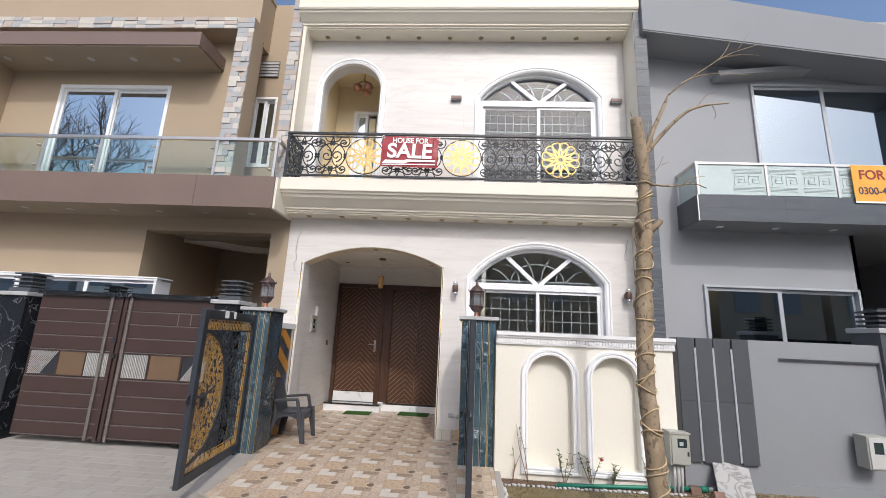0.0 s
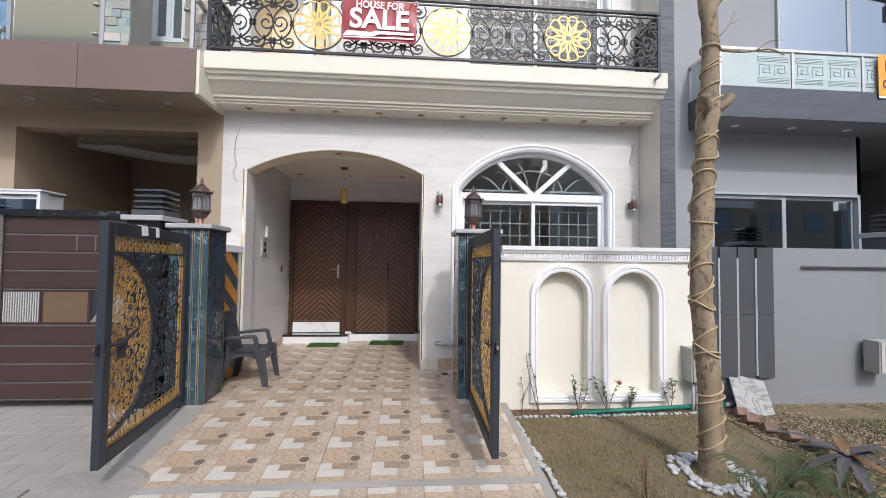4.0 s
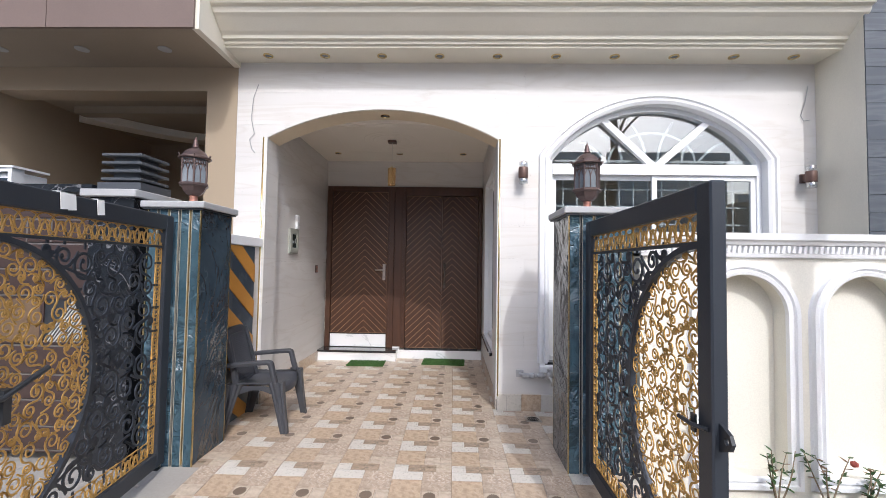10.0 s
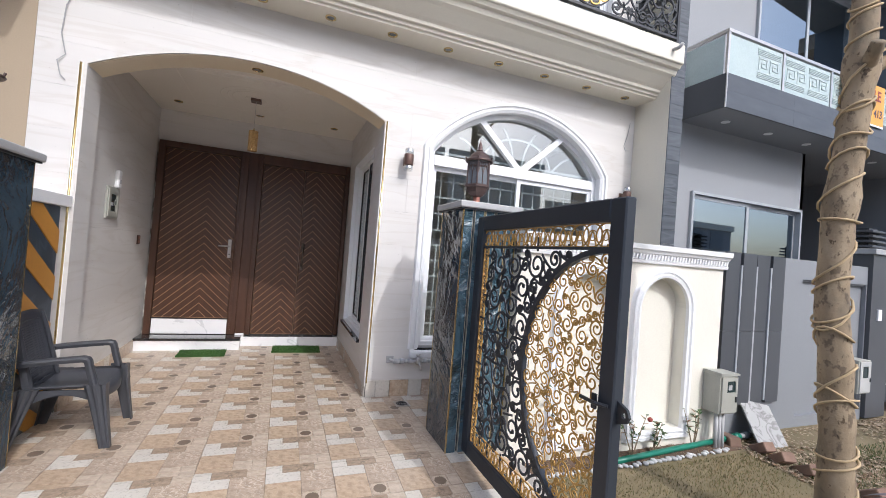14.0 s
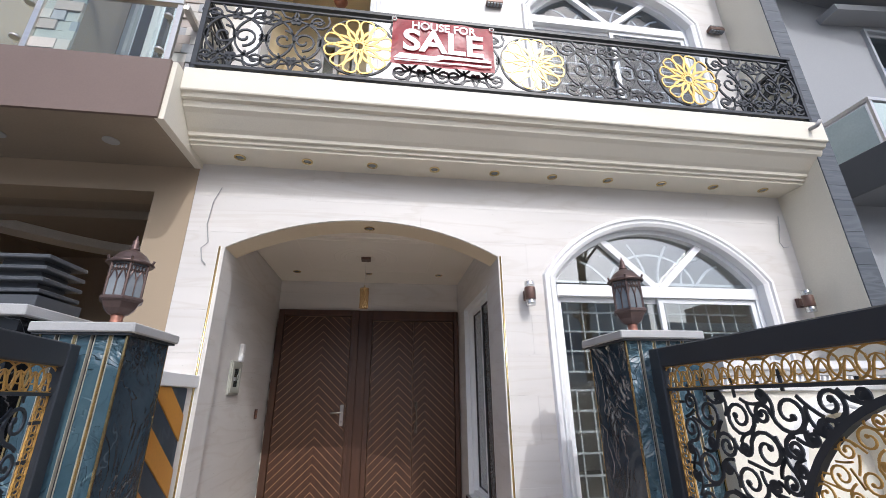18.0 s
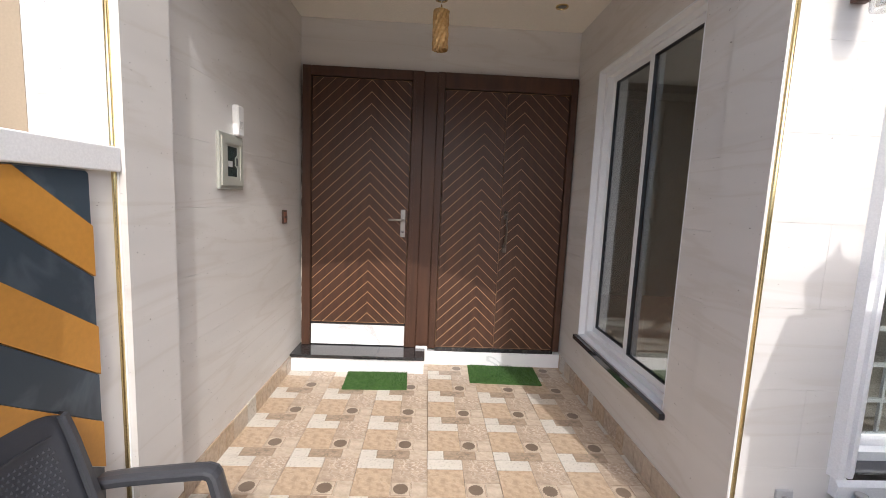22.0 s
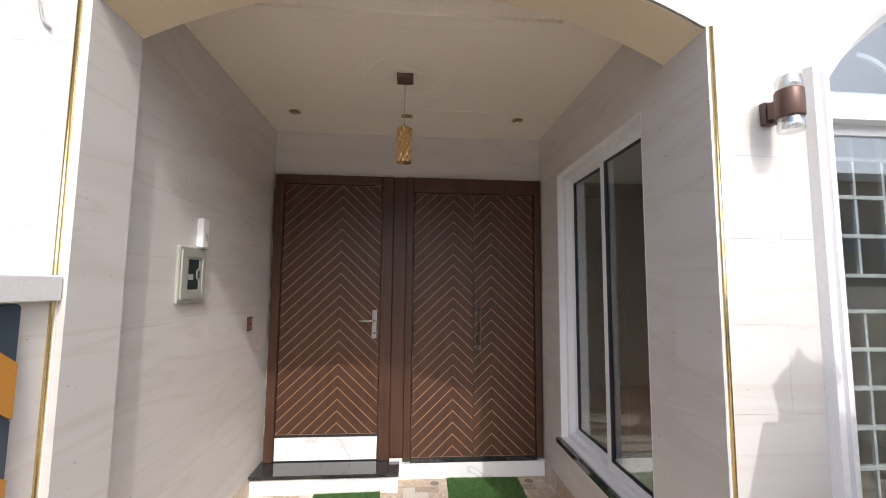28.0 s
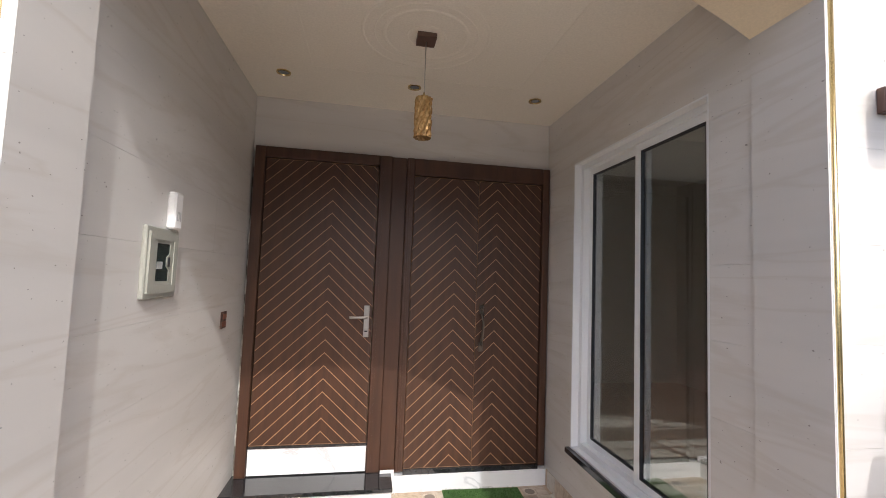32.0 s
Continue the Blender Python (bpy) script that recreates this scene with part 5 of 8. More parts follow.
for x0, x1, nm in ((-5.98, -5.6, "west"), (-3.04, -2.74, "east")):
    p = thing("yard_pillar", ((x0 + x1) / 2, 5.4, 0), "black veined marble pillar with pale capstone", "pillar", "tan house gate pillars")
    box("shaft", (x0, 5.30, -0.06), (x1, 5.68, 1.74), BLACKMARBLE, p)
    box("cap", (x0 - 0.04, 5.26, 1.74), (x1 + 0.04, 5.72, 1.79), GREYSTONE, p, 0.005)
    lamp = thing("pillar_lamp", ((x0 + x1) / 2, 5.5, 1.79), "grey louvred block lamp on a pillar", "lamp", "louvred pillar lamps")
    cx = (x0 + x1) / 2
    box("plinth", (cx - 0.15, 5.35, 1.79), (cx + 0.15, 5.65, 1.85), CHARCOALTILE, lamp)
    box("core", (cx - 0.09, 5.41, 1.85), (cx + 0.09, 5.59, 2.06), CHARCOALTILE, lamp)
    for i in range(4):
        z = 1.865 + i * 0.056
        box("louvre", (cx - 0.14, 5.36, z), (cx + 0.14, 5.64, z + 0.02), CHARCOALTILE, lamp, 0.004)
wwall = thing("yard_wall", (-7, 5.4, 0), "pale ledgestone yard wall of tan house", "wall", kind="structure")
box("body", (-10, 5.38, -0.1), (-6.0, 5.55, 1.45), LEDGE[0], wwall)
rng = random.Random(9)
for i in range(12):
    x = -6.0
    while x > -7.4:
        w = rng.uniform(0.15, 0.35)
        box("stone", (x - w + 0.004, 5.38 - rng.uniform(0.008, 0.03), i * 0.12 + 0.004), (x, 5.38, i * 0.12 + 0.116), rng.choice(LEDGE), wwall)
        x -= w

# ---- neighbour on the east: grey house ----
eh = thing("house_east", (6, 7, 0), "grey rendered house with charcoal tiled balcony", "house")
EW = rect(3.74, 5.96, 0.45, 2.40)
EU = rect(4.76, 7.05, 3.70, 5.78)
EY = 6.53
prism("wall", "xz", [rect(3.02, 6.02, -0.1, 3.3), EW], EY, EY + 0.25, PALEGREY, eh)
box("window_return", (5.96, EY, -0.1), (6.02, 9.5, 3.3), GREYWALL, eh)
for a, b in (((6.02, 9.5, -0.1), (8.6, 9.7, 3.4)), ((8.45, 6.3, -0.1), (8.65, 9.7, 3.4)), ((6.0, 6.5, 3.25), (8.6, 9.7, 3.4))):
    box("garage_wall", a, b, GREYWALL, eh)
prism("upper_wall", "xz", [rect(3.02, 8.6, 3.3, 7.0), EU], EY, EY + 0.25, PALEGREY, eh)
SCREENBLUE = surface("blue_grey_screen_paint", (0.10, 0.12, 0.145), (0.13, 0.15, 0.18), 0.5, grain=90, relief=0.05)
box("balcony_column", (7.34, 5.93, 3.62), (7.98, 6.529, 5.75), SCREENBLUE, eh)
screen = box("screen_backing", (7.06, 6.47, 3.62), (7.338, 6.528, 5.75), CHARCOALTILE, eh)
for k in range(16):
    for sg in (-1, 1):
        z = 3.62 + 0.14 * k
        prism("lattice_bar", "xz", [[(7.07, z), (7.07, z + 0.02), (7.33, z + 0.02 + sg * 0.26), (7.33, z + sg * 0.26)] if 0 <= k + sg * 2 < 16 else [(7.07, z), (7.07, z + 0.02), (7.33, z + 0.02), (7.33, z)]], 6.45 + 0.004 * sg, 6.47, SCREENBLUE, screen)
prism("parapet", "xz", [[(2.83, 6.36), (6.6, 5.82), (8.5, 5.55), (8.5, 6.05), (6.7, 6.40), (2.83, 7.16)]], 5.94, 6.60, GREYWALL, eh)
prism("parapet_soffit", "xz", [[(2.84, 6.335), (6.6, 5.795), (8.5, 5.525), (8.5, 5.55), (6.6, 5.82), (2.84, 6.36)]], 5.95, 6.60, GREYWALL, eh)
prism("slant_canopy", "xz", [[(4.17, 5.80), (7.4, 6.10), (7.4, 6.19), (4.15, 5.885)]], 6.30, 6.529, PALEGREY, eh)
box("balcony_slab", (3.47, 5.97, 3.26), (8.3, 6.53, 3.60), GREYWALL, eh)
FASCIA = surface("slate_fascia_tile", (0.062, 0.07, 0.083), (0.095, 0.104, 0.12), 0.4, grain=70, stain=2.5, stretch=(1, 1, 4), relief=0.06, vary=0.1)
x = 3.455
while x < 8.3:
    box("fascia_tile", (x + 0.0008, 5.945, 3.235), (min(x + 1.2, 8.3) - 0.0008, 5.968, 3.427), FASCIA, eh)
    box("fascia_tile", (x + 0.0008, 5.945, 3.4285), (min(x + 1.2, 8.3) - 0.0008, 5.968, 3.62), FASCIA, eh)
    x += 1.2
box("fascia_end", (3.447, 5.945, 3.235), (3.467, 6.53, 3.62), CHARCOALTILE, eh)
box("corner_strip", (3.44, 5.938, 3.23), (3.455, 5.95, 3.62), STEEL, eh)
box("soffit", (3.47, 5.97, 3.235), (8.3, 6.53, 3.258), GREYWALL, eh)
for x, y, z in ((3.9, 6.25, 3.232), (4.7, 6.25, 3.232), (5.5, 6.25, 3.232), (6.3, 6.25, 3.232), (7.1, 6.25, 3.232)):
    lathe("downlight", [(0.05, -0.006), (0.05, 0.0), (0.03, 0.004)], (x, y, z), WHITE, eh, 14)
sliding(eh, "window", 3.74, 5.96, 0.45, 2.40, EY - 0.01, TINTGLASS, 2, 0.035, ALUM)
sliding(eh, "window", 4.76, 7.05, 3.70, 5.78, EY - 0.01, TINTGLASS, 2, 0.035, ALUM)
structure(boxes("wall_backdrop_east", [((3.02, 8.5, -0.1), (6.0, 8.6, 7.0)), ((3.02, EY + 0.25, 3.3), (8.6, 8.6, 3.4)), ((3.02, EY + 0.25, 6.9), (8.6, 8.6, 7.0)), ((8.6, EY + 0.2, -0.1), (8.7, 9.7, 7.0))], GREYWALL), "plain walls closing the grey house")
eb = thing("glass_balustrade", (5.8, 5.98, 3.62), "pale etched glass balustrade with steel rail on grey balcony", "railing")
FROST = surface("etched_glass", (0.42, 0.50, 0.49), (0.5, 0.58, 0.56), 0.2, 0.0, 60, 3, relief=0.0)
ETCH = surface("etched_key_pattern", (0.50, 0.58, 0.57), (0.58, 0.66, 0.64), 0.4, 0.0, 60, 3, relief=0.0)
box("hand_rail", (3.46, 5.96, 4.10), (8.3, 6.0, 4.135), STEEL, eb)
box("hand_rail", (3.46, 6.0, 4.10), (3.50, 6.53, 4.135), STEEL, eb)
box("pane", (3.475, 6.02, 3.64), (3.483, 6.50, 4.08), FROST, eb)
for i in range(5):
    x = 3.48 + i * 0.97
    box("post", (x - 0.012, 5.965, 3.60), (x + 0.02, 5.99, 4.10), STEEL, eb)
    pan = box("pane", (x + 0.03, 5.975, 3.64), (x + 0.95, 5.983, 4.08), FROST, eb)
    rngs = [(0.5, 0.95)] if i == 0 else [(0.05, 0.45), (0.5, 0.95)]
    for a, b in rngs:
        bm = bmesh.new()
        for k in range(4):
            u0, u1, z = x + a, x + b - 0.03, 3.70 + 0.02 * k
            add_box(bm, (u0, 5.968, z), (u1, 5.975, z + 0.008))
            add_box(bm, (u0, 5.968, 4.03 - 0.02 * k), (u1, 5.975, 4.038 - 0.02 * k))
        for j in range(2):
            cx = x + a + 0.1 + 0.2 * j
            path = [(cx - 0.07, 3.80), (cx - 0.07, 3.93), (cx + 0.07, 3.93), (cx + 0.07, 3.83), (cx - 0.02, 3.83), (cx - 0.02, 3.88), (cx + 0.03, 3.88)]
            for p, q in zip(path, path[1:]):
                add_box(bm, (min(p[0], q[0]) - 0.006, 5.968, min(p[1], q[1]) - 0.006), (max(p[0], q[0]) + 0.006, 5.975, max(p[1], q[1]) + 0.006))
        part("key_pattern", bm, ETCH, pan)
# yard wall with slats
ew = thing("yard_wall", (4, 5.35, 0), "grey yard wall with charcoal tiled uprights and a sunk panel", "wall", kind="structure")
prism("body", "xz", [rect(2.70, 5.0, -0.1, 1.575), rect(3.85, 4.98, 0.02, 1.38)], 5.32, 5.36, GREYWALL, ew)
box("body_back", (2.70, 5.362, -0.1), (5.0, 5.5, 1.575), GREYWALL, ew)
for k in range(4):
    x = 2.70 + 0.207 * k
    for z0, z1 in ((0.20, 0.86), (0.863, 1.573)):
        box("upright_tile", (x, 5.295 - 0.012 * (k % 2), z0), (x + 0.182, 5.32, z1), CHARCOALTILE, ew)
    if k:
        box("steel_strip", (x - 0.024, 5.285, 0.22), (x - 0.002, 5.318, 1.46), ALUM, ew)
# dark strip for the shadow line below the recess's top edge
box("panel_shadow_rail", (3.85, 5.33, 1.36), (4.98, 5.36, 1.40), CHARCOALTILE, ew)
ep = thing("yard_pillar", (5.2, 5.4, 0), "charcoal tiled gate pillar of grey house", "pillar", "grey house gate pillars")
box("shaft", (5.0, 5.28, -0.06), (5.38, 5.66, 1.72), CHARCOALTILE, ep)
box("cap", (4.97, 5.25, 1.72), (5.41, 5.69, 1.78), GREYSTONE, ep, 0.005)
box("bell_button", (5.12, 5.265, 1.0), (5.19, 5.28, 1.12), WHITE, ep)
copy_thing(ep, pose(7.95, 5.4, 0))
for cx in (5.2, 7.95):
    lamp = thing("pillar_lamp", (cx, 5.47, 1.78), "dark louvred block lamp on a pillar", "lamp", "louvred pillar lamps")
    box("core", (cx - 0.09, 5.38, 1.78), (cx + 0.09, 5.56, 2.02), BLACKIRON, lamp)
    for i in range(4):
        z = 1.80 + i * 0.056
        box("louvre", (cx - 0.15, 5.32, z), (cx + 0.15, 5.62, z + 0.025), CHARCOALTILE, lamp, 0.004)
eg = thing("double_gate", (6.6, 5.4, 0), "charcoal sheet metal gate with leaf scroll sides", "gate")
for a, b in ((5.40, 6.56), (6.58, 7.74)):
    leaf = box("leaf", (a, 5.42, 0.03), (b, 5.45, 1.68), GATEPAINT, eg)
    zs = [0.05 + 0.2 * k for k in range(9)]
    lo, hi = (a + 0.26, b - 0.02) if a < 6 else (a + 0.02, b - 0.26)
    for p, q in zip(zs, zs[1:]):
        box("board", (lo, 5.40, p + 0.01), (hi, 5.42, q - 0.012), GATEPAINT, leaf, 0.005)
    s0 = a + 0.02 if a < 6 else b - 0.24
    bm = bmesh.new()
    add_box(bm, (s0 + 0.005, -0.012, 0.06), (s0 + 0.025, 0.0, 1.66))
    add_box(bm, (s0 + 0.195, -0.012, 0.06), (s0 + 0.215, 0.0, 1.66))
    ob = part("side_bars", bm, STEEL, None)
    ob.parent = leaf
    ob.matrix_basis = Matrix.Translation((0, 5.418, 0))
    for nm in ("vine_stem", "vine_leaves"):
        bm = bmesh.new()
        if nm == "vine_stem":
            add_ribbon(bm, [(s0 + 0.11 + 0.045 * math.sin(k * 0.55), 0.08 + k * 0.04) for k in range(39)], 0.009, 0.01)
            add_ribbon(bm, [(s0 + 0.11 - 0.045 * math.sin(k * 0.55), 0.08 + k * 0.04) for k in range(39)], 0.007, 0.01)
        else:
            for k in range(9):
                for sg in (-1, 1):
                    q = petal(math.pi / 2 + sg * 1.0, 0.01, 0.085, 0.024, 5)
                    add_prism(bm, "xz", [[(s0 + 0.11 + u, 0.16 + 0.17 * k + v) for u, v in q]], -0.008, 0.0)
        ob = part(nm, bm, STEEL if nm == "vine_stem" else GREYSTONE, None)
        ob.parent = leaf
        ob.matrix_basis = Matrix.Translation((0, 5.405, 0))
    for z in (0.25, 0.65, 1.05, 1.45):
        box("steel_strip", (lo, 5.395, z - 0.012), (hi, 5.40, z + 0.002), STEEL, leaf)
# house beyond
BEIGEFAR = surface("pale_beige_render", (0.34, 0.31, 0.26), (0.39, 0.355, 0.30), 0.7, grain=120, stain=0.6, relief=0.06)
fh = thing("house_far", (11, 7, 0), "cream and grey house beyond, partly hidden", "house")
box("lower_wall", (8.8, 6.6, -0.1), (16, 12, 3.2), BEIGEFAR, fh)
box("upper_wall", (8.8, 6.6, 3.5), (16, 12, 7.6), BEIGEFAR, fh)
box("slab", (8.6, 5.7, 3.2), (16, 12, 3.5), GREYWALL, fh)
box("window", (9.6, 6.56, 4.0), (11.2, 6.6, 5.9), BLACKIRON, fh)
box("roof_slab", (8.45, 5.0, 6.0), (16, 6.6, 6.3), TAUPE, fh)
for i in range(14):
    box("ribbed_strip", (9.3 + 0.09 * i, 6.55, 0.2), (9.35 + 0.09 * i, 6.6, 2.6), WHITE, fh)
structure(boxes("wall_far_yard", [((8.2, 5.35, -0.1), (16, 5.5, 1.5))], GREYWALL), "grey yard wall further along")
# houses across the street, seen only as reflections
rng = random.Random(3)
x = -34.0
while x < 34:
    w, h = rng.uniform(6, 9), rng.uniform(5.5, 8.5)
    o = thing("house_opposite", (x + w / 2, -17, 0), "plain rendered house across the street", "house", "houses across the street")
    box("wall", (x, -22, -0.2), (x + w - 0.6, -15.5, h), rng.choice((BEIGE, PALEGREY, CREAM)), o)
    box("parapet", (x - 0.1, -15.6, h), (x + w - 0.5, -15.3, h + 0.5), CREAM, o)
    for k in range(2):
        box("window", (x + 1 + 2.6 * k, -15.5, 3.9), (x + 2.6 + 2.6 * k, -15.44, 5.4), GREYWALL, o)
    x += w


# bare tree on the verge before the tan house, seen as a reflection in its windows
def twigs(bm, base, way, length, r, depth, rng):
    pts, p, d = [Vector(base)], Vector(base), Vector(way).normalized()
    for _ in range(5):
        d = (d + 0.16 * Vector((rng.uniform(-1, 1), rng.uniform(-1, 1), rng.uniform(-0.5, 1)))).normalized()
        p = p + d * length / 5
        pts.append(p)
    add_tube(bm, pts, [r * (1 - 0.55 * k / 5) for k in range(6)], 5)
    if depth:
        for k in (2, 3, 4, 5, 5):
            side = Vector((rng.uniform(-1, 1), rng.uniform(-1, 1), rng.uniform(-0.1, 0.9)))
            twigs(bm, pts[k], d + 1.1 * side.normalized(), length * rng.uniform(0.5, 0.72), r * 0.5, depth - 1, rng)


ot = thing("bare_tree", (-10.1, 3.0, apron_z(3.0)), "tall leafless street tree on the verge before the tan house", "tree")
TWIGBARK = surface("grey_brown_twig_bark", (0.10, 0.08, 0.06), (0.16, 0.13, 0.10), 0.85, 0, 40, 4)
tube("trunk", [(-10.1, 3.0, -0.3), (-10.15, 3.02, 2.0), (-10.05, 2.97, 4.2)], [0.14, 0.11, 0.09], TWIGBARK, ot, 10)
rng = random.Random(14)
for k in range(6):
    bm = bmesh.new()
    a = k * 1.05 + 0.3
    twigs(bm, (-10.05, 2.97, 3.7 + 0.1 * k), (0.75 * math.cos(a), 0.75 * math.sin(a), 1.0), 1.7, 0.045, 3, rng)
    tagged(part("crown_limb", bm, TWIGBARK, ot), kind="stuff")


# ---- lamps and fittings of the house ----
LAMPGLASS = surface("frosted_lamp_glass", (0.14, 0.155, 0.17), (0.24, 0.26, 0.28), 0.1, 0, 60, 6, relief=0.02)


COPPERB = surface("aged_copper_bronze", (0.085, 0.058, 0.052), (0.145, 0.10, 0.09), 0.38, 0.5, 90, 10, relief=0.15)


def lantern(x, y, z):
    g = thing("lantern", (x, y, z), "bronze six-sided pillar lantern with frosted panes", "lamp", "gate pillar lanterns")
    lathe("stem", [(0.045, 0.0), (0.03, 0.012), (0.026, 0.05), (0.03, 0.075)], (x, y, z), COPPER, g, 12)
    lathe("bowl", [(0.028, 0.065), (0.05, 0.075), (0.073, 0.098), (0.086, 0.128), (0.102, 0.138), (0.102, 0.148), (0.093, 0.155)], (x, y, z), COPPERB, g, 6, "", False)
    R, z0, z1 = 0.086, 0.155, 0.325
    lathe("roof", [(0.102, 0.325), (0.107, 0.337), (0.090, 0.345), (0.081, 0.358), (0.066, 0.380), (0.044, 0.396), (0.025, 0.408)], (x, y, z), COPPERB, g, 12)
    lathe("finial", [(0.022, 0.408), (0.026, 0.416), (0.014, 0.424), (0.02, 0.436), (0.012, 0.446), (0.016, 0.458), (0.006, 0.472), (0.003, 0.492)], (x, y, z), BRONZE, g, 10)
    for k in range(6):
        a0, a1 = math.pi / 3 * k, math.pi / 3 * (k + 1)
        p, q = Vector((x + R * math.cos(a0), y + R * math.sin(a0), z)), Vector((x + R * math.cos(a1), y + R * math.sin(a1), z))
        bm = bmesh.new()
        add_tube(bm, [p + Vector((0, 0, z0)), p + Vector((0, 0, z1))], 0.0065, 6)
        add_tube(bm, [p + (p - Vector((x, y, z))) * 0.22 + Vector((0, 0, z1 + 0.012)), p + (p - Vector((x, y, z))) * 0.3 + Vector((0, 0, z1 + 0.028))], 0.006, 5)
        part("corner_post", bm, COPPERB, g)
        w = (q - p)
        bm = bmesh.new()
        v = [bm.verts.new(c) for c in (p * 1 + Vector((0, 0, z0)), q + Vector((0, 0, z0)), q + Vector((0, 0, z1)), p + Vector((0, 0, z1)))]
        inn = Vector((x, y, 0)) - Vector((p.x + q.x, p.y + q.y, 0)) / 2
        inn.normalize()
        u = [bm.verts.new(c.co + inn * 0.004) for c in v]
        bm.faces.new(v), bm.faces.new(u[::-1])
        part("lamp_pane", bm, LAMPGLASS, g)
        bm = bmesh.new()
        out = -inn * 0.003
        for m in (0.27, 0.73):
            c = p + w * m + out
            pts = []
            for i in range(9):
                t = i / 8
                dx = 0.21 * (2 * t - 1)
                hz = z1 - 0.085 + 0.05 * (1 - abs(2 * t - 1) ** 1.5)
                pts.append(c + w * dx + Vector((0, 0, hz)))
            add_tube(bm, pts, 0.0035, 4)
        add_tube(bm, [p + w * 0.5 + out + Vector((0, 0, z0)), p + w * 0.5 + out + Vector((0, 0, z1 - 0.07))], 0.0035, 4)
        for i in range(4):
            cc = p + w * (0.2 + 0.2 * i) + out + Vector((0, 0, z1 - 0.022))
            ring = [cc + w * (0.1 * math.cos(t * math.pi / 4)) + Vector((0, 0, 0.014 * math.sin(t * math.pi / 4))) for t in range(9)]
            add_tube(bm, ring, 0.003, 4, False)
        add_tube(bm, [p + out + Vector((0, 0, z1 - 0.04)), q + out + Vector((0, 0, z1 - 0.04))], 0.003, 4)
        part("tracery", bm, COPPERB, g)


lantern(-2.47, 5.50, 1.72)
lantern(0.315, 5.55, 1.72)

CRYSTAL = pane_glass("clear_lamp_crystal", (0.9, 0.92, 0.93), 0.4)
BROWNMETAL = surface("brown_lamp_metal", (0.11, 0.063, 0.05), (0.16, 0.095, 0.075), 0.4, 0.3)


def wall_lamp(x, z):
    g = thing("wall_lamp", (x, FY, z), "brown cylinder wall lamp with clear crystal ends", "lamp", "facade wall lamps")
    box("bracket", (x - 0.026, FY - 0.025, z - 0.042), (x + 0.026, FY, z + 0.042), BROWNMETAL, g, 0.003)
    box("arm", (x - 0.02, FY - 0.06, z - 0.03), (x + 0.02, FY - 0.03, z + 0.03), BROWNMETAL, g)
    lathe("body", [(0.042, -0.05), (0.044, -0.045), (0.044, 0.045), (0.042, 0.05)], (x, FY - 0.10, z), BROWNMETAL, g, 18)
    for s in (-1, 1):
        lathe("crystal", [(0.038, 0.0), (0.041, 0.008), (0.041, 0.045), (0.036, 0.05)], (x, FY - 0.10, z + (0.05 if s > 0 else -0.10)), CRYSTAL, g, 14)


wall_lamp(0.008, 2.18)
wall_lamp(2.585, 2.17)
for x, z in ((-0.10, 5.43), (2.56, 5.41)):
    g = thing("wall_lamp", (x, FY, z), "brown slotted up-and-down wall lamp", "lamp", "upper wall lamps")
    box("body", (x - 0.09, FY - 0.07, z - 0.022), (x + 0.09, FY, z + 0.022), BROWNMETAL, g, 0.004)
    for i in range(5):
        box("crystal", (x - 0.082 + 0.035 * i, FY - 0.065, z - 0.04), (x - 0.058 + 0.035 * i, FY - 0.02, z + 0.04), LAMPGLASS, g)


def downlight(x, y, z, r=0.045):
    g = thing("downlight", (x, y, z), "recessed gold-rimmed ceiling spotlight", "lamp", "recessed spotlights")
    bm = bmesh.new()
    prof = [(r, 0.0), (r, -0.006), (r * 0.78, -0.008), (r * 0.66, 0.0)]
    n = 16
    rings = [[bm.verts.new((x + q * math.cos(2 * math.pi * k / n), y + q * math.sin(2 * math.pi * k / n), z + h)) for k in range(n)] for q, h in prof]
    for a, b in zip(rings, rings[1:]):
        for k in range(n):
            bm.faces.new((a[k], a[(k + 1) % n], b[(k + 1) % n], b[k]))
    part("rim", bm, GOLDTRIM, g)
    lathe("lens", [(r * 0.68, -0.002), (r * 0.5, -0.004)], (x, y, z), LAMPGLASS, g, 14)


for i in range(10):
    downlight(-2.37 + 0.532 * i, 6.36, 3.249)
    downlight(-2.42 + 0.542 * i, 6.40, 6.559)
for x in (-2.21, -1.37, -0.51):
    downlight(x, 8.17, 2.829)

AMBER = surface("amber_cut_glass", (0.38, 0.2, 0.06), (0.75, 0.5, 0.22), 0.15, 0.55, 55, 60, relief=0.8)
pl = thing("pendant_lamp", (-1.375, 7.54, 2.27), "amber cut-glass cylinder pendant lamp on a thin cord", "lamp")
box("ceiling_plate", (-1.425, 7.49, 2.785), (-1.325, 7.59, 2.812), BROWNMETAL, pl, 0.002)
tube("cord", [(-1.375, 7.54, 2.49), (-1.375, 7.54, 2.79)], 0.0025, STEEL, pl, 6)
lathe("holder", [(0.012, 2.478), (0.008, 2.49), (0.003, 2.515)], (-1.375, 7.54, 0), GOLDTRIM, pl, 10)
bm = bmesh.new()
n = 24
rings = []
for i in range(13):
    z = 2.27 + 0.21 * i / 12
    rings.append([bm.verts.new((-1.375 + (0.044 + 0.004 * math.sin(3 * a + 1.7 * i)) * math.cos(2 * math.pi * a / n), 7.54 + (0.044 + 0.004 * math.sin(3 * a + 1.7 * i)) * math.sin(2 * math.pi * a / n), z)) for a in range(n)])
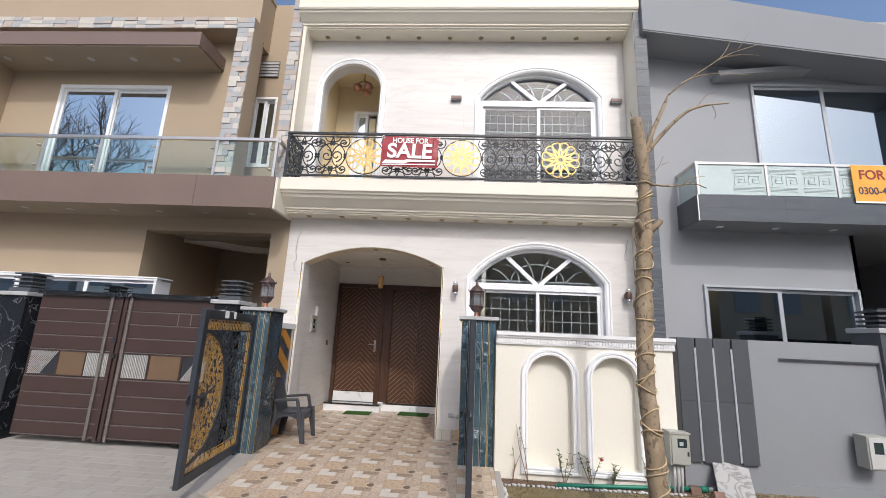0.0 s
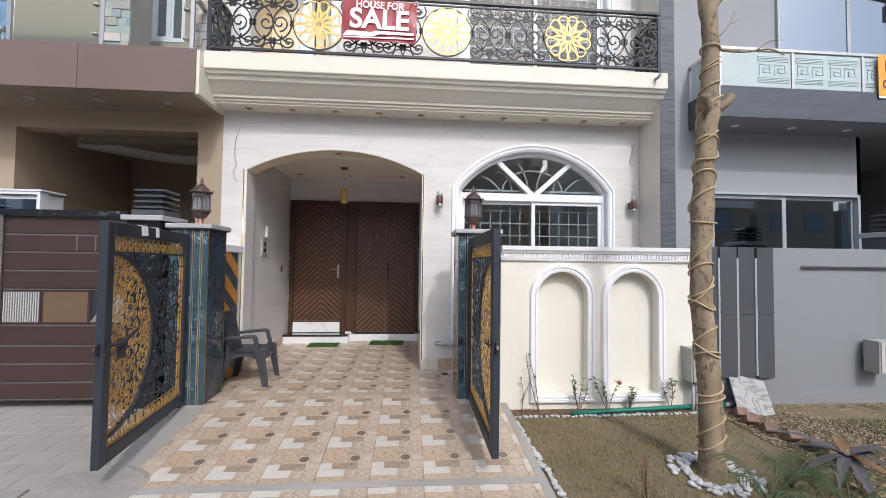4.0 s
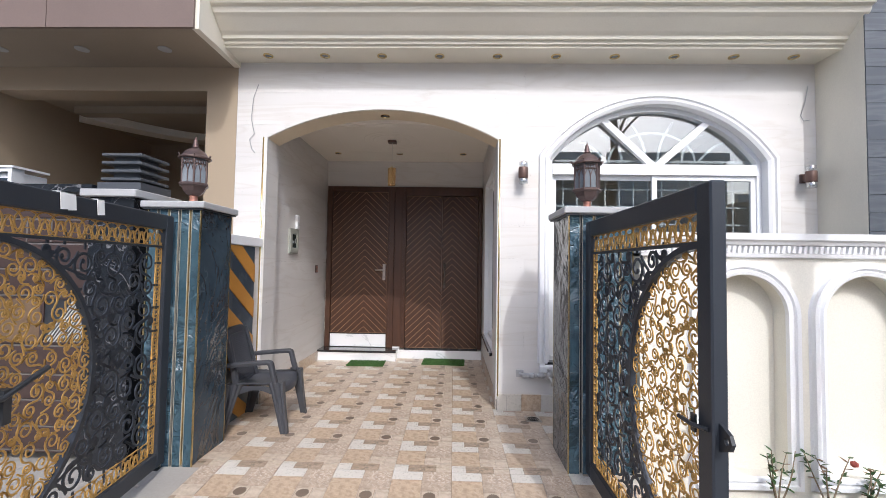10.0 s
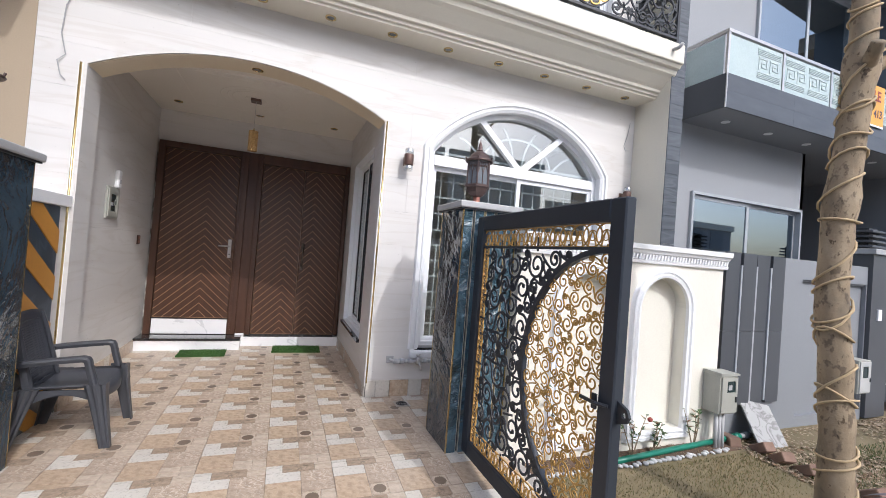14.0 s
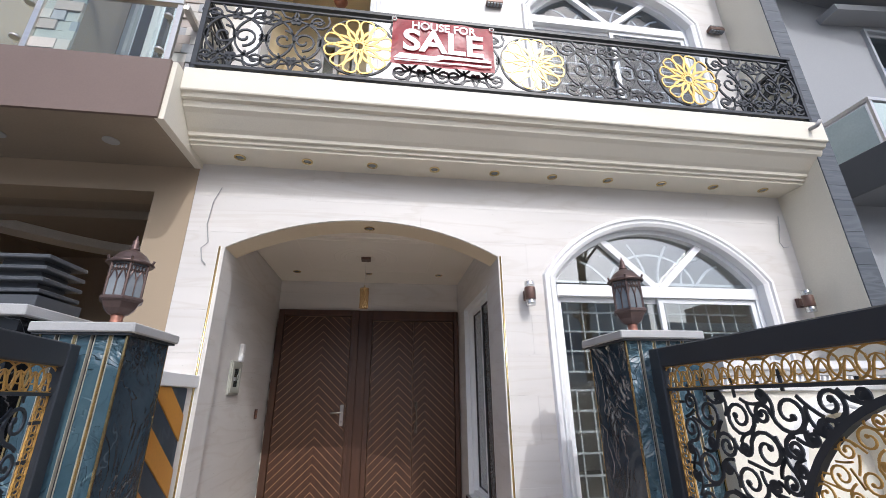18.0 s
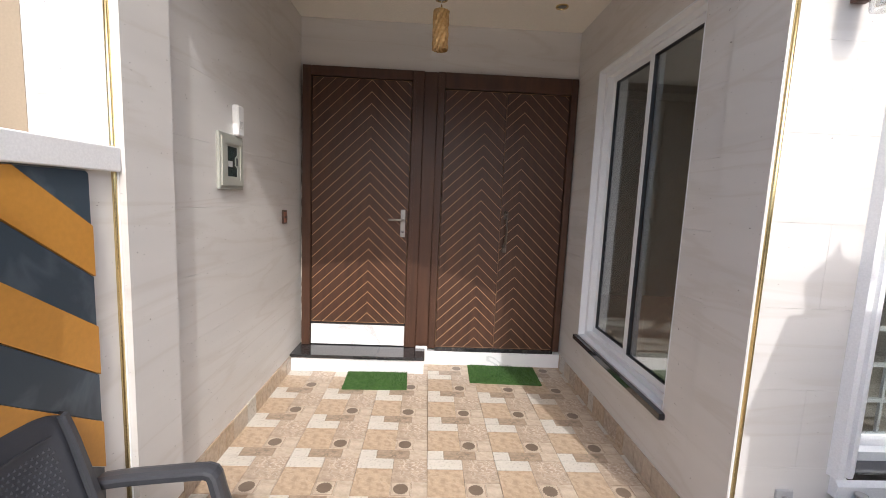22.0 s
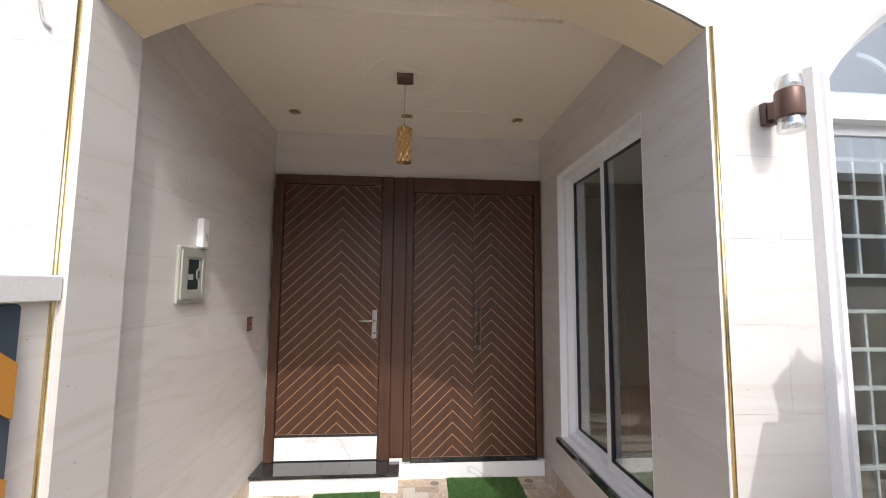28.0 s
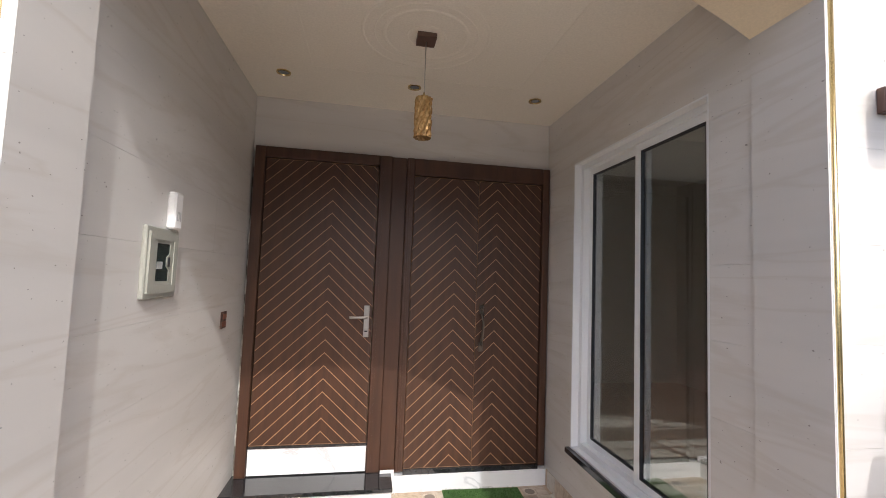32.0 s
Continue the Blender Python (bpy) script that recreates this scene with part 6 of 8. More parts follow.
for a, b in zip(rings, rings[1:]):
    for k in range(n):
        bm.faces.new((a[k], a[(k + 1) % n], b[(k + 1) % n], b[k]))
bm.faces.new(rings[-1])
part("shade", bm, AMBER, pl)

rose_trim = thing("trim_ceiling_rose", (-1.375, 7.54, 2.812), "plaster rings round the pendant on the porch ceiling", "ceiling rose", kind="structure")
for r, w, h in ((0.10, 0.012, 0.003), (0.22, 0.022, 0.003), (0.27, 0.008, 0.002), (0.33, 0.016, 0.0025)):
    bm = bmesh.new()
    pts = [(r - w / 2, 0.0), (r - w / 4, -h), (r + w / 4, -h), (r + w / 2, 0.0)]
    rows = [[bm.verts.new((-1.375 + q * math.cos(a), 7.54 + q * math.sin(a), 2.812 + z)) for q, z in pts] for a in (2 * math.pi * k / 40 for k in range(40))]
    for k in range(40):
        for j in range(3):
            bm.faces.new((rows[k][j], rows[k][j + 1], rows[(k + 1) % 40][j + 1], rows[(k + 1) % 40][j]))
    part("plaster_ring", bm, CEIL, rose_trim, "", True)
for x0, x1, y0, y1 in ((-2.02, -0.68, 7.03, 7.045), (-2.02, -0.68, 8.005, 8.02), (-2.02, -2.005, 7.045, 8.005), (-0.695, -0.68, 7.045, 8.005)):
    box("plaster_bead", (x0, y0, 2.8095), (x1, y1, 2.812), CEIL, rose_trim, 0.001)
downlight(-1.315, 6.655, 2.794)

# fittings on the porch wall
PX = -2.476
METERGREY = surface("putty_grey_metal", (0.33, 0.33, 0.29), (0.40, 0.40, 0.35), 0.45, 0, 100, 4, relief=0.04)
DARKGLASS = plain("dark_meter_glass", (0.02, 0.035, 0.035), 0.08)
mb = thing("meter_box", (PX, 7.345, 1.43), "grey metal electricity meter box with a dark window", "meter box")
box("case", (PX, 7.212, 1.43), (PX + 0.018, 7.478, 1.72), METERGREY, mb, 0.004)
prism("door_frame", "yz", [rect(7.228, 7.462, 1.452, 1.70), rect(7.262, 7.43, 1.485, 1.668)], PX + 0.018, PX + 0.026, METERGREY, mb)
prism("window_frame", "yz", [rect(7.262, 7.43, 1.485, 1.668), [(7.29, 1.50), (7.40, 1.50), (7.40, 1.545), (7.375, 1.56), (7.375, 1.60), (7.40, 1.615), (7.40, 1.655), (7.29, 1.655)]], PX + 0.018, PX + 0.022, METERGREY, mb)
box("glass", (PX + 0.018, 7.28, 1.492), (PX + 0.0195, 7.41, 1.66), DARKGLASS, mb)
box("dial", (PX + 0.0195, 7.30, 1.55), (PX + 0.021, 7.345, 1.58), GREYSTONE, mb)
box("key_slot", (PX + 0.022, 7.385, 1.56), (PX + 0.025, 7.398, 1.60), BLACKIRON, mb)
ic = thing("door_chime", (PX, 7.43, 1.72), "white plastic door chime box", "door chime")
box("case", (PX, 7.388, 1.722), (PX + 0.035, 7.462, 1.885), WHITE, ic, 0.008)
for i in range(3):
    box("slot", (PX + 0.035, 7.41 + 0.013 * i, 1.76), (PX + 0.0365, 7.415 + 0.013 * i, 1.80), GREYSTONE, ic)
sp = thing("switch_plate", (PX, 8.19, 1.2), "brown double light switch plate", "switch")
box("plate", (PX, 8.15, 1.20), (PX + 0.01, 8.23, 1.30), BROWNMETAL, sp, 0.003)
for i in range(2):
    box("rocker", (PX + 0.01, 8.16, 1.21 + 0.045 * i), (PX + 0.014, 8.22, 1.242 + 0.045 * i), COPPER, sp, 0.002)

# door handles
DARKBRASS = surface("dark_bronze_handle", (0.10, 0.085, 0.07), (0.20, 0.17, 0.14), 0.35, 0.7, 120, 8, relief=0.1)
h1 = thing("lever_handle", (-1.61, 8.53, 1.2), "brushed steel lever door handle on a plate", "door handle")
box("plate", (-1.635, 8.555, 1.10), (-1.595, 8.567, 1.33), STEEL, h1, 0.003)
tube("lever", [(-1.613, 8.56, 1.245), (-1.613, 8.52, 1.245), (-1.64, 8.512, 1.245), (-1.735, 8.512, 1.243)], 0.009, STEEL, h1, 8)
lathe("keyhole", [(0.012, 0), (0.012, 0.008)], (-1.615, 8.556, 1.14), BLACKIRON, h1, 10)
h2 = thing("pull_handle", (-0.75, 8.53, 1.2), "ornate dark bronze pull handle set of double door", "door handle")
for z in (1.32, 1.035):
    box("escutcheon", (-0.768, 8.556, z - 0.035), (-0.728, 8.567, z + 0.035), DARKBRASS, h2, 0.006)
tube("grip", [(-0.748, 8.56, 1.30), (-0.748, 8.525, 1.28), (-0.742, 8.51, 1.2), (-0.748, 8.52, 1.10), (-0.748, 8.56, 1.05)], [0.009, 0.012, 0.009, 0.012, 0.009], DARKBRASS, h2, 8)
tube("thumb_latch", [(-0.748, 8.56, 1.335), (-0.748, 8.525, 1.345), (-0.748, 8.515, 1.335)], 0.01, DARKBRASS, h2, 8)

# tap pipe and drain
tp = thing("wall_tap", (0.25, 6.46, 0.33), "grey water pipe fittings with a steel tap and red lever", "tap")
box("wall_plate", (-0.03, 6.488, 0.31), (0.04, 6.499, 0.375), GREYSTONE, tp, 0.003)
tube("pipe", [(0.005, 6.495, 0.342), (0.005, 6.46, 0.342), (0.03, 6.45, 0.338), (0.2, 6.448, 0.334), (0.44, 6.448, 0.33)], 0.013, GREYSTONE, tp)
for x, w, r in ((0.055, 0.026, 0.022), (0.105, 0.018, 0.026), (0.135, 0.014, 0.02), (0.19, 0.024, 0.023), (0.33, 0.022, 0.023), (0.375, 0.014, 0.019), (0.425, 0.02, 0.024)):
    tube("coupling", [(x - w, 6.448, 0.336), (x + w, 6.448, 0.334)], r, GREYSTONE, tp, 10)
lathe("valve_body", [(0.02, -0.03), (0.026, -0.02), (0.026, 0.02), (0.018, 0.03), (0.012, 0.045), (0.02, 0.05), (0.02, 0.06)], (0.262, 6.446, 0.335), STEEL, tp, 12)
tube("spout", [(0.262, 6.44, 0.33), (0.268, 6.405, 0.32), (0.275, 6.39, 0.29), (0.28, 6.388, 0.262)], [0.013, 0.013, 0.012, 0.014], STEEL, tp)
tube("lever", [(0.43, 6.446, 0.33), (0.47, 6.43, 0.322), (0.545, 6.42, 0.312)], [0.007, 0.009, 0.008], plain("red_plastic", (0.4, 0.05, 0.03), 0.4), tp)
dr = thing("floor_drain", (0.09, 6.29, 0), "round steel floor drain in a square plate", "drain")
box("plate", (0.025, 6.225, 0.0), (0.155, 6.355, 0.004), STEEL, dr)
for q in (0.015, 0.03, 0.045):
    bm = bmesh.new()
    add_ribbon(bm, [(p[0], p[1]) for p in circle(0, 0, q, 16)], 0.006, 0.003, True)
    ob = part("grate_ring", bm, BLACKIRON, dr)
    ob.matrix_basis = Matrix.Translation((0.09, 6.29, 0.0055)) @ Euler((math.pi / 2, 0, 0)).to_matrix().to_4x4() @ Matrix.Identity(4)
    ob.matrix_parent_inverse = dr.matrix_world.inverted()

# loose wires left on the facade
for pts, nm in (([(-2.515, 3.03), (-2.56, 2.9), (-2.575, 2.7), (-2.54, 2.55), (-2.585, 2.5), (-2.56, 2.4), (-2.53, 2.37)], "w"), ([(2.645, 3.04), (2.62, 2.9), (2.575, 2.76), (2.60, 2.71), (2.66, 2.72)], "e")):
    g = thing("loose_wire", (pts[0][0], FY - 0.01, pts[0][1]), "thin slack grey wire hanging from the facade", "wire", "loose facade wires")
    tube("wire", [(x, FY - 0.012, z) for x, z in pts], 0.004, GREYSTONE, g, 5)
cc = thing("water_spout", (2.6, 5.92, 3.64), "short dark pipe spout at the cornice edge", "pipe")
tube("spout", [(2.60, 5.95, 3.65), (2.60, 5.86, 3.64), (2.62, 5.83, 3.68)], 0.018, GREYSTONE, cc)

# terrace lamp and window
tl = thing("ceiling_lamp", (-1.86, 6.98, 6.3), "gold three-shade ceiling lamp on the terrace", "lamp")
tube("stem", [(-1.86, 6.98, 6.3), (-1.86, 6.98, 6.05)], 0.012, GOLDTRIM, tl)
for dx, dy, dz in ((-0.12, 0, 0), (0.1, -0.06, -0.02), (0.03, 0.12, 0.0)):
    lathe("shade", [(0.03, 0.08), (0.07, 0.05), (0.085, 0.0), (0.06, -0.05), (0.02, -0.06)], (-1.86 + dx, 6.98 + dy, 5.95 + dz), COPPER, tl, 14)
    tube("arm", [(-1.86, 6.98, 6.1), (-1.86 + dx, 6.98 + dy, 6.04 + dz)], 0.01, GOLDTRIM, tl, 6)
tw = thing("window_4", (-1.88, 7.49, 4.2), "white sliding terrace window with dark panes", "window", kind="structure")
sliding(tw, "sashes", -2.13, -1.62, 3.8, 5.72, 7.46, MIRRORGLASS)

# ---- doormats ----
GRASSMAT = surface("artificial_turf", (0.03, 0.085, 0.015), (0.075, 0.16, 0.035), 0.8, 0, 200, 30, relief=1.0)


def turf_mat(x0, x1, y0, y1, turn, seed):
    cx, cy = (x0 + x1) / 2, (y0 + y1) / 2
    g = thing("doormat", (cx, cy, 0), "green artificial turf doormat on the floor tiles", "doormat", "turf doormats")
    w, d = (x1 - x0) / 2, (y1 - y0) / 2
    rng = random.Random(seed)
    base = bmesh.new()
    add_box(base, (-w, -d, 0.001), (w, d, 0.008))
    b = part("backing", base, GRASSMAT, None)
    verts, faces = [], []
    for i in range(3600):
        x, y = rng.uniform(-w, w), rng.uniform(-d, d)
        a, h = rng.uniform(0, 6.28), rng.uniform(0.012, 0.022)
        k = len(verts)
        ux, uy = 0.003 * math.cos(a), 0.003 * math.sin(a)
        verts += [(x - ux, y - uy, 0.007), (x + ux, y + uy, 0.007), (x + rng.uniform(-0.01, 0.01), y + rng.uniform(-0.01, 0.01), h)]
        faces.append((k, k + 1, k + 2))
    me = bpy.data.meshes.new("turf")
    me.from_pydata(verts, [], faces)
    me.materials.append(GRASSMAT)
    t = new("turf", me)
    for o in (b, t):
        o.parent = g
        o.matrix_basis = pose(0, 0, 0, 0, 0, turn)
    tagged(t, kind="stuff")


turf_mat(-2.0, -1.52, 8.02, 8.33, 2, 1)
turf_mat(-1.02, -0.45, 8.17, 8.52, -2, 2)

# ---- plastic chair ----
PLASTIC = surface("charcoal_grey_plastic", (0.045, 0.047, 0.055), (0.062, 0.065, 0.075), 0.4, 0, 160, 3, relief=0.08)
ch = thing("armchair", (-2.165, 6.075, 0), "charcoal grey moulded plastic armchair beside the party wall", "chair", turn=2)


def chair_part(nm, bm, label="", parent=None):
    bmesh.ops.recalc_face_normals(bm, faces=bm.faces[:])
    ob = part(nm, bm, PLASTIC, None, label, nm in ("seat", "backrest"))
    ob.parent = parent or ch
    return ob


def shell(bm, grid, off):
    """A curved sheet with a thickness, from rows of points and the step to its back."""
    h, w = len(grid) - 1, len(grid[0]) - 1
    top = [[bm.verts.new(p) for p in r] for r in grid]
    bot = [[bm.verts.new((p[0] + off[0], p[1] + off[1], p[2] + off[2])) for p in r] for r in grid]
    for i in range(h):
        for j in range(w):
            bm.faces.new((top[i][j], top[i + 1][j], top[i + 1][j + 1], top[i][j + 1]))
            bm.faces.new((bot[i][j], bot[i][j + 1], bot[i + 1][j + 1], bot[i + 1][j]))
    for j in range(w):
        bm.faces.new((top[0][j], top[0][j + 1], bot[0][j + 1], bot[0][j]))
        bm.faces.new((top[h][j + 1], top[h][j], bot[h][j], bot[h][j + 1]))
    for i in range(h):
        bm.faces.new((top[i + 1][0], top[i][0], bot[i][0], bot[i + 1][0]))
        bm.faces.new((top[i][w], top[i + 1][w], bot[i + 1][w], bot[i][w]))


# seat: dished, bowed at its front and rolled down over the front edge
bm = bmesh.new()
grid = []
for i in range(19):
    u = i / 18
    row = []
    for j in range(15):
        v = j / 14
        c = math.sin(math.pi * v)
        bow = 0.035 * c
        k = max(0.0, (u - 0.78) / 0.22)
        x = -0.17 + (0.34 + bow) * min(u / 0.9, 1.0) + 0.022 * math.sin(k * math.pi / 2)
        z = 0.372 - 0.030 * c ** 0.7 * (0.55 + 0.45 * math.sin(math.pi * u)) - 0.062 * k * k - 0.008 * (1 - u)
        z += 0.012 * (abs(2 * v - 1)) ** 6
        row.append((x, (v - 0.5) * (0.405 + 0.035 * u), z))
    grid.append(row)
shell(bm, grid, (0, 0, -0.011))
chair_part("seat", bm)


def back_pt(u, v, t=0.0):
    y = (u - 0.5) * (0.335 - 0.03 * v) - 0.01
    z = 0.36 + 0.435 * v
    x = -0.15 - 0.106 * v - 0.014 * math.cos((u - 0.5) * math.pi) + t
    z -= 0.022 * (abs(u - 0.5) * 2) ** 4 * max(0.0, (v - 0.8) / 0.2)
    return (x, y, z)


bm = bmesh.new()
shell(bm, [[back_pt(i / 12, j / 14) for i in range(13)] for j in range(15)], (-0.01, 0, 0))
chair_part("backrest", bm)
bm = bmesh.new()
for j in range(22):
    for i in range(15):
        u, v = 0.16 + 0.0486 * (i + 0.5 * (j % 2)), 0.10 + 0.033 * j
        if u > 0.85:
            continue
        x, y, z = back_pt(u, v, 0.0)
        d = 0.0055
        p = [bm.verts.new(q) for q in ((x + 0.0005, y - d, z), (x + 0.0005, y, z - d), (x + 0.0005, y + d, z), (x + 0.0005, y, z + d), (x + 0.004, y, z))]
        for a in range(4):
            bm.faces.new((p[a], p[(a + 1) % 4], p[4]))
ob = chair_part("dimple_pattern", bm, "woven dimple relief")
tagged(ob, kind="stuff")
bm = bmesh.new()
add_ribbon(bm, [(0.0, 0.0)] * 0 + [(back_pt(0.14 + 0.72 * i / 12, 0.86)[1], back_pt(0.14 + 0.72 * i / 12, 0.86)[2]) for i in range(13)], 0.006, 0.01)
for v in bm.verts:
    v.co = (back_pt((v.co.x / 0.324) + 0.5, 0.86)[0] + 0.004 + v.co.y * 0.5, v.co.x, v.co.z)
chair_part("crest_rib", bm)
for s in (-1, 1):
    # stile: a flat strap that runs up each side of the back
    bm = bmesh.new()
    rows = []
    for k in range(9):
        v = k / 8
        p = back_pt(0.5 + s * 0.5, v)
        wd = 0.040 - 0.010 * v
        rows.append([(p[0] + dx, p[1] + s * dy, p[2]) for dx, dy in ((0.012, -wd * 0.3), (0.016, 0.0), (0.010, wd * 0.7), (-0.012, wd * 0.75))])
    shell(bm, rows, (-0.012, 0, 0))
    chair_part("back_stile", bm)
    # arm: a flat bar forward, a blunt corner, then down into the front leg
    arm = [(-0.215, 0.520), (-0.14, 0.532), (0.0, 0.545), (0.105, 0.553), (0.126, 0.546), (0.136, 0.53), (0.15, 0.47), (0.175, 0.385)]
    bm = bmesh.new()
    prof = [(-0.024, -0.024), (-0.004, -0.030), (0.006, -0.026), (0.010, -0.012), (0.010, 0.012), (0.006, 0.026), (-0.004, 0.030), (-0.024, 0.024)]
    add_sweep(bm, "xz", arm, prof, False, s * 0.226)
    chair_part("armrest", bm)
    # front leg: three ribs, broad at the seat, slim and splayed at the foot
    for (x0, x1, zt, wt, wb, yt, yb, nm) in ((0.172, 0.246, 0.392, 0.056, 0.028, 0.213, 0.222, "front_leg"), (-0.15, -0.232, 0.372, 0.062, 0.027, 0.205, 0.222, "rear_leg")):
        bm = bmesh.new()
        outline = ((-1, 0.55), (-1, 1), (-0.72, 1.25), (-0.5, 1.02), (-0.36, 1.02), (-0.14, 1.25), (0.14, 1.25), (0.36, 1.02), (0.5, 1.02), (0.72, 1.25), (1, 1), (1, -0.9), (0.7, -1), (0.6, 0.55))
        loops = []
        for k in range(6):
            q = k / 5
            e = q ** 0.6
            x, y, z, wd = x0 + (x1 - x0) * q, s * (yt + (yb - yt) * q), zt * (1 - q), wt + (wb - wt) * e
            f = 1 if x0 > 0 else -1
            loops.append([bm.verts.new((x + f * dx * wd, y + s * dy * wd * 0.62, z)) for dx, dy in outline])
        for a, b in zip(loops, loops[1:]):
            for i in range(len(outline)):
                j = (i + 1) % len(outline)
                bm.faces.new((a[i], a[j], b[j], b[i]))
        bm.faces.new(loops[0]), bm.faces.new(loops[-1][::-1])
        chair_part(nm, bm)
    # side rail: an arch between the legs
    lo = [(-0.13 + 0.29 * i / 12, 0.285 + 0.042 * math.sin(math.pi * i / 12)) for i in range(13)]
    loop = lo + [(0.17, 0.352), (0.0, 0.358), (-0.14, 0.356)]
    bm = bmesh.new()
    add_prism(bm, "xz", [loop], min(s * 0.212, s * 0.222), max(s * 0.212, s * 0.222))
    chair_part("side_rail", bm)
loop = [(-0.19 + 0.38 * i / 12, 0.285 + 0.045 * math.sin(math.pi * i / 12)) for i in range(13)]
for nm, x, zt in (("front_rail", 0.172, 0.325), ("rear_rail", -0.165, 0.352)):
    bm = bmesh.new()
    add_prism(bm, "yz", [[(y, z) for y, z in loop] + [(0.19, zt + 0.02), (-0.19, zt + 0.02)]], x, x + 0.01)
    chair_part(nm, bm)

# ---- signs ----
def lettering(nm, text, size, m, mat, parent, squeeze=1.0, bold=0.0):
    cu = bpy.data.curves.new(nm, "FONT")
    cu.body, cu.size, cu.extrude, cu.align_x, cu.align_y, cu.offset = text, size, 0.001, "CENTER", "CENTER", bold
    tmp = new(nm + "_outline", cu)
    bpy.context.view_layer.update()
    me = bpy.data.meshes.new_from_object(tmp.evaluated_get(bpy.context.evaluated_depsgraph_get()))
    bpy.data.objects.remove(tmp)
    me.materials.append(mat)
    ob = new(nm, me)
    ob.parent = parent
    ob.matrix_basis = m @ pose(0, 0, 0, 90, 0, 0) @ Matrix.Diagonal((squeeze, 1, 1, 1))
    return ob


SIGNRED = surface("red_vinyl", (0.46, 0.05, 0.065), (0.55, 0.075, 0.09), 0.3, 0, 30, 5, relief=0.2, coat=0.3)
SIGNWHITE = plain("white_vinyl", (0.82, 0.82, 0.8), 0.35)
SIGNORANGE = surface("orange_vinyl", (0.72, 0.33, 0.03), (0.8, 0.42, 0.05), 0.35, 0, 30, 5, relief=0.1)
MAROON = plain("maroon_ink", (0.25, 0.03, 0.02), 0.4)
NAVY = plain("dark_ink", (0.05, 0.04, 0.08), 0.4)
sg = thing("sale_banner", (-0.75, 5.90, 4.17), "red and white house for sale banner tied to the railing", "sign")
sg.matrix_world = pose(-0.75, 5.90, 4.17, -3, 1.0, 0)
bm = bmesh.new()
nx, nz = 18, 10
vv = [[bm.verts.new((-0.43 + 0.86 * i / nx, 0.006 * math.sin(i * 0.9) * math.sin(j * 0.7 + 1), -0.255 + 0.51 * j / nz)) for i in range(nx + 1)] for j in range(nz + 1)]
for j in range(nz):
    for i in range(nx):
        bm.faces.new((vv[j][i], vv[j][i + 1], vv[j + 1][i + 1], vv[j + 1][i]))
bmesh.ops.solidify(bm, geom=bm.faces[:], thickness=0.002)
ob = part("sheet", bm, SIGNRED, None)
ob.parent = sg
lettering("upper_line", "HOUSE FOR", 0.12, pose(0.0, -0.013, 0.175), SIGNWHITE, sg, 0.85, 0.003)
lettering("lower_line", "SALE", 0.33, pose(0.0, -0.013, -0.005), SIGNWHITE, sg, 0.98, 0.009)
bm = bmesh.new()
add_prism(bm, "xz", [[(-0.41, -0.21), (-0.36, -0.15), (-0.08, -0.155), (-0.04, -0.135), (0.40, -0.135), (0.40, -0.165), (0.0, -0.175), (-0.06, -0.205)]], -0.014, -0.012)
add_prism(bm, "xz", [[(-0.40, -0.235), (0.40, -0.215), (0.40, -0.195), (-0.40, -0.222)]], -0.014, -0.012)
ob = part("swoosh", bm, SIGNWHITE, None)
ob.parent = sg
for x in (-0.42, 0.42):
    bm = bmesh.new()
    add_ribbon(bm, circle(x, 0.235, 0.02, 10), 0.005, 0.03, True)
    ob = part("tie", bm, SIGNWHITE, None)
    ob.parent = sg
eg_sign = thing("sale_banner", (6.075, 5.93, 3.84), "orange house for sale banner with dark lettering", "sign")
box("sheet", (5.59, 5.925, 3.56), (6.56, 5.93, 4.11), SIGNORANGE, eg_sign)
box("border", (5.59, 5.924, 3.545), (6.56, 5.931, 3.57), SIGNWHITE, eg_sign)
lettering("upper_line", "FOR SALE", 0.195, pose(0, -0.008, 0.12), MAROON, eg_sign, 0.95, 0.004)
lettering("number_start", "0300-4", 0.15, pose(-0.24, -0.008, -0.12), NAVY, eg_sign, 0.9, 0.002)
box("number_bar", (6.10, 5.922, 3.69), (6.27, 5.924, 3.76), NAVY, eg_sign)
lettering("number_end", "413", 0.15, pose(0.34, -0.008, -0.12), NAVY, eg_sign, 0.9, 0.002)

# cloth tags on the west gate
for x, y in ((-2.366, 4.39), (-2.371, 4.43), (-2.394, 4.61)):
    g = thing("cloth_tag", (x, y, 1.615), "white plastic strip tied to the gate top", "tag", "gate tags")
    bm = bmesh.new()
    add_prism(bm, "yz", [[(y - 0.02, 1.620), (y + 0.02, 1.620), (y + 0.028, 1.545), (y - 0.012, 1.54)]], x + 0.030, x + 0.033)
    add_box(bm, (x - 0.03, y - 0.02, 1.616), (x + 0.033, y + 0.02, 1.620))
    part("strip", bm, SIGNWHITE, g)


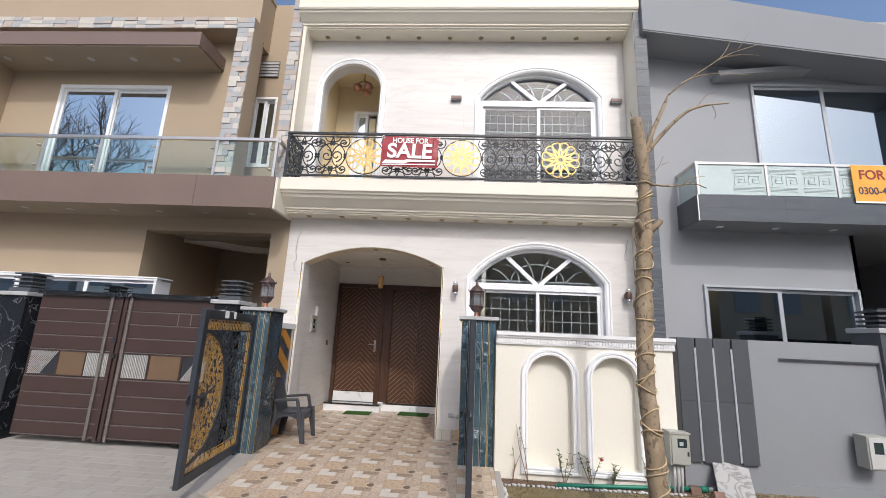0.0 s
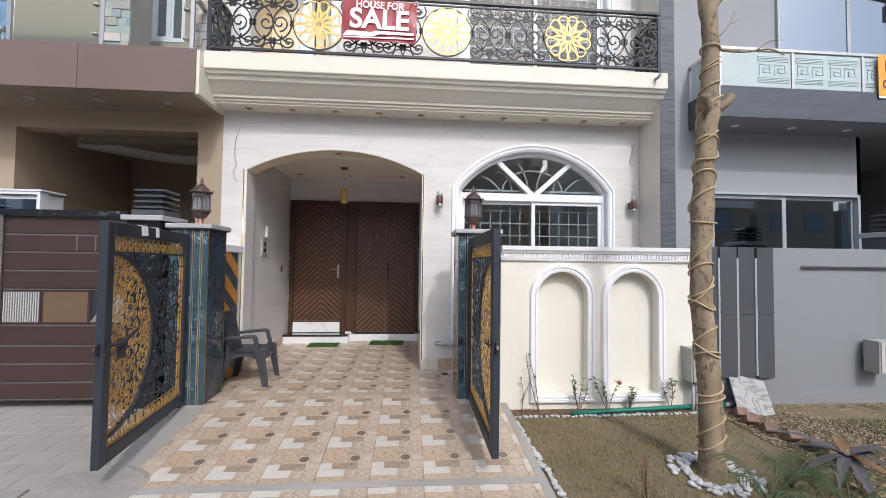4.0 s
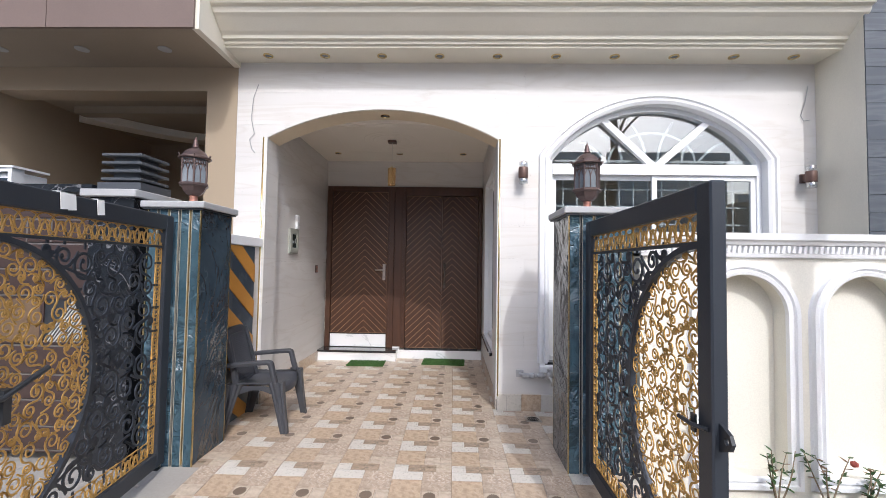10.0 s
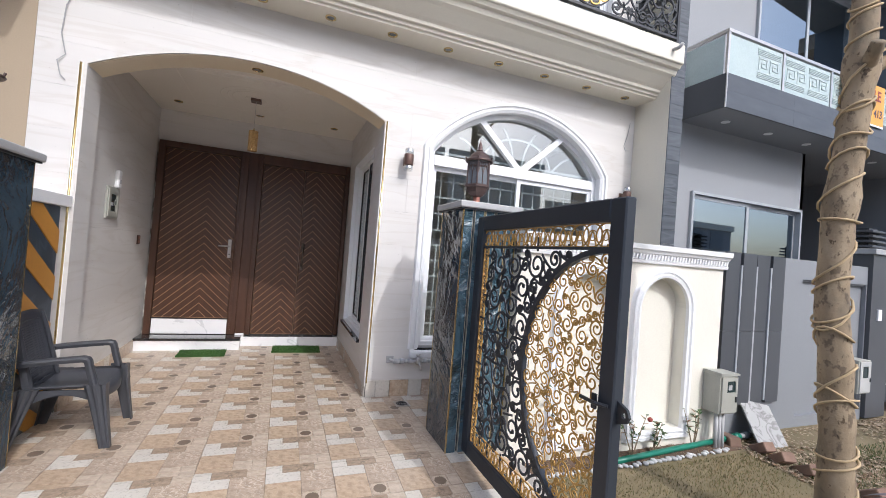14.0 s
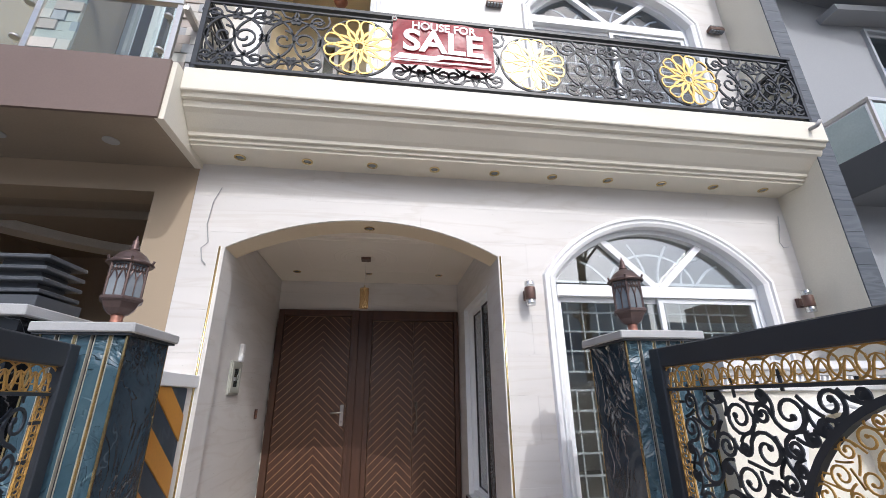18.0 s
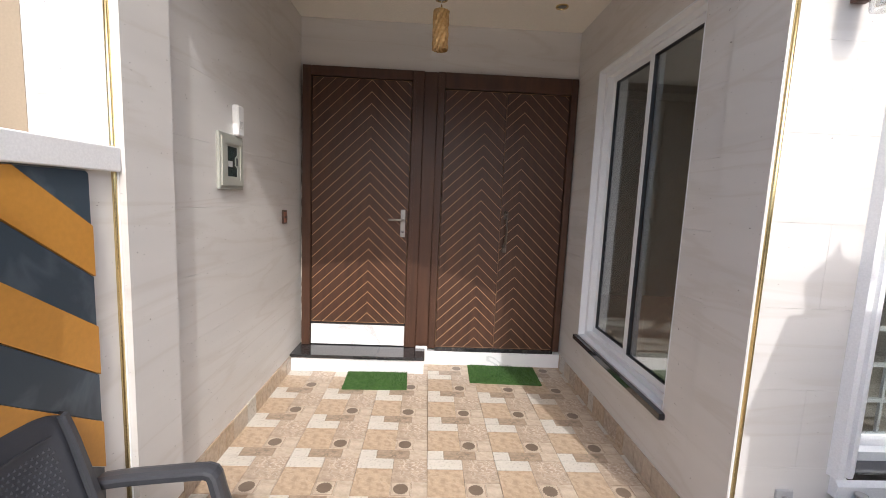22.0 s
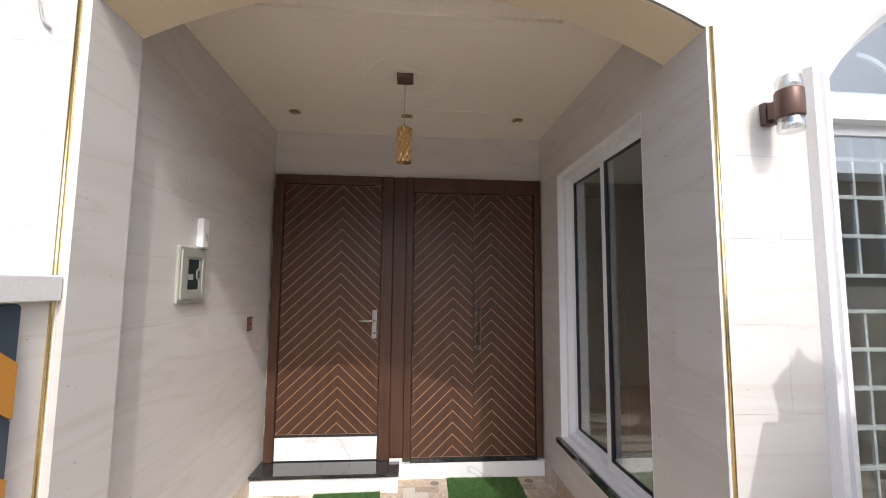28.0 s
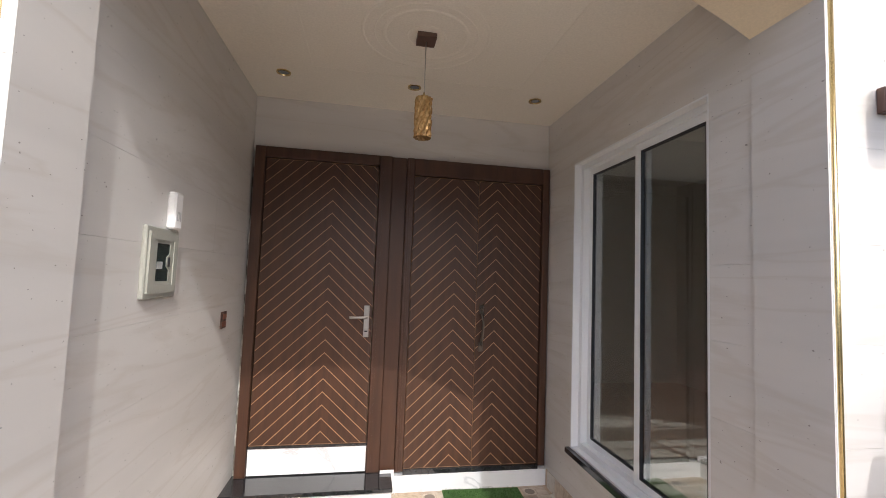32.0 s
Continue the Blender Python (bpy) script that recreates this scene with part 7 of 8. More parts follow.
# ---- garden ----
def bark(name):
    """Pale bark with dark lens-shaped scars and greyish patches."""
    m, t, b = nodes_of(name)
    base = ramp(t, noise_of(t, 7, 5, (1, 1, 0.5), 0.6), [(0.32, (0.17, 0.135, 0.09)), (0.5, (0.27, 0.205, 0.13)), (0.7, (0.36, 0.285, 0.19))])
    scar = ramp(t, noise_of(t, 24, 3, (1.0, 1.0, 0.75), 0.6), [(0.56, (0, 0, 0)), (0.64, (1, 1, 1))])
    t.links.new(mixed(t, base, (0.085, 0.06, 0.04), mixed(t, (0, 0, 0), scar, 0.7)), b.inputs["Base Color"])
    b.inputs["Roughness"].default_value = 0.85
    bump(t, b, noise_of(t, 24, 5, (1, 1, 0.75), 0.6), 0.7, 0.008)
    return m


BARK = bark("pale_scarred_bark")
_t = BARK.node_tree
_b = _t.nodes["Principled BSDF"]
_old = _b.inputs["Base Color"].links[0].from_socket
_t.links.new(mixed(_t, _old, ramp(_t, noise_of(_t, 24, 3, (1.4, 1.4, 0.8)), [(0.30, (0.22, 0.17, 0.12)), (0.36, (1, 1, 1))]), 0.85, "MULTIPLY"), _b.inputs["Base Color"])
ROPE = surface("straw_rope", (0.42, 0.31, 0.17), (0.52, 0.40, 0.24), 0.8, 0, 120, 10)
STONEWHITE = surface("white_painted_pebble", (0.42, 0.42, 0.42), (0.62, 0.615, 0.60), 0.7, 0, 60, 6, relief=0.2, vary=0.15)
LEAF = [surface("leaf_" + n, a, b, 0.5, 0, 60, 8, relief=0.1) for n, a, b in (("green", (0.03, 0.07, 0.015), (0.06, 0.11, 0.03)), ("grey_purple", (0.07, 0.065, 0.07), (0.13, 0.115, 0.12)), ("dry", (0.16, 0.09, 0.045), (0.25, 0.15, 0.08)), ("palm", (0.05, 0.08, 0.03), (0.09, 0.12, 0.05)))]
TRUNK = [(1.862, 4.06, -0.20), (1.858, 4.06, 0.05), (1.845, 4.06, 0.5), (1.815, 4.08, 1.0), (1.825, 4.11, 1.31), (1.838, 4.10, 1.83), (1.86, 4.06, 2.5), (1.90, 4.08, 3.1), (1.89, 4.10, 3.4), (1.865, 4.11, 3.74)]
TRAD = [0.100, 0.084, 0.077, 0.073, 0.072, 0.07, 0.063, 0.056, 0.062, 0.056]


def smooth_path(pts, radii, per=6):
    out, rr = [], []
    for i in range(len(pts) - 1):
        p0, p1, p2, p3 = (Vector(pts[max(0, min(len(pts) - 1, k))]) for k in (i - 1, i, i + 1, i + 2))
        for j in range(per):
            t = j / per
            out.append(0.5 * ((2 * p1) + (p2 - p0) * t + (2 * p0 - 5 * p1 + 4 * p2 - p3) * t * t + (3 * p1 - p0 - 3 * p2 + p3) * t ** 3))
            rr.append(radii[i] + (radii[i + 1] - radii[i]) * t)
    return out + [Vector(pts[-1])], rr + [radii[-1]]


tree = thing("tree", (1.86, 4.06, lawn_z(4.06)), "pollarded bare street tree wrapped in straw rope", "tree")
path, rad = smooth_path(TRUNK, TRAD, 8)
rad = [r * (1 + 0.05 * noise.noise(p * 6)) + (0.018 if 2.42 < p.z < 2.6 else 0) + (0.012 if 1.75 < p.z < 1.9 else 0) for p, r in zip(path, rad)]
bm = bmesh.new()
add_tube(bm, path, rad, 18)
for v in bm.verts:
    v.co += 0.008 * Vector((noise.noise(v.co * 9), noise.noise(v.co * 9 + Vector((5, 0, 0))), noise.noise(v.co * 7)))
part("trunk", bm, BARK, tree, "", True)


def limb(pts, r0, r1, nm="limb", parent=tree):
    p, r = smooth_path([Vector(q) + Vector((0.05, 0.045, 0)) for q in pts], [r0 + (r1 - r0) * i / (len(pts) - 1) for i in range(len(pts))], 5)
    bm = bmesh.new()
    add_tube(bm, p, r, 7)
    return part(nm, bm, BARK, parent, "", True)


limb([(1.86, 4.05, 3.30), (1.97, 4.05, 3.60), (2.08, 4.04, 3.85), (2.14, 4.04, 4.0)], 0.028, 0.012)
limb([(1.87, 4.05, 3.32), (2.02, 4.04, 3.52), (2.25, 4.0, 3.76), (2.45, 4.0, 3.86), (2.72, 4.0, 3.90)], 0.026, 0.006)
for pts, r in (([(2.14, 4.04, 4.0), (2.35, 4.04, 4.18), (2.6, 4.03, 4.25), (2.95, 4.0, 4.22)], 0.010), ([(2.3, 4.04, 4.14), (2.55, 4.05, 4.33), (2.8, 4.06, 4.5), (3.1, 4.06, 4.62)], 0.009),
               ([(2.6, 4.05, 4.36), (2.75, 4.05, 4.5), (2.85, 4.05, 4.68)], 0.006), ([(2.75, 4.06, 4.47), (2.95, 4.05, 4.5), (3.1, 4.04, 4.48)], 0.005), ([(2.9, 4.06, 4.55), (3.0, 4.06, 4.7), (3.05, 4.07, 4.78)], 0.004),
               ([(1.90, 4.04, 3.02), (2.1, 4.02, 3.0), (2.3, 4.0, 3.02), (2.42, 4.0, 2.98)], 0.012), ([(2.2, 4.0, 3.01), (2.3, 4.0, 3.08), (2.42, 4.0, 3.1)], 0.006), ([(1.88, 4.04, 3.08), (1.98, 4.03, 3.18), (2.05, 4.03, 3.32)], 0.006),
               ([(2.02, 4.03, 3.22), (2.1, 4.03, 3.26)], 0.004), ([(2.4, 4.0, 3.85), (2.5, 4.0, 3.98), (2.6, 4.0, 4.02)], 0.006), ([(1.80, 4.07, 3.70), (1.76, 4.07, 3.84)], 0.005), ([(1.92, 4.06, 3.55), (1.94, 4.06, 3.72)], 0.005),
               ([(2.55, 4.0, 3.88), (2.58, 4.0, 3.78), (2.56, 4.0, 3.72)], 0.004)):
    limb(pts, r, r * 0.35, "twig")
limb([(1.82, 4.0, 2.5), (1.73, 3.93, 2.56), (1.70, 3.90, 2.60)], 0.04, 0.03, "stub")
limb([(1.82, 4.0, 2.5), (1.90, 3.94, 2.57), (1.93, 3.92, 2.62)], 0.035, 0.028, "stub")
# rope in uneven turns
rng = random.Random(4)
turns = 19
coil = []
for i in range(turns * 14):
    k = i / (turns * 14)
    z = -0.08 + 3.15 * (k + 0.016 * math.sin(k * 61) + 0.01 * math.sin(k * 23))
    j = min(range(len(path)), key=lambda q: abs(path[q].z - z))
    a = 2 * math.pi * turns * k
    tilt = 0.04 * math.sin(a + 3 * math.sin(k * 17))
    r = rad[j] + 0.010
    coil.append((path[j].x + r * math.cos(a), path[j].y + r * math.sin(a), z + tilt))
tube("rope", coil, 0.0065, ROPE, tree, 6)
for z in (0.75, 1.18, 2.28, 2.9):
    j = min(range(len(path)), key=lambda q: abs(path[q].z - z))
    bm = bmesh.new()
    add_tube(bm, [(path[j].x + (rad[j] + 0.010) * math.cos(t * math.pi / 12), path[j].y + (rad[j] + 0.010) * math.sin(t * math.pi / 12), z + 0.05 * math.sin(t * math.pi / 12 + z * 7)) for t in range(25)], 0.0065, 6)
    part("rope_band", bm, ROPE, tree, "", True)


def pebble_mesh(nm, seed):
    bm = bmesh.new()
    bmesh.ops.create_icosphere(bm, subdivisions=1, radius=1)
    rng = random.Random(seed)
    for v in bm.verts:
        v.co *= rng.uniform(0.85, 1.12)
    me = bpy.data.meshes.new(nm)
    bm.to_mesh(me)
    bm.free()
    me.materials.append(STONEWHITE)
    for p in me.polygons:
        p.use_smooth = True
    return me


PEB = [pebble_mesh("pebble", s) for s in range(6)]
edging = thing("stone_edging", (1.4, 5.08, lawn_z(5.08)), "row of white pebbles edging the lawn", "stone edging")
ringstones = thing("stone_ring", (1.88, 4.1, lawn_z(4.1)), "ring of white pebbles round the tree foot", "stone ring")


def pebble(x, y, r, parent, rng):
    o = new("pebble", rng.choice(PEB))
    o.parent = parent
    o.matrix_parent_inverse = parent.matrix_world.inverted()
    o.matrix_basis = pose(x, y, lawn_z(y) + 0.6 * r, 0, rng.uniform(-15, 15), rng.uniform(0, 360)) @ Matrix.Diagonal((r * rng.uniform(1.0, 1.5), r, r * rng.uniform(0.65, 0.85), 1))


rng = random.Random(8)
x = 0.62
while x < 2.62:
    pebble(x, 5.07 + 0.01 * math.sin(x * 3) + 0.02 * (x - 0.6) / 2 + rng.uniform(-0.012, 0.012), rng.uniform(0.016, 0.026), edging, rng)
    x += rng.uniform(0.038, 0.058)
y = 5.03
while y > 2.5:
    pebble(0.642 + 0.012 * math.sin(y * 2) + rng.uniform(-0.014, 0.014), y, rng.uniform(0.018, 0.028), edging, rng)
    y -= rng.uniform(0.035, 0.055)
for i in range(150):
    a = rng.uniform(0, 2 * math.pi)
    q = rng.uniform(0.16, 0.29)
    pebble(1.87 + q * 1.05 * math.cos(a), 4.06 + q * math.sin(a), rng.uniform(0.016, 0.028), ringstones, rng)

# pipes, bricks and slab by the wall
PIPEGREEN = surface("green_plastic_pipe", (0.01, 0.14, 0.09), (0.02, 0.19, 0.12), 0.35, 0, 40, 3)
gp = thing("water_pipe", (1.8, 5.13, -0.09), "green plastic water pipe with grey couplings on the soil", "pipe")
tube("green_pipe", [(1.22, 5.10, -0.07), (1.7, 5.135, -0.062), (2.3, 5.175, -0.055), (2.82, 5.205, -0.045)], 0.022, PIPEGREEN, gp, 10)
tube("end_sleeve", [(2.79, 5.203, -0.045), (2.87, 5.208, -0.045)], 0.03, PIPEGREEN, gp, 10)
tube("grey_pipe", [(2.87, 5.208, -0.045), (3.05, 5.19, -0.035), (3.30, 5.15, -0.03)], 0.02, GREYSTONE, gp, 10)
for x, y in ((2.95, 5.20), (3.08, 5.185), (3.27, 5.155)):
    tube("coupling", [(x - 0.03, y, -0.04), (x + 0.03, y - 0.005, -0.035)], 0.03, SLATE, gp, 10)
BRICKRED = surface("dusty_red_brick", (0.20, 0.125, 0.09), (0.29, 0.19, 0.14), 0.9, 0, 60, 8, relief=0.4, vary=0.2)
for k, (x, y, lean) in enumerate(((2.87, 5.03, 33), (2.845, 4.865, 36), (2.865, 4.70, 30), (2.91, 4.53, 38), (2.95, 4.37, 34), (2.965, 4.235, 36), (2.74, 5.215, 8))):
    b = box("brick", (-0.1, -0.05, -0.04), (0.1, 0.05, 0.035), BRICKRED, None, 0.006)
    b.matrix_world = pose(x, y, lawn_z(y) + 0.03, 4 * math.sin(3 * k), lean, 78 + 9 * math.sin(5 * k))
    tagged(b, "dusty red brick set aslant in the soil", "brick", "brick edging")
ms = box("marble_slab", (-0.19, -0.008, 0.0), (0.19, 0.008, 0.40), veined("mortar_smeared_marble", (0.40, 0.395, 0.38), (0.17, 0.165, 0.155), 0.75, 7.0, (1, 1, 1), 0.05, 0.8, 0.0, 0.0, 0.5), None, 0.003)
ms.matrix_world = pose(3.09, 5.05, -0.095, -40, 12, -6)
tagged(ms, "pale broken floor tile leaning against the wall", "tile")
# meter box on the wall
om = thing("meter_box", (2.57, 5.19, 0.2), "grey metal outdoor meter box with a small window", "meter box")
box("case", (2.458, 5.12, 0.20), (2.672, 5.268, 0.52), METERGREY, om, 0.004)
prism("lid", "xz", [[(2.45, 0.52), (2.68, 0.52), (2.68, 0.535), (2.45, 0.545)]], 5.105, 5.268, METERGREY, om)
prism("door", "xz", [rect(2.475, 2.662, 0.215, 0.505), [(2.535, 0.38), (2.635, 0.38), (2.64, 0.40), (2.64, 0.46), (2.625, 0.475), (2.535, 0.475)]], 5.108, 5.12, METERGREY, om)
box("window", (2.53, 5.116, 0.375), (2.645, 5.119, 0.48), DARKGLASS, om)
box("dial", (2.56, 5.112, 0.40), (2.60, 5.116, 0.44), GREYSTONE, om)
box("lock", (2.635, 5.10, 0.30), (2.65, 5.108, 0.345), BLACKIRON, om)
for x in (2.52, 2.56, 2.60):
    tube("conduit", [(x, 5.18, 0.2), (x - 0.01, 5.17, 0.06), (x - 0.03, 5.15, -0.11)], 0.016, GREYSTONE, om)
om2 = thing("meter_box", (4.65, 5.24, 0.25), "grey metal meter box with a door coloured as sunlit and a dark window", "meter box")
box("case", (4.56, 5.16, 0.26), (4.78, 5.318, 0.60), METERGREY, om2, 0.004)
# door coloured paler than the case, to carry the sun on its front
prism("door", "xz", [rect(4.575, 4.765, 0.275, 0.585), rect(4.62, 4.72, 0.42, 0.54)], 5.150, 5.159, surface("sunlit_grey_metal", (0.44, 0.44, 0.42), (0.52, 0.52, 0.50), 0.45, 0, 100, 4, relief=0.04), om2)
box("window", (4.615, 5.156, 0.415), (4.725, 5.159, 0.545), DARKGLASS, om2)
box("lock", (4.745, 5.142, 0.38), (4.757, 5.150, 0.42), BLACKIRON, om2)


# ---- plants ----
def leaf_blade(bm, base, tip, width, droop=0.0, n=6, mi=0):
    base, tip = Vector(base), Vector(tip)
    d = tip - base
    side = d.cross(Vector((0, 0, 1)))
    if side.length < 1e-4:
        side = Vector((1, 0, 0))
    side.normalize()
    rows = []
    for i in range(n + 1):
        k = i / n
        p = base + d * k + Vector((0, 0, -droop * k * k))
        w = width * math.sin(math.pi * min(1, 0.12 + 0.88 * k) ** 0.8) * (1 - 0.25 * k) if i < n else 0.0008
        rows.append((bm.verts.new(p - side * w / 2), bm.verts.new(p + Vector((0, 0, -0.12 * w))), bm.verts.new(p + side * w / 2)))
    for a, b in zip(rows, rows[1:]):
        for j in (0, 1):
            f = bm.faces.new((a[j], a[j + 1], b[j + 1], b[j]))
            f.material_index = mi


def rose(x, y, h, seed, dry=False, bloom=False):
    rng = random.Random(seed)
    z0 = lawn_z(y)
    h += z0
    g = thing("rose_bush", (x, y, z0), "thin dry rose stem with few leaves" if dry else "small leafy rose bush at the wall foot", "plant", "rose bushes")
    for s in range(2 if dry else 4):
        tipx, tipy = x + rng.uniform(-0.14, 0.14), y + rng.uniform(-0.08, 0.04)
        pts = [(x, y, z0), ((x + tipx) / 2 + rng.uniform(-0.03, 0.03), (y + tipy) / 2, (z0 + h) * 0.5 * rng.uniform(0.8, 1.1)), (tipx, tipy, h * rng.uniform(0.7, 1.0))]
        p, r = smooth_path(pts, [0.006, 0.004, 0.002], 4)
        st = tube("stem", p, r, LEAF[2] if dry else BARK, g, 5)
        if True:
            for k in range(3 if dry else 11):
                q = p[rng.randrange(3, len(p))]
                a = rng.uniform(0, 6.28)
                l = rng.uniform(0.03, 0.055)
                bm = bmesh.new()
                leaf_blade(bm, q, (q.x + l * math.cos(a), q.y + l * math.sin(a), q.z + rng.uniform(-0.01, 0.03)), 0.024, 0.006, 4)
                part("leaf", bm, LEAF[0] if rng.random() > 0.2 else LEAF[2], g)
    if bloom:
        bm = bmesh.new()
        bmesh.ops.create_icosphere(bm, subdivisions=2, radius=0.02, matrix=Matrix.Translation((x + 0.1, y - 0.05, h * 0.78)))
        for v in bm.verts:
            v.co += 0.006 * Vector((noise.noise(v.co * 90), noise.noise(v.co * 90 + Vector((3, 1, 0))), noise.noise(v.co * 70)))
        part("bloom", bm, plain("faded_red_petal", (0.3, 0.06, 0.04), 0.6), g)


rose(0.93, 5.20, 0.66, 1, True)
rose(0.76, 5.22, 0.36, 2, True)
rose(1.33, 5.19, 0.36, 3)
rose(1.62, 5.18, 0.36, 4, False, True)
rose(1.84, 5.19, 0.24, 5)
rose(2.28, 5.19, 0.36, 6)
# broad dark leaves
dp = thing("dracaena", (2.68, 3.86, lawn_z(3.86)), "grey-purple broad-leaved dracaena with drooping leaves", "plant")
tube("stem", [(2.68, 3.86, lawn_z(3.86)), (2.69, 3.85, -0.01), (2.70, 3.86, 0.10)], [0.016, 0.014, 0.012], BARK, dp, 7)
rng = random.Random(12)
for i in range(15):
    a = i * 2.4 + rng.uniform(-0.2, 0.2)
    l, up = rng.uniform(0.34, 0.5), rng.uniform(0.0, 0.3)
    bm = bmesh.new()
    leaf_blade(bm, (2.70, 3.86, 0.06), (2.70 + l * math.cos(a), 3.86 + l * math.sin(a), 0.08 + up), 0.075, 0.24, 8)
    part("leaf", bm, LEAF[2] if i % 7 == 3 else LEAF[1], dp)


def areca(x, y, fronds, length, seed):
    g = thing("palm_plant", (x, y, lawn_z(y)), "young feathery palm growing in the lawn", "plant", "young palms")
    rng = random.Random(seed)
    for i in range(fronds):
        a = i * 2.4 + rng.uniform(-0.3, 0.3)
        l = length * rng.uniform(0.7, 1.1)
        pts = [Vector((x, y, lawn_z(y))) + Vector((math.cos(a) * l * 0.55 * k, math.sin(a) * l * 0.55 * k, l * (1.0 * k - 0.55 * k * k))) for k in [q / 10 for q in range(11)]]
        st = tube("frond_stem", pts, [0.005 - 0.0004 * q for q in range(11)], LEAF[3], g, 5)
        bm = bmesh.new()
        for q in range(3, 11):
            for s in (-1, 1):
                d = Vector((-math.sin(a), math.cos(a), 0)) * s
                tip = pts[q] + d * 0.11 * l / 0.6 + Vector((math.cos(a), math.sin(a), 0)) * 0.07 + Vector((0, 0, 0.02))
                leaf_blade(bm, pts[q], tip, 0.009, 0.05, 4)
        fo = part("foliage", bm, LEAF[3], st)
        tagged(fo, kind="stuff")


areca(1.98, 3.70, 9, 0.55, 3)
areca(2.30, 3.88, 8, 0.5, 5)
areca(2.45, 3.62, 7, 0.45, 6)
wd = thing("dry_weed", (1.21, 3.80, lawn_z(3.8)), "brown dry weed stalk with tiny leaves", "plant")
rng = random.Random(31)
for s in range(5):
    tx, ty, tz = 1.21 + rng.uniform(-0.07, 0.07), 3.80 + rng.uniform(-0.07, 0.07), rng.uniform(0.02, 0.20)
    tube("stalk", [(1.21, 3.80, lawn_z(3.8)), (0.5 * (1.21 + tx), 0.5 * (3.8 + ty), 0.5 * (tz + lawn_z(3.8))), (tx, ty, tz)], [0.004, 0.003, 0.0015], LEAF[2], wd, 5)
    bm = bmesh.new()
    for k in range(26):
        q = rng.uniform(0.2, 1)
        c = Vector((1.21 + (tx - 1.21) * q, 3.80 + (ty - 3.8) * q, lawn_z(3.8) + (tz - lawn_z(3.8)) * q))
        a = rng.uniform(0, 6.28)
        leaf_blade(bm, c, c + Vector((0.02 * math.cos(a), 0.02 * math.sin(a), 0.012)), 0.008, 0, 2)
    tagged(part("foliage", bm, LEAF[2], wd), kind="stuff")


def scatter(nm, count, place, size, mats, label, seed, upright):
    rng = random.Random(seed)
    verts, faces, idx = [], [], []
    while len(faces) < count:
        x, y = place(rng)
        if on_drive(x, y):
            continue
        if noise.noise(Vector((x * 1.3, y * 1.3, seed))) < rng.uniform(-0.6, 0.35):
            continue
        a, s = rng.uniform(0, 6.28), size * rng.uniform(0.5, 1.3)
        k = len(verts)
        c, d = math.cos(a), math.sin(a)
        g = lawn_z(y)
        if upright:
            w = 0.0028
            lx, ly = rng.uniform(-0.5, 0.5) * s, rng.uniform(-0.5, 0.5) * s
            verts += [(x - w * c, y - w * d, g), (x + w * c, y + w * d, g), (x + lx, y + ly, g + s)]
            faces.append((k, k + 1, k + 2))
        else:
            t, u = rng.uniform(0.0, 0.5) * s, rng.uniform(0.0, 0.4) * s
            z = g + 0.003 + rng.uniform(0, 0.012)
            verts += [(x - s * c, y - s * d, z), (x + 0.4 * s * d, y - 0.4 * s * c, z + t), (x + s * c, y + s * d, z + u), (x - 0.4 * s * d, y + 0.4 * s * c, z + 0.003)]
            faces.append((k, k + 1, k + 2, k + 3))
        idx.append(rng.randrange(len(mats)))
    me = bpy.data.meshes.new(nm)
    me.from_pydata(verts, [], faces)
    for m in mats:
        me.materials.append(m)
    me.polygons.foreach_set("material_index", idx)
    ob = new(nm, me)
    return tagged(ob, label, nm.split("_")[0], kind="stuff")


TURF = [surface("lawn_blade_" + n, a, b, 0.8, 0, 40, 3, relief=0) for n, a, b in (("olive", (0.13, 0.12, 0.045), (0.19, 0.165, 0.07)), ("straw", (0.25, 0.19, 0.095), (0.32, 0.25, 0.13)), ("green", (0.055, 0.09, 0.025), (0.08, 0.12, 0.04)))]
PALELEAF = surface("pale_dead_leaf", (0.33, 0.26, 0.17), (0.46, 0.37, 0.26), 0.8, 0, 40, 6, relief=0.1)
def on_drive(x, y):
    return x > 5.75 + (y - 4.70) * 0.26 if y > 4.7 else x > 5.75 + (y - 4.70) * 1.3


drive_east = prism("pavement_east", "xy", [[(5.95, 5.40), (5.75, 4.70), (4.6, 3.68), (2.7, 1.2), (9.8, 1.2), (9.8, 3.68), (9.8, 4.70), (9.8, 5.40)]], -0.3, 0.012, CONCRETE)
for v in drive_east.data.vertices:
    v.co.z += lawn_z(v.co.y)
structure(drive_east, "grey concrete drive before the grey house's gate")
scatter("grass", 30000, lambda r: (r.uniform(0.66, 3.0), r.uniform(2.6, 5.04)), 0.018, [TURF[0], TURF[1], TURF[0]], "thin short dry lawn grass", 1, True)
scatter("grass_far", 14000, lambda r: (r.uniform(2.8, 5.9), r.uniform(2.2, 4.9)), 0.035, [TURF[2], TURF[0], TURF[2]], "patchy green grass on the verge", 2, True)
scatter("fallen_leaves", 13000, lambda r: (r.uniform(2.7, 6.5), r.uniform(3.5, 5.28)), 0.019, [LEAF[2], PALELEAF, PALELEAF, SOIL, PALELEAF], "dry fallen leaves on bare soil", 3, False)
scatter("bed_litter", 900, lambda r: (r.uniform(0.65, 2.8), r.uniform(5.09, 5.26)), 0.014, [LEAF[2], TURF[1], SOIL], "dry leaf litter in the flower bed", 4, False)
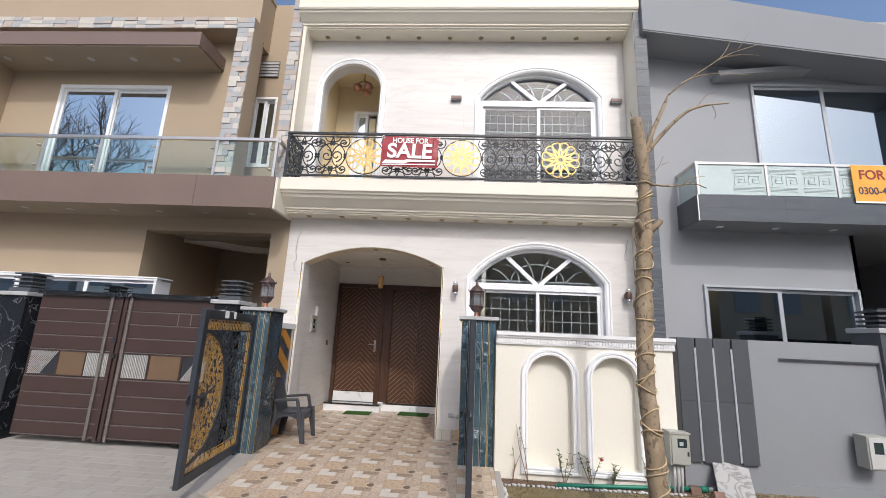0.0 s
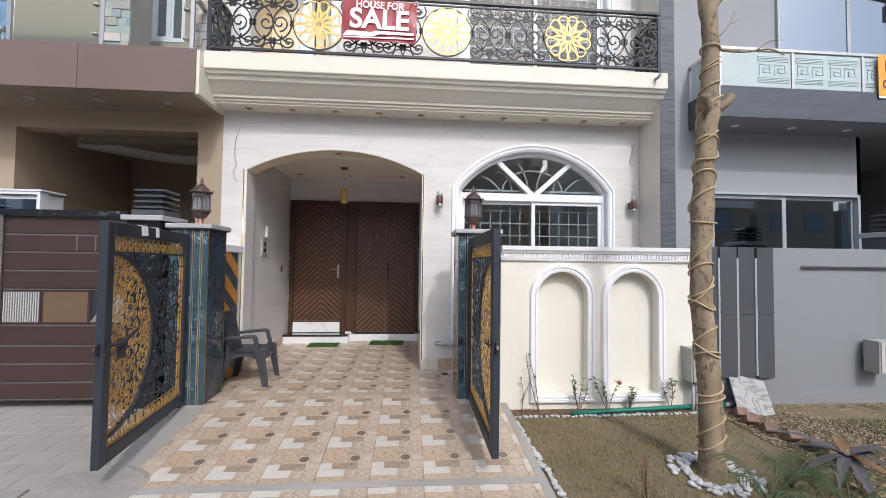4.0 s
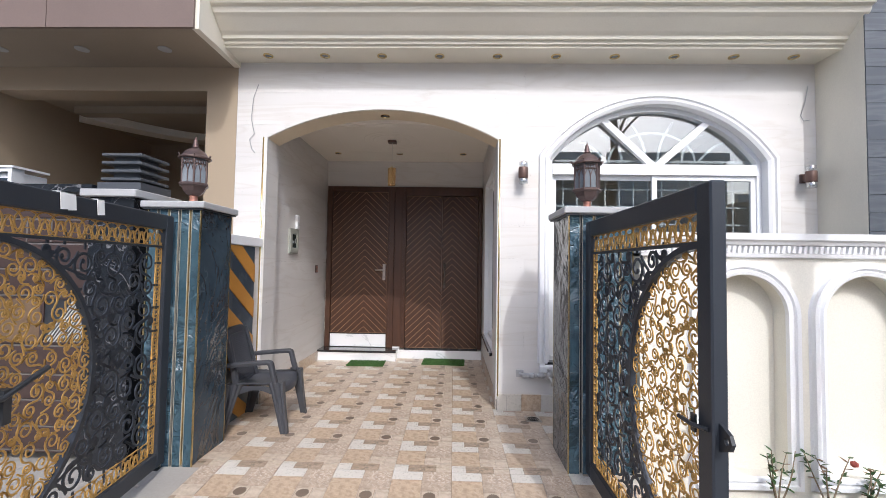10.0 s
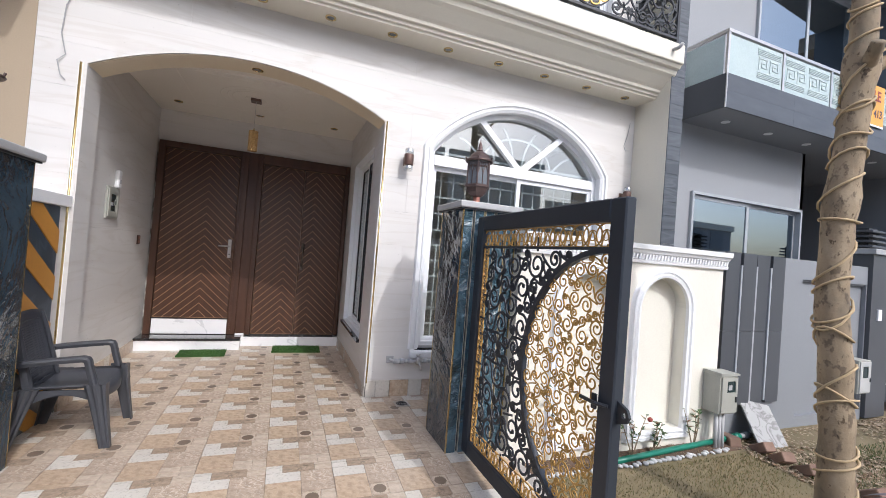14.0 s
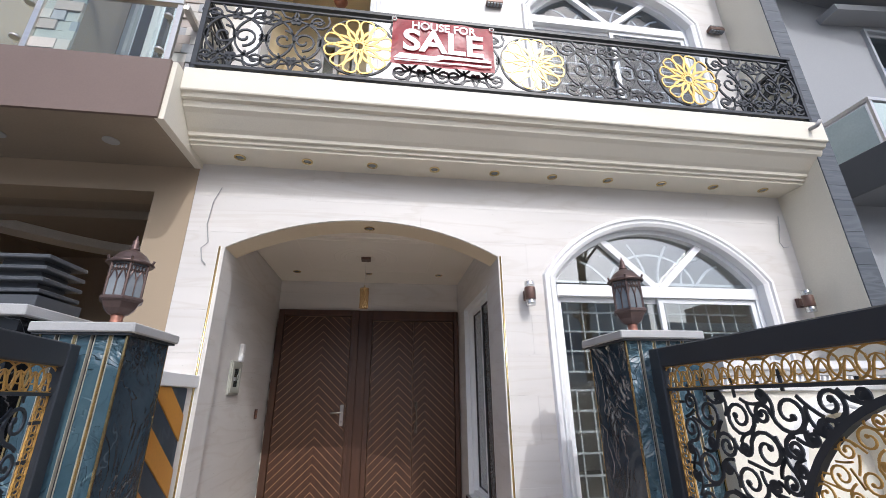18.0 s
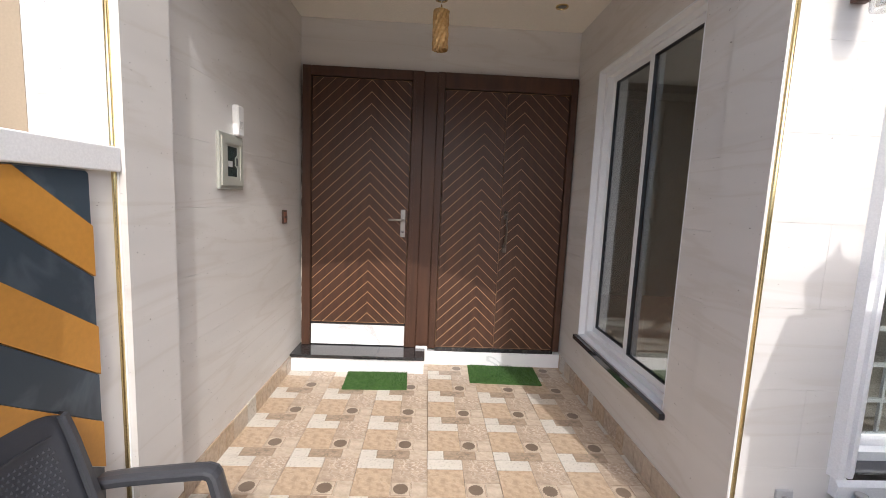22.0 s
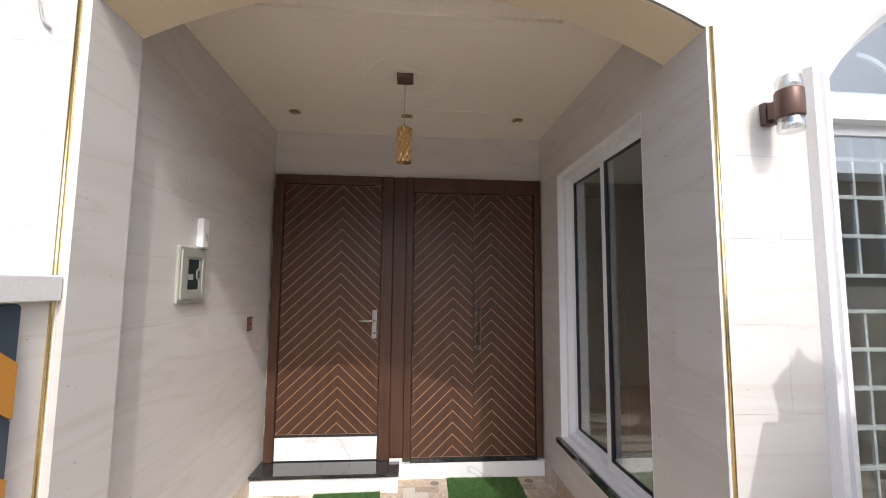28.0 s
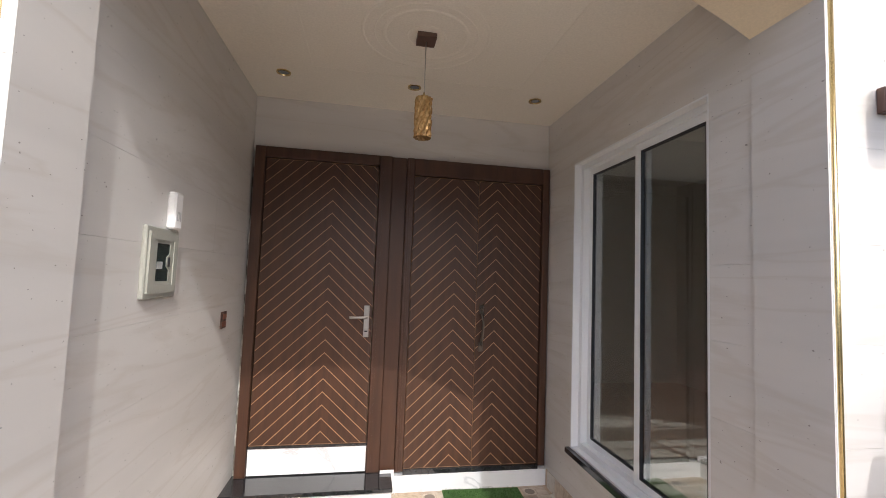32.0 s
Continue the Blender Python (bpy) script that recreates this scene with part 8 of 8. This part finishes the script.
structure(box("flower_bed", (0.624, 5.09, -0.14), (2.80, 5.27, -0.086), surface("dark_bed_soil", (0.10, 0.065, 0.045), (0.16, 0.105, 0.07), 0.95, 0, 60, 6, relief=0.8)), "dark turned soil of the flower bed")

# ---- floor tiles ----
T_WHITE = surface("tile_cream_white", (0.55, 0.51, 0.45), (0.63, 0.59, 0.52), 0.28, 0, 70, 5, relief=0.02, vary=0.05)
T_MEDAL = surface("tile_dark_medal", (0.13, 0.095, 0.068), (0.22, 0.165, 0.12), 0.3, 0, 90, 9, relief=0.02)
T_RIM = surface("tile_medal_rim", (0.30, 0.225, 0.165), (0.38, 0.29, 0.215), 0.3, 0, 90, 9, relief=0.02)


def paisley(name, dark, light, line, scale, share):
    """Printed field: mottled ground with curling vine lines that fade in and out."""
    m, t, b = nodes_of(name)
    n = noise_of(t, 30, 4, (1, 1, 1), 0.62)
    base = ramp(t, n, [(0.33, dark), (0.67, light)])
    curl = ramp(t, noise_of(t, scale, 1.0, (1, 1, 1), 0.4), [(0.475, (0, 0, 0)), (0.492, (1, 1, 1)), (0.508, (1, 1, 1)), (0.525, (0, 0, 0))])
    curl2 = ramp(t, noise_of(t, scale * 1.7, 0.5, (1, 1.3, 1), 0.4), [(0.60, (0, 0, 0)), (0.63, (1, 1, 1))])
    patch = ramp(t, noise_of(t, 7.0, 2, (1, 1, 1), 0.5), [(0.40, (0, 0, 0)), (0.56, (1, 1, 1))])
    f = mixed(t, mixed(t, curl, (1, 1, 1), mixed(t, (0, 0, 0), curl2, 0.5)), patch, 1.0, "MULTIPLY")
    t.links.new(mixed(t, base, line, mixed(t, (0, 0, 0), f, share)), b.inputs["Base Color"])
    b.inputs["Roughness"].default_value = 0.3
    return m


T_TAN = paisley("tile_tan", (0.35, 0.255, 0.17), (0.53, 0.41, 0.29), (0.60, 0.50, 0.385), 30, 0.45)
T_PALE = paisley("tile_pale_beige", (0.43, 0.35, 0.265), (0.58, 0.49, 0.39), (0.36, 0.28, 0.20), 30, 0.35)
T_PAIS = paisley("tile_vine_print", (0.32, 0.245, 0.18), (0.50, 0.40, 0.305), (0.66, 0.59, 0.50), 34, 0.75)
T_BAND = paisley("tile_brown_band", (0.27, 0.20, 0.14), (0.41, 0.315, 0.23), (0.18, 0.145, 0.10), 26, 0.7)
TP = 0.3735
PATTERN = [(0.0, 0.245, 0.79, 1.0, 0), (0.245, 0.73, 0.79, 1.0, 5), (0.73, 1.0, 0.79, 1.0, 2), (0.0, 0.51, 0.56, 0.79, 0), (0.51, 1.0, 0.285, 0.79, 3), (0.0, 0.51, 0.0, 0.56, 1), (0.51, 0.79, 0.0, 0.285, 2), (0.79, 1.0, 0.0, 0.285, 2)]
TILEMATS = [T_WHITE, T_TAN, T_PALE, T_PAIS, T_MEDAL, T_BAND, T_RIM]


def tile_mesh(u0, u1, v0, v1):
    """The printed fields of one floor tile, cut to the given share of it."""
    bm = bmesh.new()
    j = 0.001
    for a, b, c, d, mi in PATTERN:
        a, b, c, d = max(a, u0 + j), min(b, u1 - j), max(c, v0 + j), min(d, v1 - j)
        if b - a < 0.004 or d - c < 0.004:
            continue
        a, b, c, d = a + 0.003, b - 0.003, c + 0.003, d - 0.003
        if b - a < 0.004 or d - c < 0.004:
            continue
        add_box(bm, (a * TP, c * TP, -0.008), (b * TP, d * TP, 0.0), mi)
    if u0 < 0.56 and u1 > 0.79 and v0 < 0.03 and v1 > 0.27:
        cx, cy, r = 0.65 * TP, 0.143 * TP, 0.105 * TP
        q = 0.128 * TP
        rim = [[bm.verts.new((cx + sx * (q - e), cy + sy * (q - e), 0.0006)) for sx, sy in ((-1, -1), (1, -1), (1, 1), (-1, 1))] for e in (0.0, 0.003)]
        for k in range(4):
            bm.faces.new((rim[0][k], rim[0][(k + 1) % 4], rim[1][(k + 1) % 4], rim[1][k])).material_index = 6
        pts = [bm.verts.new((cx + (r if k % 2 else 0.9 * r) * math.cos(2 * math.pi * k / 32), cy + (r if k % 2 else 0.9 * r) * math.sin(2 * math.pi * k / 32), 0.0009)) for k in range(32)]
        bm.faces.new(pts).material_index = 4
    me = bpy.data.meshes.new("floor_tile")
    bm.normal_update()
    bm.to_mesh(me)
    bm.free()
    for m in TILEMATS:
        me.materials.append(m)
    return me


FULL = tile_mesh(0, 1, 0, 1)
TX0, TY0 = -1.488 - 0.65 * TP, 7.335 - 0.143 * TP
for rx0, rx1, ry0, ry1, step in ((-2.476, -0.205, 6.5, 8.56, 0.0), (-2.455, 2.72, 5.46, 6.5, 0.0), (-2.30, 0.135, RAMP_TOP, 5.46, 0.0), (-2.24, 0.555, 4.065, RAMP_TOP, 0.0), (-2.62, 0.555, 2.86, 3.995, -0.20)):
    i0, i1 = math.floor((rx0 - TX0) / TP), math.ceil((rx1 - TX0) / TP)
    j0, j1 = math.floor((ry0 - TY0 - step) / TP), math.ceil((ry1 - TY0 - step) / TP)
    for i in range(i0, i1):
        for k in range(j0, j1):
            x, y = TX0 + i * TP, TY0 + step + k * TP
            u0, u1, v0, v1 = max(0, (rx0 - x) / TP), min(1, (rx1 - x) / TP), max(0, (ry0 - y) / TP), min(1, (ry1 - y) / TP)
            if u1 - u0 < 0.02 or v1 - v0 < 0.02:
                continue
            me = FULL if (u0, u1, v0, v1) == (0, 1, 0, 1) else tile_mesh(u0, u1, v0, v1)
            if not me.polygons:
                continue
            o = new("floor_tile", me)
            o.parent = drive_base
            if ry1 <= RAMP_TOP:
                o.matrix_basis = pose(x, y, -RAMP * (RAMP_TOP - y), math.degrees(math.atan(RAMP))) @ Matrix.Diagonal((1, math.hypot(1, RAMP), 1, 1))
            else:
                o.location = (x, y, 0.0)
sloped("trim_threshold", -2.24, 0.555, (3.997, 4.063), drive_z, CONCRETE, "grey cement joint across the driveway", 0.002)
sloped("kerb_west", -2.487, -2.242, (3.998, 5.32), drive_z, CONCRETE, "cement edge beside the tiled driveway", -0.005)
sloped("kerb_east", 0.557, 0.622, (RAMP_FOOT, 5.268), drive_z, CONCRETE, "cement edge between tiles and lawn", -0.003)
# broken cement patch over the tiles' edge by the gate leaf
patch = bmesh.new()
rim = []
for k in range(56):
    a = 2 * math.pi * k / 56
    q = 1 + 0.16 * noise.noise(Vector((1.7 * math.cos(a), 1.7 * math.sin(a), 3.1))) + 0.09 * noise.noise(Vector((7 * math.cos(a), 7 * math.sin(a), 0.4)))
    rim.append((-2.42 + 0.34 * q * math.cos(a), 4.06 + 0.27 * q * math.sin(a)))
low = [patch.verts.new((x, y, drive_z(y) - 0.05)) for x, y in rim]
top = [patch.verts.new((x, y, drive_z(y) + 0.003)) for x, y in rim]
mid = [patch.verts.new((-2.42 + 0.9 * (x + 2.42), 4.06 + 0.9 * (y - 4.06), drive_z(y) + 0.012 + 0.006 * noise.noise(Vector((9 * x, 9 * y, 0))))) for x, y in rim]
hub = patch.verts.new((-2.42, 4.06, drive_z(4.06) + 0.016))
for k in range(56):
    n = (k + 1) % 56
    patch.faces.new((low[k], low[n], top[n], top[k]))
    patch.faces.new((top[k], top[n], mid[n], mid[k]))
    patch.faces.new((mid[k], mid[n], hub))
structure(part("pavement_patch", patch, surface("rough_patch_cement", (0.24, 0.222, 0.20), (0.37, 0.345, 0.31), 0.95, grain=35, stain=5, relief=0.8, amount=0.5), None), "rough grey cement patch over the edge of the tiles")
# skirting
sk = thing("baseboard", (-1.3, 7.5, 0), "patterned tile skirting along the porch walls", "baseboard", kind="structure")
rng = random.Random(2)


def skirt(plane, a0, a1, w0, w1, h):
    u = a0
    while u < a1 - 0.01:
        l = rng.choice((0.09, 0.13, 0.18))
        v = min(a1, u + l)
        prism("skirting_tile", plane, [rect(u + 0.002, v - 0.002, 0.0, h)], w0, w1, rng.choice((T_TAN, T_PALE, T_PAIS, T_WHITE, T_TAN)), sk)
        u = v


skirt("yz", FY + 0.262, 8.33, -2.488, -2.468, 0.125)
skirt("yz", FY + 0.01, 8.53, -0.212, -0.193, 0.125)
skirt("xz", -0.20, 2.72, FY - 0.008, FY + 0.008, 0.15)
skirt("yz", FY + 0.01, FY + 0.262, -2.427, -2.409, 0.125)
# pavers before the tan house's gate
bm = bmesh.new()
add_box(bm, (0.0015, 0.0015, -0.05), (0.2985, 0.1485, 0.0))
bmesh.ops.bevel(bm, geom=[e for e in bm.edges if all(v.co.z > -0.01 for v in e.verts)], offset=0.002, segments=1, affect="EDGES")
pm = bpy.data.meshes.new("paver")
bm.to_mesh(pm)
bm.free()
pm.materials.append(PAVER)
for r in range(18):
    for k in range(16):
        x = -7.0 + 0.30 * k + (0.15 if r % 2 else 0)
        if x + 0.3 > (-2.43 if r < 8 else -2.63):
            continue
        o = new("paver", pm)
        o.parent = left_apron
        yp = 5.30 - 0.15 * (r + 1)
        o.matrix_basis = pose(x, yp, apron_z(yp), math.degrees(math.atan(0.085)) if yp > 2.712 else 0)
